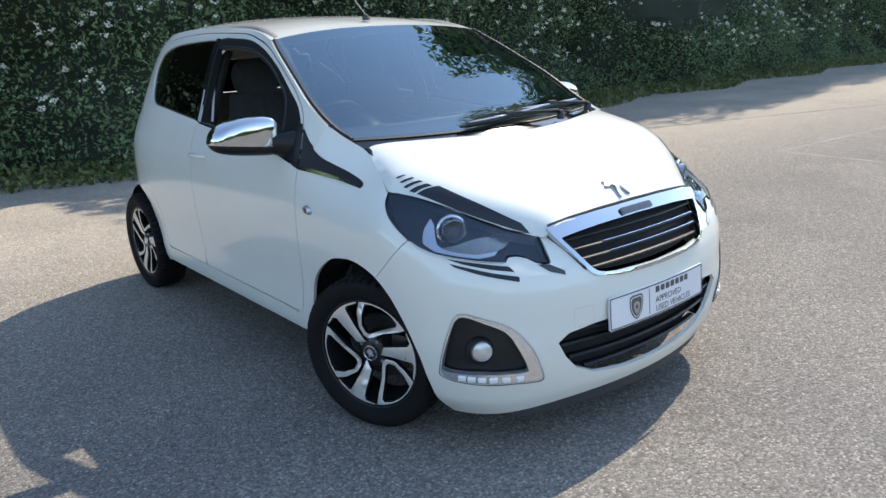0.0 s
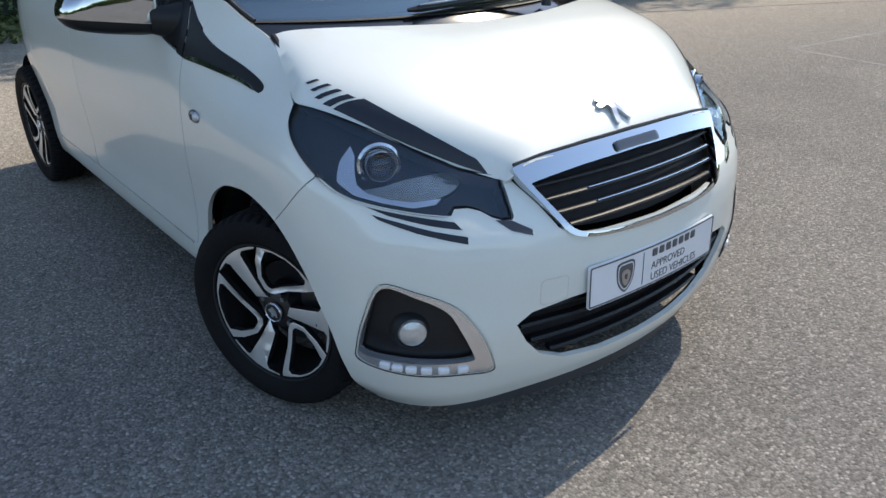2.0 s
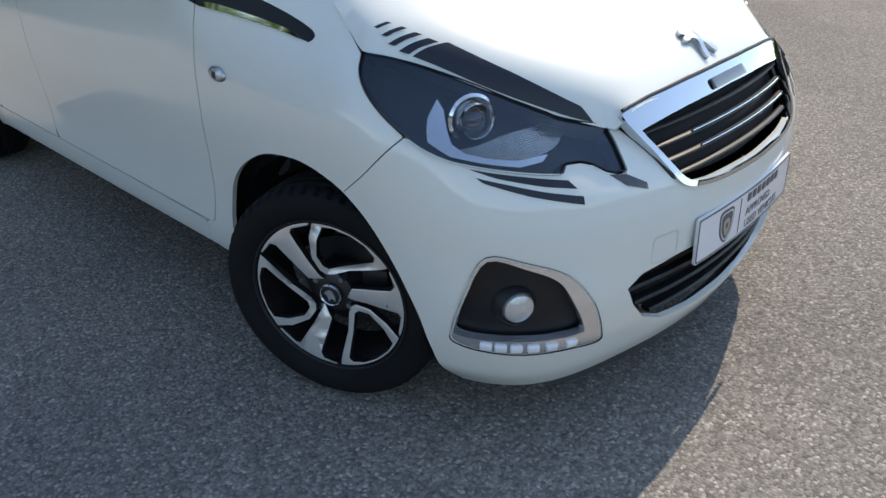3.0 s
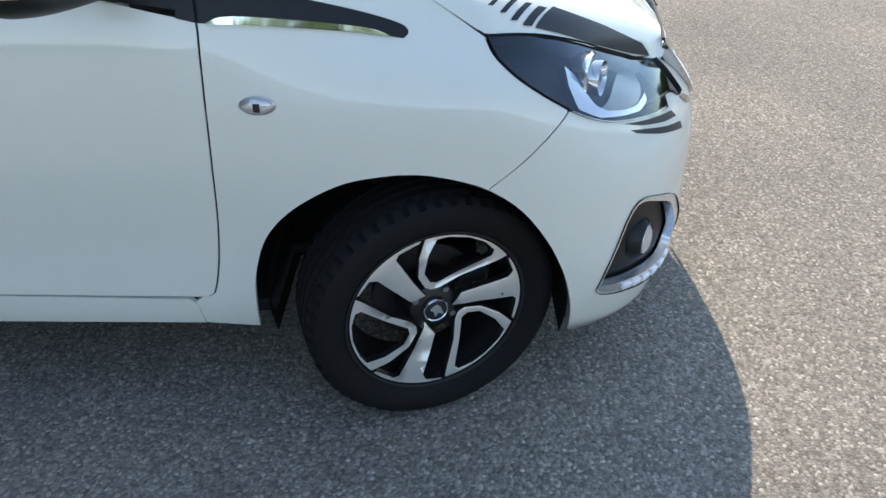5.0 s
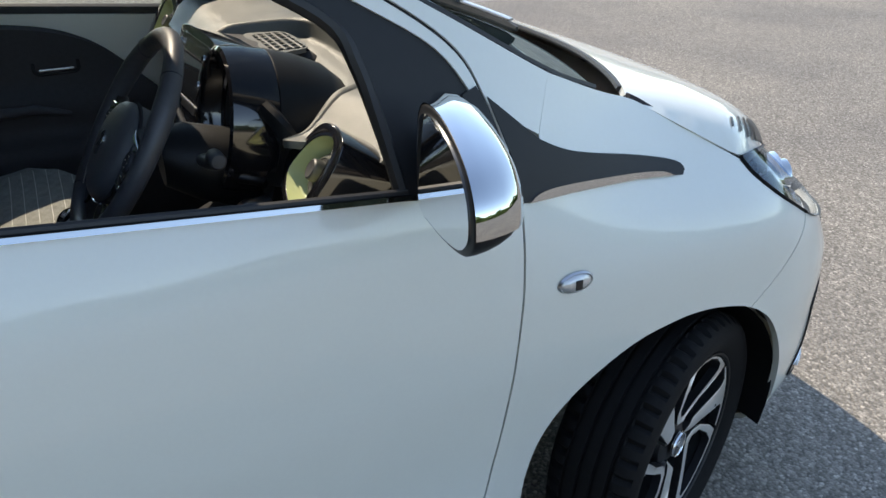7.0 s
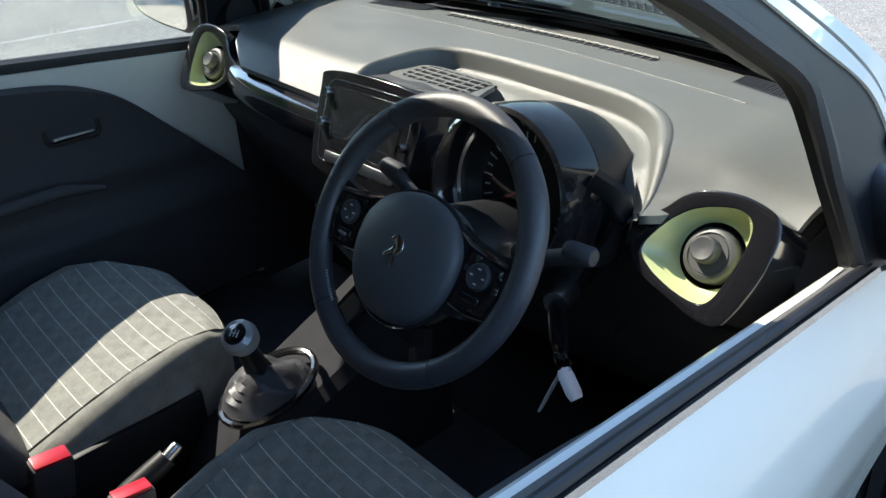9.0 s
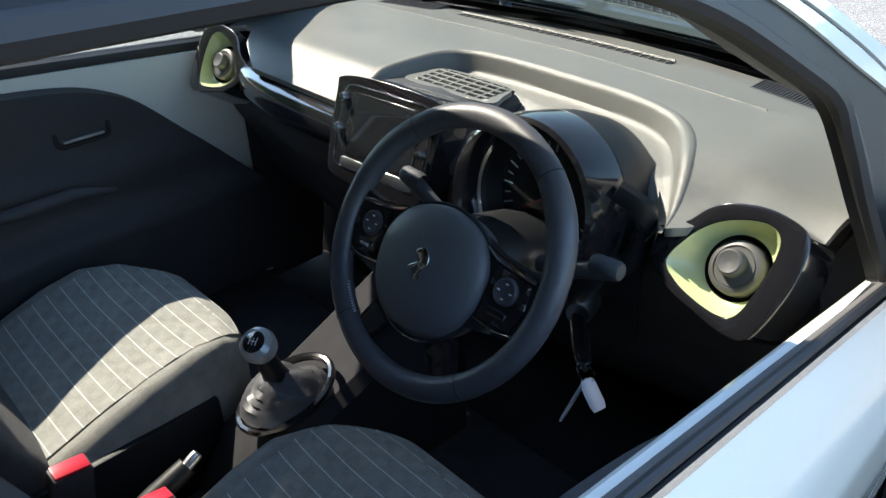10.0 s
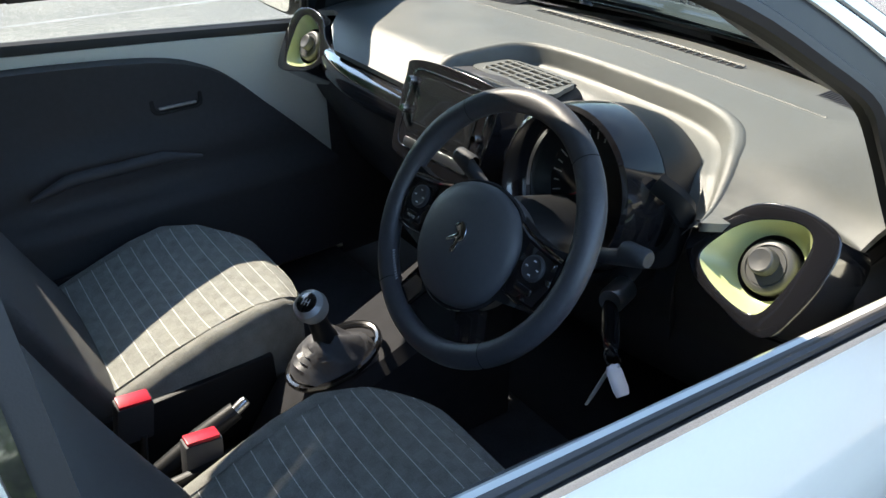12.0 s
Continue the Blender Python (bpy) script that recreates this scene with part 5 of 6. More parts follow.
    part("tyre_valve", tube([(0.168, 0.01, 0.05), (0.15, 0.009, 0.066)], 0.004, 6), BLACK, w)
    return w


STEER = 21.0
for x in (0.0, -2.34):
    for side in (-1, 1):
        st = STEER if x == 0 else 0
        # local z outwards, local x forwards
        out = Vector((math.sin(radians(st)) * (1 if side < 0 else -1), side * math.cos(radians(st)), 0)) if side < 0 else Vector((-math.sin(radians(st)), math.cos(radians(st)), 0))
        m = axes((x - (0.016 if x == 0 else 0), side * 0.712, 0.281), out)
        if side > 0:
            m = m @ Matrix.Rotation(radians(60), 4, "Z")
        wheel_at(m, "front wheel with two-tone alloy, turned to one side" if x == 0 else "rear wheel with two-tone alloy")

# ---- the car: cabin ----
# inner skins: doors, roof lining, pillars
for side in (-1, 1):
    def inset(x, z, d, s=side):
        return (x, s * (half_width(x, z) - d), z)
    top = [(-0.52, 0.918), (-0.60, 0.928), (-0.857, 0.953), (-1.021, 0.968), (-1.405, 1.0)]
    card_top = spline([(-1.405, 0.968), (-1.15, 0.948), (-0.98, 0.928), (-0.88, 0.90), (-0.80, 0.855), (-0.708, 0.765), (-0.62, 0.675), (-0.56, 0.610)], 5)
    if side < 0:
        top = [(x, z - 0.035) for x, z in top]
    band = part("inner_door_frame", sheet("inner_door_frame", join(top, [(-1.41, 0.94), (-1.41, 0.36), (-0.52, 0.36)]), lambda x, z: inset(x, z, (0.055 if side > 0 else 0.030) + (0.02 if side > 0 else 0.045) * smoothstep(0.97, 0.84, z)), 0.03, 0.01, flip=side < 0), PAINT, car, "painted inner door frame", smooth=False)
    card = part("door_card", sheet("door_card", join(card_top, [(-0.56, 0.36), (-1.405, 0.36)]), lambda x, z: inset(x, z, 0.085 + 0.02 * smoothstep(0.80, 0.70, z) + 0.035 * smoothstep(0.66, 0.60, z)), 0.025, 0.02, flip=side < 0), BLACK, car, "black moulded inner door panel", smooth=False)
    hm = axes(inset(-0.93, 0.828, 0.083), (0, -side, 0.1))
    part("pull_recess", slab(rounded(0.12, 0.055, 0.018), -0.002, 0.004, 0.002, hm, holes=[rounded(0.10, 0.038, 0.012)]), MATT, card)
    part("pull_lever", slab(rounded(0.085, 0.0045, 0.002), 0.0, 0.010, 0.001, hm @ Matrix.Translation((0, -0.012, 0))), SATIN, card, "satin inner door release")
    ap = [inset(x, z - 0.0, 0.17) for x, z in ((-1.28, 0.71), (-1.2, 0.735), (-1.0, 0.735), (-0.92, 0.715))]
    part("arm_pull", tube(ap, [0.006, 0.014, 0.014, 0.006], 10), BLACK, card)
    seal_path = [inset(x, np.interp(-x, [0.52, 0.857, 1.021, 1.34], [0.928, 0.960, 0.975, 1.004]), 0.040) for x in np.linspace(-0.54, -1.41, 12)]
    if side > 0:
        part("inner_seal", tube(seal_path, 0.011, 8, squash=1.6), SEAL, car)
    else:
        ledge = [(0.0215, -0.030), (0.0215, -0.010), (0.024, -0.006), (0.032, -0.006), (0.037, -0.010), (0.040, -0.024), (0.044, -0.070)]
        def ledge_fn(i, j, s=side):
            x = -0.53 - 0.88 * j
            d, dz = ledge[min(int(round(i * 6)), 6)]
            z = np.interp(-x, [0.52, 0.857, 1.021, 1.34], [0.933, 0.965, 0.980, 1.009])
            return (x, s * (half_width(x, z) - d), z + dz)
        part("frame_ledge", grid(7, 40, ledge_fn), PAINT, band, "painted upper ledge of the door frame")
    lower = [inset(x, np.interp(-x, [0.52, 0.857, 1.021, 1.34], [0.930, 0.962, 0.977, 1.006]), 0.0145) for x in np.linspace(-0.54, -1.41, 12)]
    part("glass_channel", tube(lower, 0.0095, 8, squash=0.75), WEATHER, car, "grey flocked window seal")
    # pillar trims and roof rail lining
    rail = [inset(x, z, 0.052) for x, z in spline([(-0.36, 1.02), (-0.5, 1.11), (-0.7, 1.223), (-0.87, 1.330), (-1.0, 1.374), (-1.2, 1.405), (-1.6, 1.415), (-2.1, 1.395)], 4)]
    part("pillar_trim", tube(rail, [0.026] * 6 + [0.030] * (len(rail) - 6), 10), PILLAR_GREY, car, "grey pillar and roof rail trim")
    part("door_frame_seal", tube([inset(x, z, 0.012) for x, z in open_front], 0.011, 8), SEAL, car)
    bp = [inset(-1.455, z, 0.075) for z in (0.4, 0.7, 0.95, 1.1, 1.25, 1.36)]
    part("centre_pillar", tube(bp, [0.045, 0.045, 0.04, 0.03, 0.028, 0.028], 10), MATT, car)
    part("rear_side_lining", sheet("rear_side_lining", [(-1.38, 0.3), (-2.6, 0.3), (-2.5, 1.0), (-1.40, 0.99)], lambda x, z: (x, side * ((half_width(x, z) if x > -REAR else -skin(ux(x, z), z)[1]) - 0.06), z), 0.06, 0.0, flip=side < 0), BLACK, car, smooth=False)
    part("kick_panel", sheet("kick_panel", [(-0.40, 0.3), (-0.56, 0.3), (-0.56, 0.93), (-0.18, 0.95), (-0.18, 0.70), (-0.35, 0.58)], lambda x, z: (x, side * (half_width(x, z) - 0.10), z), 0.06, 0.0, flip=side < 0), BLACK, car, smooth=False)


def lining_fn(i, j):
    x, y, z = roof_fn(0.02 + 0.96 * i, 0.04 + 0.92 * j)
    return (x, y, z - 0.035)


part("headlining", grid(20, 21, lining_fn), HEADLINER, car, "grey roof lining")
# Unseen bench, added to stop sun passing through the cabin to the ground.
part("rear_bench", loft([[(x, y, z) for x, z in spline([(-1.72, 0.36), (-1.70, 0.50), (-1.78, 0.55), (-2.10, 0.52), (-2.16, 0.62), (-2.30, 1.02), (-2.42, 1.04), (-2.40, 0.7), (-2.36, 0.36)], 4, closed=True)] for y in (-0.60, -0.57, 0.57, 0.60)]), CLOTH_SIDE, car, "unseen rear bench seat, added to block light through the cabin")
floor_mat = box((1.3, 1.46, 0.02), (-1.20, 0, 0.285), 0.008)
part("carpet", floor_mat, CARPET, car)


# dashboard
def dash_front(y):
    return -0.085 - 0.15 * (abs(y) / 0.62) ** 2


def dash_z(x, y):
    crease = -0.287 - 0.16 * max(0.0, -y - 0.05) ** 1.3 - 0.03 * max(0.0, y - 0.15)
    z = 1.001 - 0.13 * max(0.0, x - crease) + 0.006 * math.exp(-((x + 0.42) / 0.12) ** 2)
    rear = -0.665 + 0.060 * smoothstep(-0.40, -0.56, y)
    z -= 0.045 * smoothstep(rear + 0.10, rear - 0.01, x) ** 1.5
    z -= 0.05 * smoothstep(0.52, 0.66, abs(y)) * smoothstep(-0.2, -0.45, x) * 0.4
    return z


lip = spline([(-0.664, -0.509), (-0.630, -0.500), (-0.575, -0.484), (-0.505, -0.448), (-0.458, -0.406), (-0.430, -0.352), (-0.413, -0.28), (-0.403, -0.18), (-0.400, -0.08), (-0.405, 0.01), (-0.420, 0.068), (-0.455, 0.102), (-0.52, 0.118), (-0.60, 0.122), (-0.668, 0.126)], 5)
front = np.array([(dash_front(y), y) for y in np.linspace(0.62, -0.62, 30)])
pad_out = join(lip[::-1], [(-0.645, -0.527), (-0.620, -0.540), (-0.600, -0.565), (-0.592, -0.61), (-0.592, -0.66), (-0.50, -0.675), (-0.36, -0.675), (-0.25, -0.645)], front[::-1], [(-0.25, 0.645), (-0.36, 0.675), (-0.50, 0.675), (-0.575, 0.655), (-0.565, 0.60), (-0.59, 0.53), (-0.625, 0.50), (-0.665, 0.42)])
dash = part("dashboard", sheet("dashboard", pad_out, lambda x, y: (x, y, dash_z(x, y)), 0.025, 0.012), DASH, car, "grey soft-textured dashboard", smooth=False)
# raised lip round the instrument hollow, a step inside it and the hollow's floor
HOLLOW_IN = [-0.005, 0.001, 0.007, 0.013, 0.018, 0.022, 0.025, 0.030, 0.07, 0.12, 0.22]
HOLLOW_DOWN = [0.001, -0.003, -0.0045, -0.0035, 0.001, 0.016, 0.030, 0.034, 0.038, 0.060, 0.13]


def hollow_fn(i, j):
    k = j * (len(lip) - 1)
    a = int(min(k, len(lip) - 2))
    e = lip[a] + (lip[a + 1] - lip[a]) * (k - a)
    way = np.array((-0.62, -0.17)) - e
    way /= np.hypot(*way)
    s = i * (len(HOLLOW_IN) - 1)
    d = np.interp(s, range(len(HOLLOW_IN)), HOLLOW_IN) * (0.12 + 0.88 * smoothstep(0.0, 0.22, j))
    c = e + way * d
    return (c[0], c[1], dash_z(*e) - np.interp(s, range(len(HOLLOW_IN)), HOLLOW_DOWN) * (0.25 + 0.75 * smoothstep(0.0, 0.18, j)))


part("instrument_hollow", grid(31, 86, hollow_fn), DASH, dash)
# front face and knee panels
face = [(-0.57, 0.915), (-0.635, 0.905), (-0.66, 0.88), (-0.645, 0.80), (-0.60, 0.72), (-0.56, 0.62), (-0.45, 0.50), (-0.30, 0.50), (-0.25, 0.90)]
part("dash_face", loft([[(x + (0.05 if abs(y) > 0.6 else 0), y, z) for x, z in spline(face, 3, closed=True)] for y in (-0.66, -0.62, -0.3, 0.0, 0.3, 0.62, 0.66)]), BLACK, dash, "black lower dashboard")
# fine ridge along the dashboard
ridge_run = []
for y in np.linspace(0.50, -0.47, 40):
    x = -0.287 - 0.16 * max(0.0, -y - 0.05) ** 1.3 - 0.03 * max(0.0, y - 0.15)
    ridge_run.append((x, y, dash_z(x, y) - 0.0008))
part("ridge", tube(ridge_run, 0.0018, 6), DASH, dash)
# demister slot
slot_path = [(-0.186 - 0.03 * abs(y), y, dash_z(-0.186 - 0.03 * abs(y), y) + 0.001) for y in np.linspace(0.31, -0.225, 30)]
part("demister_slot", tube([(x, y, z - 0.004) for x, y, z in slot_path], 0.010, 6, squash=0.5), DEEP, dash, "dark demister slot")
for k in range(29):
    x, y, z = slot_path[k]
    part("slot_bar", box((0.018, 0.0026, 0.005), (x, y - 0.01, z), 0.001), DASH, dash)
part("slot_edge", tube([(x + 0.013, y, z + 0.001) for x, y, z in slot_path], 0.003, 5), DASH, dash)
for side in (-1, 1):
    sp = bmesh.new()
    for k in range(22):
        y = 0.385 + 0.0062 * k
        x = -0.195 - 0.35 * (y - 0.385)
        add(sp, box((0.080 - 0.0012 * abs(k - 9), 0.0026, 0.004), (x, side * y, dash_z(x, side * y) + 0.001), 0.0006))
    part("speaker_ribs", sp, BLACK, dash, "ribbed tweeter cover")

# round side vents in lime bezels
for side in (-1, 1):
    vm = axes((-0.640, side * 0.588, 0.931), (-0.83, -side * 0.08, 0.55))
    flip = 1 if side < 0 else -1
    def sh(pts, z=0.0):
        return spline(np.array(pts) * (flip, 1), 5, closed=True)
    outer = [(-0.106, -0.002), (-0.070, 0.022), (-0.050, 0.048), (-0.026, 0.064), (0.018, 0.073), (0.060, 0.067), (0.077, 0.050), (0.081, 0.015), (0.077, -0.028), (0.063, -0.072), (0.034, -0.080), (-0.010, -0.072), (-0.056, -0.060), (-0.092, -0.034)]
    bez = [(-0.070, -0.031), (-0.059, 0.003), (-0.039, 0.030), (-0.012, 0.047), (0.022, 0.056), (0.043, 0.047), (0.049, 0.020), (0.046, -0.020), (0.039, -0.051), (0.025, -0.062), (-0.006, -0.061), (-0.046, -0.050)]
    o, b = sh(outer), sh(bez)
    vent = part("side_vent", slab(o, -0.075, 0.014, 0.008, vm, holes=[b]), BLACK_GLOSS, dash, "gloss black vent housing with a lime bezel")
    hole = np.array(arc(0.004 * flip, -0.004, 0.041, 0, 350, 35))
    cup = bmesh.new()
    n = len(b)
    ring2 = [hole[int(round((math.degrees(math.atan2(q[1] + 0.004, q[0] - 0.004 * flip)) % 360) / 10)) % 36] for q in b]
    rows = []
    for t in np.linspace(0, 1, 6):
        rows.append([cup.verts.new(vm @ Vector(((q[0] * (1 - t) + h[0] * t), (q[1] * (1 - t) + h[1] * t), 0.013 - 0.028 * math.sin(t * math.pi / 2)))) for q, h in zip(b, ring2)])
    for r0, r1 in zip(rows, rows[1:]):
        for i in range(n):
            cup.faces.new((r0[i], r0[(i + 1) % n], r1[(i + 1) % n], r1[i]))
    bmesh.ops.remove_doubles(cup, verts=cup.verts, dist=1e-5)
    part("lime_bezel", cup, BEZEL, vent, "pale lime bezel")
    km = vm @ Matrix.Translation((0.004 * flip, -0.004, 0))
    part("vent_well", lathe([(0.041, -0.014), (0.040, -0.05), (0.0001, -0.05)], 36, km), DEEP, vent)
    part("vent_ring", lathe([(0.0001, -0.003), (0.024, -0.003), (0.0245, -0.0045), (0.026, -0.0045), (0.0265, -0.003), (0.031, -0.004), (0.0335, -0.007), (0.0345, -0.013), (0.034, -0.03)], 40, km), KNOB, vent, "grey vent disc")
    part("vent_knob", lathe([(0.0001, 0.0105), (0.009, 0.0112), (0.0135, 0.0122), (0.0158, 0.0105), (0.0170, 0.006), (0.0172, -0.006)], 36, km @ Matrix.Translation((-0.003 * flip, 0.003, 0))), KNOB, vent, "grey vent knob")
# gloss beam from the far vent to the screen
beam = spline([(-0.600, 0.555, 0.905), (-0.632, 0.47, 0.905), (-0.652, 0.36, 0.904), (-0.660, 0.24, 0.905), (-0.664, 0.10, 0.908)], 5)
part("gloss_beam", tube([tuple(p) for p in beam], 0.034, 14, squash=1.15), BLACK_GLOSS, dash, "gloss black dashboard beam")
beam = spline([(-0.595, -0.53, 0.90), (-0.60, -0.46, 0.87), (-0.60, -0.35, 0.86)], 5)
part("gloss_beam", tube([tuple(p) for p in beam], 0.03, 12, squash=1.2), BLACK, dash)

# touchscreen
sm = axes((-0.695, -0.015, 0.943), (-0.93, -0.06, 0.36))
scr = part("touchscreen", slab(spline([(-0.118, 0.05), (-0.108, 0.078), (0, 0.086), (0.108, 0.078), (0.118, 0.05), (0.112, -0.06), (0.09, -0.086), (0, -0.092), (-0.09, -0.086), (-0.112, -0.06)], 5, closed=True), -0.085, 0.008, 0.006, sm), BLACK_GLOSS, dash, "gloss black touchscreen unit")
part("display", slab(rounded(0.158, 0.100, 0.006, cx=0.0, cy=0.008), 0.008, 0.0092, 0.0004, sm), SCREEN, scr, "dark glass display")
part("display_edge", slab(rounded(0.20, 0.138, 0.02), 0.008, 0.0088, 0.0003, sm, holes=[rounded(0.196, 0.134, 0.019)]), CHROME, scr)
for x in (-0.094, 0.094):
    for y in (0.045, -0.005):
        part("knob", lathe([(0.0001, 0.020), (0.006, 0.020), (0.0075, 0.017), (0.008, 0.006)], 20, sm @ Matrix.Translation((x, y, 0))), CHROME, scr, "small bright knob")
part("lower_keys", slab(rounded(0.165, 0.016, 0.004, cx=0.005, cy=-0.058), 0.008, 0.011, 0.001, sm), SATIN, scr)
top = sm @ Matrix.Translation((0, 0.09, -0.02))
# centre vent behind the screen
hood = [[(x, y * w, z) for y, z in ((-0.118, 0.90), (-0.116, zt - 0.012), (-0.10, zt), (0.0, zt + 0.004), (0.10, zt), (0.116, zt - 0.012), (0.118, 0.90))] for x, w, zt in ((-0.66, 1.0, 0.998), (-0.62, 1.0, 0.995), (-0.55, 0.98, 0.984), (-0.48, 0.92, 0.980), (-0.465, 0.85, 0.970), (-0.46, 0.8, 0.92))]
part("vent_hood", loft([[(x, y - 0.012, z) for x, y, z in l] for l in hood]), BLACK, dash, "black centre vent housing")
vg = part("centre_vent", slab(spline([(-0.566, 0.074), (-0.52, 0.074), (-0.484, 0.058), (-0.476, -0.02), (-0.482, -0.098), (-0.52, -0.116), (-0.560, -0.118), (-0.568, -0.02)], 5, closed=True), 0.981, 0.9895, 0.002, holes=[rounded(0.070, 0.164, 0.012, cx=-0.520, cy=-0.022)]), DASH, dash, "grey slatted centre vent")
for k in range(4):
    part("vane", box((0.006, 0.166, 0.006), (-0.545 + 0.0167 * k, -0.022, 0.9885), 0.002), DASH, vg)
for k in range(6):
    part("divider", box((0.072, 0.005, 0.006), (-0.520, 0.043 - 0.026 * k, 0.9875), 0.0015), DASH, vg)
part("vent_well", box((0.075, 0.17, 0.004), (-0.520, -0.022, 0.9845), 0.001), DEEP, vg)

# instrument pod on the column
cm = axes((-0.682, -0.322, 0.934), (-0.97, 0.0, 0.20))
pod = part("instrument_pod", lathe([(0.101, 0.0), (0.108, 0.040), (0.113, 0.046), (0.119, 0.042), (0.1225, 0.02), (0.1225, -0.030), (0.117, -0.034)], 56, cm), BLACK_GLOSS, car, "round instrument pod with a gloss black hood")
part("gauge_face", lathe([(0.0001, -0.03), (0.085, -0.03), (0.101, 0.0)], 48, cm), MATT, pod, "dark round speedometer")
part("gauge_ring", lathe([(0.099, 0.004), (0.102, 0.008), (0.105, 0.004)], 56, cm), CHROME, pod)
ticks = bmesh.new()
for k in range(25):
    a = radians(225 - 270 * k / 24)
    box((0.010 if k % 2 else 0.016, 0.0022, 0.001), (0, 0, 0), 0, cm @ Matrix.Rotation(a, 4, "Z") @ Matrix.Translation((0.074, 0, -0.028)), bm=ticks)
part("gauge_marks", ticks, WHITE_TAG, pod)
part("needle", box((0.07, 0.003, 0.002), (0, 0, 0), 0.0005, cm @ Matrix.Rotation(radians(215), 4, "Z") @ Matrix.Translation((0.035, 0, -0.024))), RED, pod, "red needle")
part("pod_glass", lathe([(0.0001, 0.001), (0.05, 0.0), (0.100, -0.004)], 40, cm), CLEAR, pod).visible_shadow = False
shroud = []
for z, r, dy in ((-0.028, 0.118, 0.0), (-0.032, 0.1235, -0.001), (-0.080, 0.124, -0.006), (-0.130, 0.119, -0.012), (-0.165, 0.106, -0.020), (-0.185, 0.080, -0.026), (-0.19, 0.04, -0.03)):
    ring = []
    for a in np.linspace(0, 2 * math.pi, 57)[:-1]:
        ca, sa = math.cos(a), math.sin(a)
        if sa > 0:
            ring.append(cm @ Vector((r * ca, r * sa + dy, z)))
        else:
            ring.append(cm @ Vector((r * math.copysign(abs(ca) ** 0.4, ca), r * 1.1 * sa + dy, z)))
    shroud.append(ring)
part("pod_shroud", loft(shroud), MATT, pod, "matt black pod shroud")
for side in (-1, 1):
    loop = spline([(-0.668, -0.322 + side * 0.116, 0.985), (-0.655, -0.322 + side * 0.146, 0.965), (-0.645, -0.322 + side * 0.152, 0.93), (-0.655, -0.322 + side * 0.138, 0.88), (-0.665, -0.322 + side * 0.100, 0.865)], 5)
    part("pod_bracket", tube([tuple(p) for p in loop], 0.011, 8, squash=1.5), MATT, pod)
# black flank between the pod and the corner of the dashboard
flank_top = spline([(-0.500, -0.385, 0.968), (-0.540, -0.422, 0.963), (-0.602, -0.462, 0.956), (-0.668, -0.502, 0.945)], 5)
def pod_flank_fn(i, j):
    k = j * (len(flank_top) - 1)
    a = int(min(k, len(flank_top) - 2))
    x, y, z = flank_top[a] + (flank_top[a + 1] - flank_top[a]) * (k - a)
    return (x + 0.025 * i, y + 0.012 * math.sin(math.pi * i) + 0.02 * i, z - 0.20 * i)
part("pod_flank", grid(8, 20, pod_flank_fn), MATT, pod)

# column, stalks, ignition
col = part("steering_column", loft([[(x, -0.315 + w * math.cos(a), z + h * math.sin(a)) for a in np.linspace(0, 2 * math.pi, 17)[:-1]] for x, z, w, h in ((-0.82, 0.892, 0.050, 0.050), (-0.77, 0.875, 0.072, 0.066), (-0.68, 0.845, 0.080, 0.070), (-0.58, 0.81, 0.085, 0.07))]), MATT, car, "black steering column shroud")
for y0, y1, z1 in ((-0.40, -0.506, 0.940), (-0.27, -0.150, 0.945)):
    st = part("stalk", tube([(-0.765, y0, 0.905), (-0.765, (y0 + y1) / 2, 0.918), (-0.762, y1, z1)], [0.011, 0.010, 0.013], 10), BLACK, col, "black column stalk")
    part("stalk_end", lathe([(0.0001, 0.010), (0.010, 0.009), (0.0125, 0.005), (0.013, -0.025), (0.011, -0.03)], 20, axes((-0.762, y1, z1), (0, y1 - y0, 0.01))), BLACK, st)
part("ignition_barrel", lathe([(0.0001, 0.008), (0.016, 0.008), (0.019, 0.0), (0.019, -0.04)], 24, axes((-0.715, -0.430, 0.818), (-0.9, -0.3, 0.1))), SATIN, col, "bright ignition lock ring")

# steering wheel
WC, TILT_W = Vector((-0.867, -0.325, 0.939)), 33.5
wm = axes(WC, (-math.cos(radians(TILT_W)), 0, math.sin(radians(TILT_W)))) @ Matrix.Scale(0.995, 4)
wr = bmesh.new()
nu, nv = 72, 14
rows = []
for i in range(nu):
    a = 2 * math.pi * i / nu
    grip = 1 + 0.10 * (math.exp(-((math.degrees(a) - 30) / 16) ** 2) + math.exp(-((math.degrees(a) - 150) / 16) ** 2))
    row = []
    for j in range(nv):
        b = 2 * math.pi * j / nv
        r = 0.1695 + 0.0165 * grip * math.cos(b)
        row.append(wr.verts.new((r * math.cos(a), r * math.sin(a), 0.0150 * grip * math.sin(b))))
    rows.append(row)
for i in range(nu):
    for j in range(nv):
        wr.faces.new((rows[i][j], rows[(i + 1) % nu][j], rows[(i + 1) % nu][(j + 1) % nv], rows[i][(j + 1) % nv]))
bmesh.ops.transform(wr, matrix=wm, verts=wr.verts)
sw = part("steering_wheel", wr, LEATHER, car, "black leather steering wheel", smooth="all")
for a in (50, 130, 232, 309):
    part("rim_seam", lathe([(0.0172, -0.0006), (0.0178, 0.0), (0.0172, 0.0006)], 20, wm @ Matrix.Rotation(radians(a), 4, "Z") @ Matrix.Translation((0.1695, 0, 0)) @ Matrix.Rotation(radians(90), 4, "X") @ Matrix.Diagonal((1, 0.92, 1, 1))), DEEP, sw)
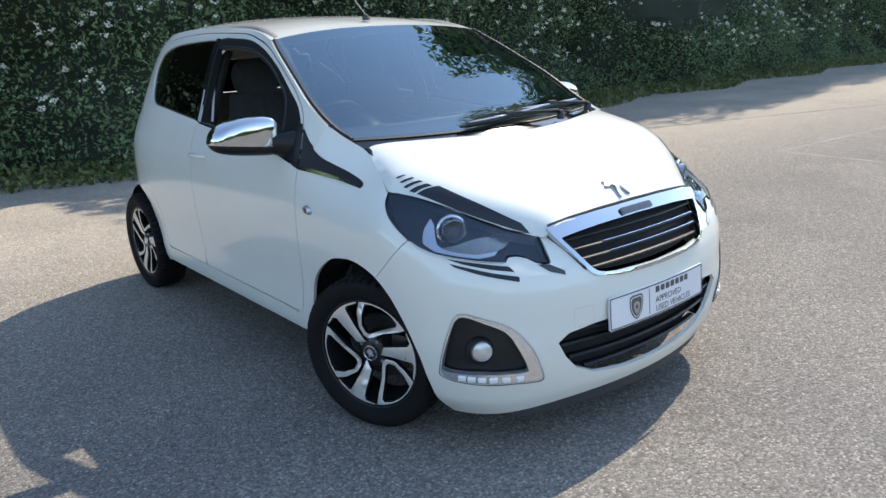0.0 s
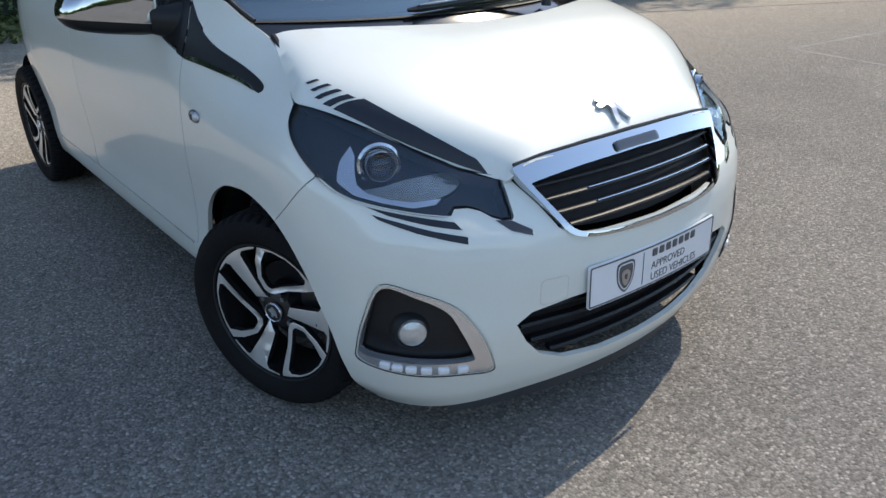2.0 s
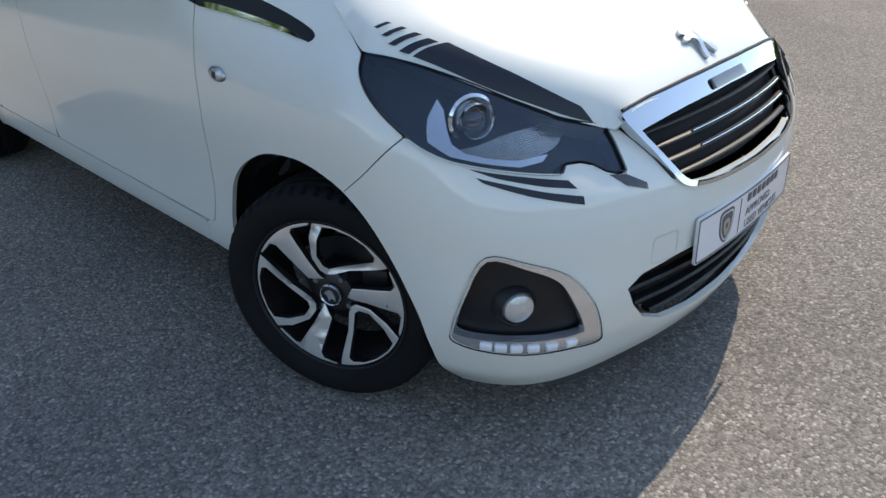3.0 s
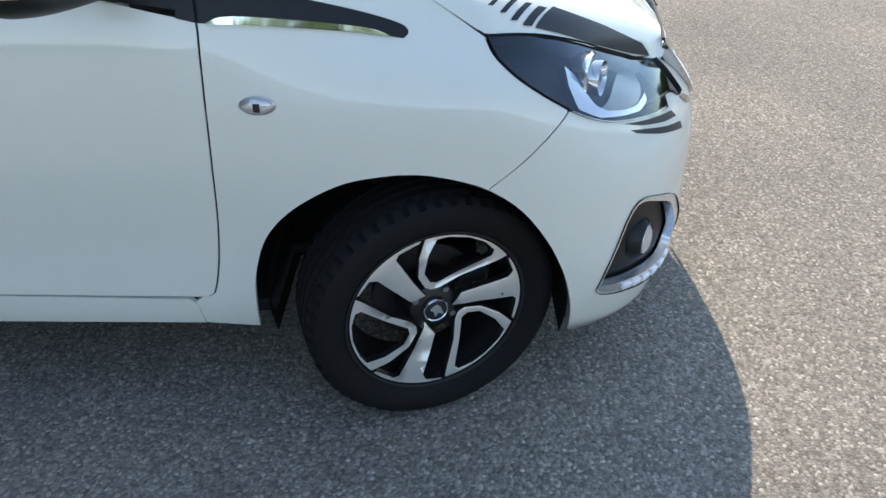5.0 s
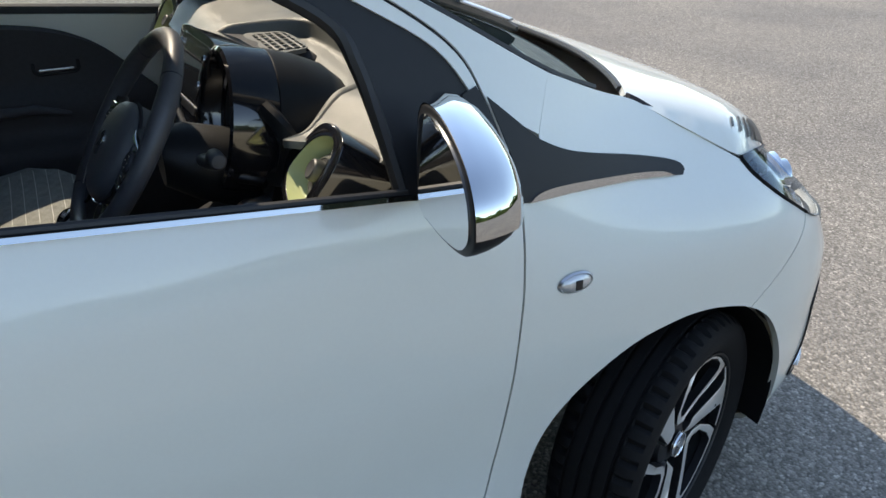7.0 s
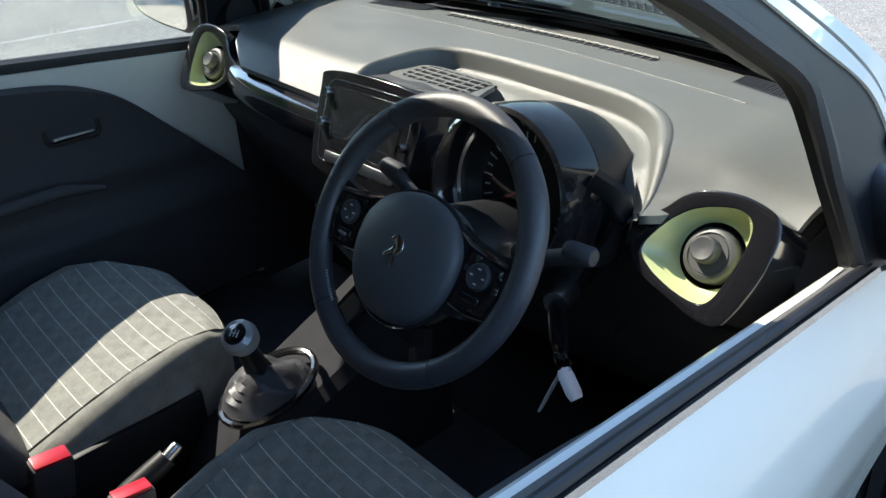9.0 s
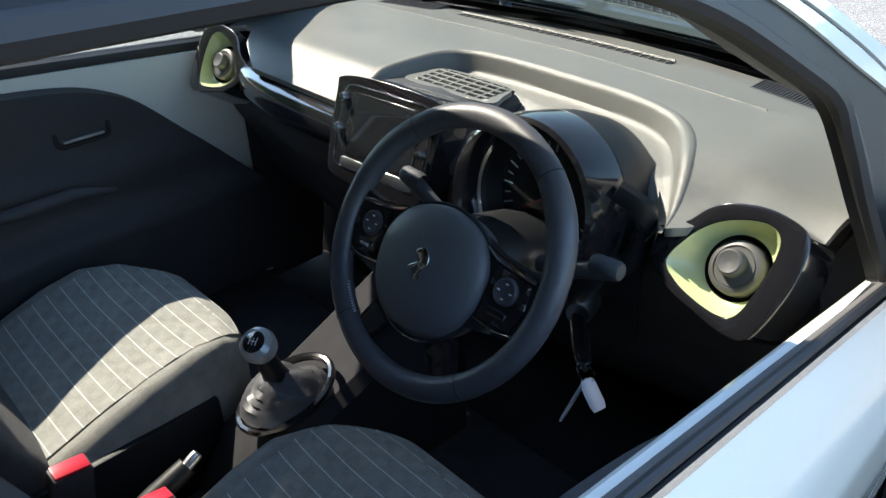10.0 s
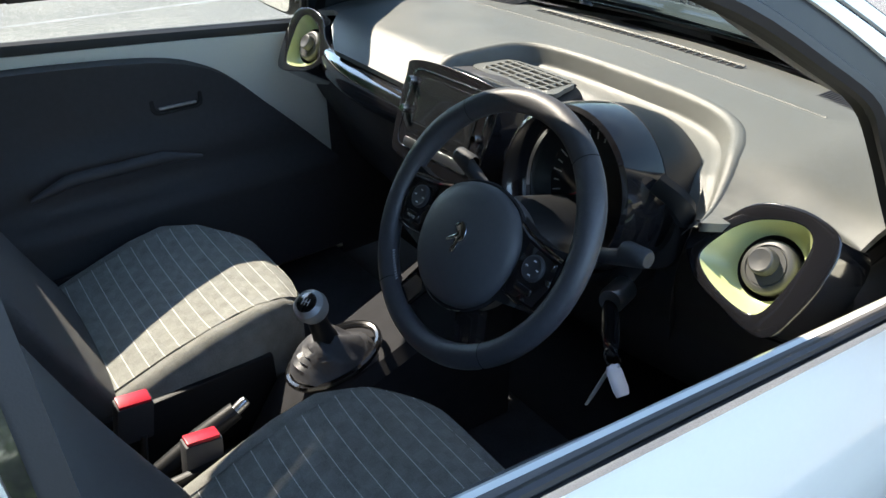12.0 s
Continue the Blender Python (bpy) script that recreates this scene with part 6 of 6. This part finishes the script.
pad = spline([(-0.087, -0.028), (-0.081, 0.010), (-0.052, 0.041), (0.0, 0.054), (0.052, 0.041), (0.081, 0.010), (0.087, -0.028), (0.074, -0.072), (0.042, -0.102), (0.0, -0.111), (-0.042, -0.102), (-0.074, -0.072)], 5, closed=True)
loops = [[wm @ Vector((x * s, (y + 0.026) * s - 0.026, z)) for x, y in pad] for s, z in ((0.97, -0.03), (1.0, -0.004), (0.99, 0.006), (0.965, 0.012), (0.90, 0.017), (0.72, 0.023), (0.4, 0.027), (0.1, 0.028))]
part("airbag_pad", loft(loops), PAD, sw, "smooth black airbag pad", smooth="all")
part("pad_gap", tube([wm @ Vector((x * 1.012, (y + 0.026) * 1.012 - 0.026, -0.001)) for x, y in pad], 0.003, 6, closed=True), DEEP, sw)
for s in (-1, 1):
    arm = np.array([(s * 0.050, 0.040), (s * 0.085, 0.028), (s * 0.125, 0.024), (s * 0.163, 0.030), (s * 0.165, -0.010), (s * 0.155, -0.052), (s * 0.120, -0.060), (s * 0.072, -0.070)])
    part("spoke", slab(arm, -0.018, 0.002, 0.004, wm), MATT, sw, "black switch spoke")
    part("bright_edge", tube([wm @ Vector(p) for p in ((s * 0.070, 0.030, 0.004), (s * 0.090, 0.0235, 0.006), (s * 0.122, 0.019, 0.007), (s * 0.150, 0.016, 0.005))], [0.0015, 0.0028, 0.0032, 0.0024], 8, squash=1.4), CHROME, sw, "narrow chrome strip on the spoke")
    part("switch_pad", slab(np.array([(s * 0.094, 0.016), (s * 0.146, 0.010), (s * 0.149, -0.020), (s * 0.140, -0.048), (s * 0.092, -0.050), (s * 0.090, -0.015)]), 0.000, 0.006, 0.002, wm), BLACK_GLOSS, sw)
    part("switch_dial", lathe([(0.0001, 0.009), (0.008, 0.0085), (0.014, 0.011), (0.0165, 0.009), (0.017, 0.004)], 28, wm @ Matrix.Translation((s * 0.117, -0.008, 0))), BLACK, sw)
    for k, (dx, dy) in enumerate(((0.0, 0.009), (0.009, 0.0), (-0.009, 0.0), (0.0, -0.009))):
        part("switch_mark", box((0.0042, 0.0016, 0.0008), (s * 0.117 + dx, -0.008 + dy, 0.0098), 0, wm), WHITE_TAG, sw)
    part("switch_key", slab(rounded(0.028, 0.010, 0.003, cx=s * 0.116, cy=-0.036), 0.004, 0.0085, 0.0015, wm), BLACK_GLOSS, sw)
    part("spoke_edge", tube([wm @ Vector(p) for p in ((s * 0.086, -0.052, 0.003), (s * 0.118, -0.055, 0.003), (s * 0.150, -0.050, 0.002))], 0.0013, 6), CHROME, sw)
    low = np.array([(s * 0.030, -0.108), (s * 0.066, -0.090), (s * 0.080, -0.118), (s * 0.092, -0.146), (s * 0.062, -0.160), (s * 0.046, -0.135)])
    part("lower_spoke", slab(low, -0.016, 0.000, 0.004, wm), BLACK_GLOSS, sw, "gloss black lower spoke")
word = lettering("MODE", 0.0058)
for v in word.vertices:
    v.co = wm @ Vector((v.co.x - 0.124, v.co.y - 0.038, 0.0088 + v.co.z * 0.2))
part("switch_word", word, WHITE_TAG, sw, smooth=False)
stitch = bmesh.new()
for a in np.linspace(218, 234, 12):
    add(stitch, box((0.007, 0.0012, 0.0012), (0.1535, 0, 0.006), 0.0004, wm @ Matrix.Rotation(radians(a), 4, "Z")))
part("rim_stitching", stitch, WHITE_TAG, sw, "pale stitching inside the rim")
part("bright_edge", tube([wm @ Vector((x, -0.116 + 0.010 * (x / 0.04) ** 2, 0.002)) for x in np.linspace(-0.040, 0.040, 11)], 0.0014, 6), CHROME, sw)
part("lower_insert", slab(np.array([(-0.048, -0.100), (0.048, -0.100), (0.062, -0.125), (0.056, -0.158), (-0.056, -0.158), (-0.062, -0.125)]), -0.02, -0.004, 0.003, wm), MATT, sw)
part("wheel_emblem", slab(spline([(-0.012, 0.012), (0.0, 0.020), (0.010, 0.012), (0.012, 0.0), (0.006, -0.006), (0.005, -0.020), (-0.002, -0.020), (0.0, -0.004), (-0.013, -0.012), (-0.015, -0.008), (-0.003, 0.004)], 4, closed=True), 0.027, 0.0305, 0.001, wm @ Matrix.Translation((0.003, -0.022, 0))), CHROME, sw, "small bright emblem")


# seats
def seat(y0, x0, name_label):
    """A front seat: cushion with bolsters, striped insert, backrest."""
    secs = []
    xs = [0.0, 0.012, 0.04, 0.10, 0.20, 0.30, 0.40, 0.48, 0.50]
    tops = [0.545, 0.582, 0.604, 0.614, 0.600, 0.575, 0.542, 0.515, 0.50]
    prof = [(-1.0, -0.10), (-1.02, 0.45), (-0.97, 0.80), (-0.88, 0.95), (-0.78, 0.95), (-0.70, 0.93), (-0.35, 0.90), (0, 0.90), (0.35, 0.90), (0.70, 0.93), (0.78, 0.95), (0.88, 0.95), (0.97, 0.80), (1.02, 0.45), (1.0, -0.10)]
    curve = spline(prof, 4)
    def setback(a, x):
        return (0.055 if a * y0 < 0 and y0 > 0 else 0.12) * max(0.0, (abs(a) - 0.30) / 0.70) ** 1.8 * smoothstep(0.40, 0.0, x)
    for x, t in zip(xs, tops):
        w = 0.245 * (0.93 + 0.07 * smoothstep(0, 0.12, x))
        base = 0.40
        secs.append([(x0 - x - setback(a, x), y0 + a * w, base + (t - base) * b) for a, b in curve] + [(x0 - x - setback(0.8, x), y0 + w * 0.8, base - 0.03), (x0 - x - setback(0.8, x), y0 - w * 0.8, base - 0.03)])
    st = part("front_seat", loft(secs), CLOTH_SIDE, car, name_label)
    def ins(u, v):
        x = u
        t = np.interp(x, xs, tops)
        a = v
        b = np.interp(a, [c[0] for c in curve[12:45]], [c[1] for c in curve[12:45]])
        w = 0.245
        return (x0 - x - setback(a, x), y0 + a * w, 0.40 + (t - 0.40) * b + 0.0015)
    part("insert", sheet("insert", [(0.015, -0.72), (0.015, 0.72), (0.05, 0.78), (0.46, 0.80), (0.46, -0.80), (0.05, -0.78)], ins, 0.02, 0.002, scale=(1, 0.25)), CLOTH, st, "grey cloth insert with thin pale stripes", smooth=False)
    back = []
    for k, t in enumerate(np.linspace(0, 1, 12)):
        z = 0.50 + 0.62 * t
        x = x0 - 0.46 - 0.17 * t - 0.02 * math.sin(math.pi * t)
        w = 0.235 * (1 - 0.30 * smoothstep(0.55, 1.0, t))
        d = 0.085 * (1 - 0.45 * t) if t < 0.97 else 0.03
        loop = []
        for a in np.linspace(0, 2 * math.pi, 33)[:-1]:
            ca, sa = math.cos(a), math.sin(a)
            yy = w * math.copysign(abs(ca) ** 0.55, ca)
            xx = d * math.copysign(abs(sa) ** 0.7, sa)
            if sa > 0:
                xx += 0.035 * (abs(ca) ** 3) * (1 - t)
            loop.append((x + xx, y0 + yy, z))
        back.append(loop)
    part("backrest", loft(back), CLOTH_SHADED, st, "cloth backrest with integral headrest, colour darkened for cabin shade")
    hr = []
    for t in np.linspace(0, 1, 7):
        z = 1.10 + 0.18 * t
        s = math.sin(math.pi * (0.12 + 0.80 * t)) ** 0.4
        hr.append([(x0 - 0.655 - 0.04 * t + 0.045 * s * math.sin(a), y0 + 0.125 * s * math.copysign(abs(math.cos(a)) ** 0.6, math.cos(a)), z) for a in np.linspace(0, 2 * math.pi, 25)[:-1]])
    part("headrest", loft(hr), CLOTH_SHADED, st)
    for e in (-1, 1):
        part("side_trim", box((0.36, 0.014, 0.15), (x0 - 0.31, y0 + e * 0.249, 0.455), 0.005), MATT, st, "black plastic seat side trim")
    part("seat_base", box((0.42, 0.40, 0.13), (x0 - 0.26, y0, 0.345), 0.03), DEEP, st)
    return st


seat(0.345, -0.885, "grey striped cloth passenger seat in sunlight")
seat(-0.345, -0.860, "grey striped cloth driver's seat")

# centre console
con = part("centre_console", loft([[(x, y, z) for y, z in ((-w, 0.30), (-w, zt - 0.02), (-w + 0.02, zt), (w - 0.02, zt), (w, zt - 0.02), (w, 0.30))] for x, w, zt in ((-0.60, 0.10, 0.66), (-0.75, 0.095, 0.60), (-0.86, 0.090, 0.56), (-1.02, 0.080, 0.50), (-1.10, 0.07, 0.40), (-1.35, 0.07, 0.38), (-1.5, 0.07, 0.38))]), DEEP, car, "black centre console")
part("gear_surround", tube([(-0.945 + 0.085 * math.cos(a), -0.02 + 0.062 * math.sin(a), 0.565 + 0.02 * math.cos(a)) for a in np.linspace(0, 2 * math.pi, 29)[:-1]], 0.007, 8, closed=True), BLACK_GLOSS, con, "gloss black gear lever surround")
gait = []
for t in np.linspace(0, 1, 11):
    r = 0.050 * (1 - t) ** 0.8 + 0.019
    gait.append([(-0.945 - 0.012 * t + r * (1.18 - 0.18 * t) * math.cos(a) * (1 + 0.09 * math.sin(9 * t * math.pi) * math.cos(3 * a)), -0.02 + r * math.sin(a) * (1 + 0.10 * math.cos(2 * a + 5 * t)), 0.556 + 0.060 * t ** 0.8 + 0.004 * math.sin(4 * a + 6 * t)) for a in np.linspace(0, 2 * math.pi, 33)[:-1]])
part("gaiter", loft(gait), LEATHER, con, "creased black gear lever gaiter")
part("lever", tube([(-0.955, -0.020, 0.600), (-0.962, -0.019, 0.625), (-0.972, -0.018, 0.665)], [0.024, 0.019, 0.016], 14), MATT, con, "black gear lever shaft")
kd = axes((-0.976, -0.017, 0.681), (-0.50, -0.22, 0.84))
part("gear_knob", lathe([(0.012, -0.034), (0.017, -0.026), (0.026, -0.014), (0.0295, 0.0), (0.027, 0.012), (0.0185, 0.0185)], 32, kd), SILVER_KNOB, con, "silver-grey gear knob")
part("knob_top", lathe([(0.0001, 0.0205), (0.016, 0.0195), (0.0188, 0.0175)], 28, kd), BLACK_GLOSS, con)
gate = bmesh.new()
for x in (-0.006, 0.0, 0.006):
    add(gate, box((0.0012, 0.012, 0.0006), (x, 0, 0.0210), 0, kd))
add(gate, box((0.013, 0.0012, 0.0006), (0, 0, 0.0211), 0, kd))
part("gate_marks", gate, WHITE_TAG, con, "white gear pattern on the knob")
hbk = part("handbrake", tube([(-1.38, -0.035, 0.455), (-1.28, -0.040, 0.499), (-1.20, -0.043, 0.537), (-1.140, -0.045, 0.562)], [0.016, 0.017, 0.019, 0.016], 12), MATT, car, "black handbrake lever")
part("release_button", lathe([(0.0001, 0.022), (0.008, 0.021), (0.0095, 0.016), (0.0095, -0.01)], 20, axes((-1.138, -0.045, 0.563), (0.85, 0, 0.5))), SATIN, hbk)
for y, x, z in ((0.068, -1.268, 0.576), (-0.072, -1.207, 0.570)):
    bk_m = axes((x, y, z), (0.15, -0.15 if y > 0 else 0.1, 0.97), (1, 0, 0))
    bk = part("belt_buckle", box((0.034, 0.060, 0.085), (0, 0, -0.048), 0.007, bk_m), BLACK, car, "black seat belt buckle")
    part("release_button", box((0.028, 0.052, 0.007), (0, 0, -0.004), 0.003, bk_m), RED, bk, "red release button")
    part("strap", tube([(x, y, z - 0.08), (x - 0.02, y, z - 0.2)], 0.014, 6, squash=0.4), BLACK, bk)

# key in the lock with its ring and white tags
key = part("key_head", loft([[(-0.728 - 0.022 * t, -0.440 - 0.026 * t + 0.016 * math.cos(a) * w, 0.820 - 0.055 * t + 0.006 * math.sin(a)) for a in np.linspace(0, 2 * math.pi, 17)[:-1]] for t, w in ((0, 0.7), (0.15, 1.0), (0.8, 1.0), (1.0, 0.6))]), BLACK_GLOSS, None)
tagged(key, "black car key in the ignition with two white plastic tags", "key")
part("key_ring", tube([(-0.752, -0.473 + 0.014 * math.cos(a), 0.761 + 0.014 * math.sin(a)) for a in np.linspace(0, 2 * math.pi, 25)[:-1]], 0.0016, 6, closed=True), CHROME, key)
for dy, dz, w in ((0.030, -0.088, 0.0055), (-0.030, -0.030, 0.0125)):
    a, b = Vector((-0.756, -0.477, 0.754)), Vector((-0.762, -0.477 + dy, 0.754 + dz))
    part("tag", tube([a, a.lerp(b, 0.2), a.lerp(b, 0.8), b], [w * 0.7, w, w, w * 0.8], 10, squash=0.5), WHITE_TAG, key, "white plastic key tag")
key.parent = None

# ---- hedge, verge, far trees, road marks ----
hedge = leaves("hedge", LEAF, 150000, hedge_place(-9, 34, 3.8, 0.8), 0.033, 11, "tall dark green flowering hedge along the car park edge")


def overhang(z):
    return 2.4 * np.clip((z - 3.4) / 4.0, 0, 1)


def hedge_crown(rng, n):
    y = rng.uniform(-10, 36, n)
    z = 3.4 + (tree_top(y) - 3.4) * rng.uniform(0, 1, n) ** 0.9
    x = np.array([hedge_face(a, min(b, 8.0)) for a, b in zip(y, z)]) + overhang(z) - 1.6 * rng.uniform(0, 1, n) ** 1.3
    return np.column_stack([x, y, z]), np.tile([0.5, 0.1, 0.8], (n, 1))


top_leaves = leaves("crown", LEAF, 60000, hedge_crown, 0.11, 12)
top_leaves.parent = hedge
# Dark backing sheet stands for the shade deep inside the hedge.
inner = part("shade_backing", grid(120, 24, lambda i, j: (hedge_face(-10 + 46 * i, 5.2 * j) - 0.55 - 0.1 * j, -10 + 46 * i, 0.92 * tree_top(-10 + 46 * i) * j - 0.05)), LEAF_SHADE, hedge)
# Added solid sheet behind the leaves, so the trees cast a full shadow.
part("shadow_sheet", grid(90, 14, lambda i, j: (hedge_face(-10 + 46 * i, min(9.6 * j, 8.0)) + float(overhang(9.6 * j)) - 0.75, -10 + 46 * i, 0.92 * tree_top(-10 + 46 * i) * j)), LEAF_SHADE, hedge)


def blossom_place(rng, n):
    m = n // 16
    y = rng.uniform(-9, 34, m)
    z = 0.7 + 3.2 * rng.uniform(0, 1, m)
    keep = np.array([noise.noise(Vector((a * 0.5, b * 0.8, 4.0))) for a, b in zip(y, z)])
    y, z = np.where(keep > -0.05, y, y + 0.8), np.where(keep > -0.05, z, z * 0.8 + 0.3)
    x = np.array([hedge_face(a, b) for a, b in zip(y, z)]) + rng.uniform(0.02, 0.10, m)
    c = np.column_stack([x, y, z])
    pos = np.repeat(c, 16, axis=0) + rng.normal(0, 1, (m * 16, 3)) * (0.014, 0.024, 0.016)
    return pos, np.tile([1.6, 0.2, 1.0], (m * 16, 1))


bl = leaves("blossom", PETAL, 16 * 1500, blossom_place, 0.015, 13, broad=0.85)
bl.parent = hedge
bl["label"] = "flat clusters of small white blossom"


def verge_place(rng, n):
    y = rng.uniform(-9, 34, n)
    x = HEDGE_X + 0.1 + 1.0 * rng.uniform(0, 1, n) ** 1.4 + 0.25 * np.sin(y * 1.7)
    z = rng.uniform(0.0, 0.16, n) * np.clip(1.4 - (x - HEDGE_X), 0.15, 1)
    return np.column_stack([x, y, z + 0.01]), np.tile([0.3, 0.0, -0.1], (n, 1))


leaves("verge", GRASS, 26000, verge_place, 0.045, 14, "dry grass and weeds at the foot of the hedge", "grass")


def far_place(x0, y0, x1, y1, h, deep, phase):
    def place(rng, n):
        t = rng.uniform(0, 1, n)
        top = h * (0.75 + 0.2 * np.sin(t * 23 + phase) + 0.12 * np.sin(t * 61 + 2 * phase))
        z = top * rng.uniform(0, 1, n) ** 0.8
        nx, ny = -(y1 - y0), (x1 - x0)
        l = math.hypot(nx, ny)
        off = deep * rng.normal(0, 0.5, n)
        return np.column_stack([x0 + (x1 - x0) * t + nx / l * off, y0 + (y1 - y0) * t + ny / l * off, z]), np.tile([0, 0.5, 0.8], (n, 1))
    return place


for k, (a, b, c, d, h, n) in enumerate(((-60, -34, 50, -30, 6.0, 16000), (46, -34, 40, 60, 6.0, 12000), (-45, 62, 40, 60, 7.0, 6000))):
    far = leaves("tree_belt", LEAF_FAR, n, far_place(a, b, c, d, h, 3.0, k + 1.0), 0.42, 20 + k, "belt of leafy green trees beyond the car park", "trees")
    # Dark core sheet stands for the shade within the tree belt.
    part("shade_core", grid(50, 5, lambda i, j: (a + (c - a) * i + 0.6 * math.sin(40 * i), b + (d - b) * i + 0.6 * math.cos(33 * i), h * 0.62 * j * (0.8 + 0.2 * math.sin(23 * i + k)))), LEAF_SHADE, far)

strip([(-2.75, 5.36), (-2.2, 5.41), (-1.76, 5.45), (-1.2, 5.40), (-0.68, 5.34), (0.4, 5.22), (2.6, 5.05), (5.0, 4.9)], 0.055, WORN_LINE, "bay_line", "worn white bay line on the asphalt")
strip([(-1.76, 5.43), (-1.72, 5.9), (-1.66, 6.67), (-1.6, 7.4), (-1.52, 8.4)], 0.05, WORN_LINE, "bay_line", "worn white bay line on the asphalt")
strip([(-4.1, 6.2), (-3.72, 7.12), (-3.35, 8.1), (-2.95, 9.1), (-2.54, 10.06), (-1.6, 12.5)], 0.07, CRACK, "tar_seam", "faint tar seam across the asphalt")
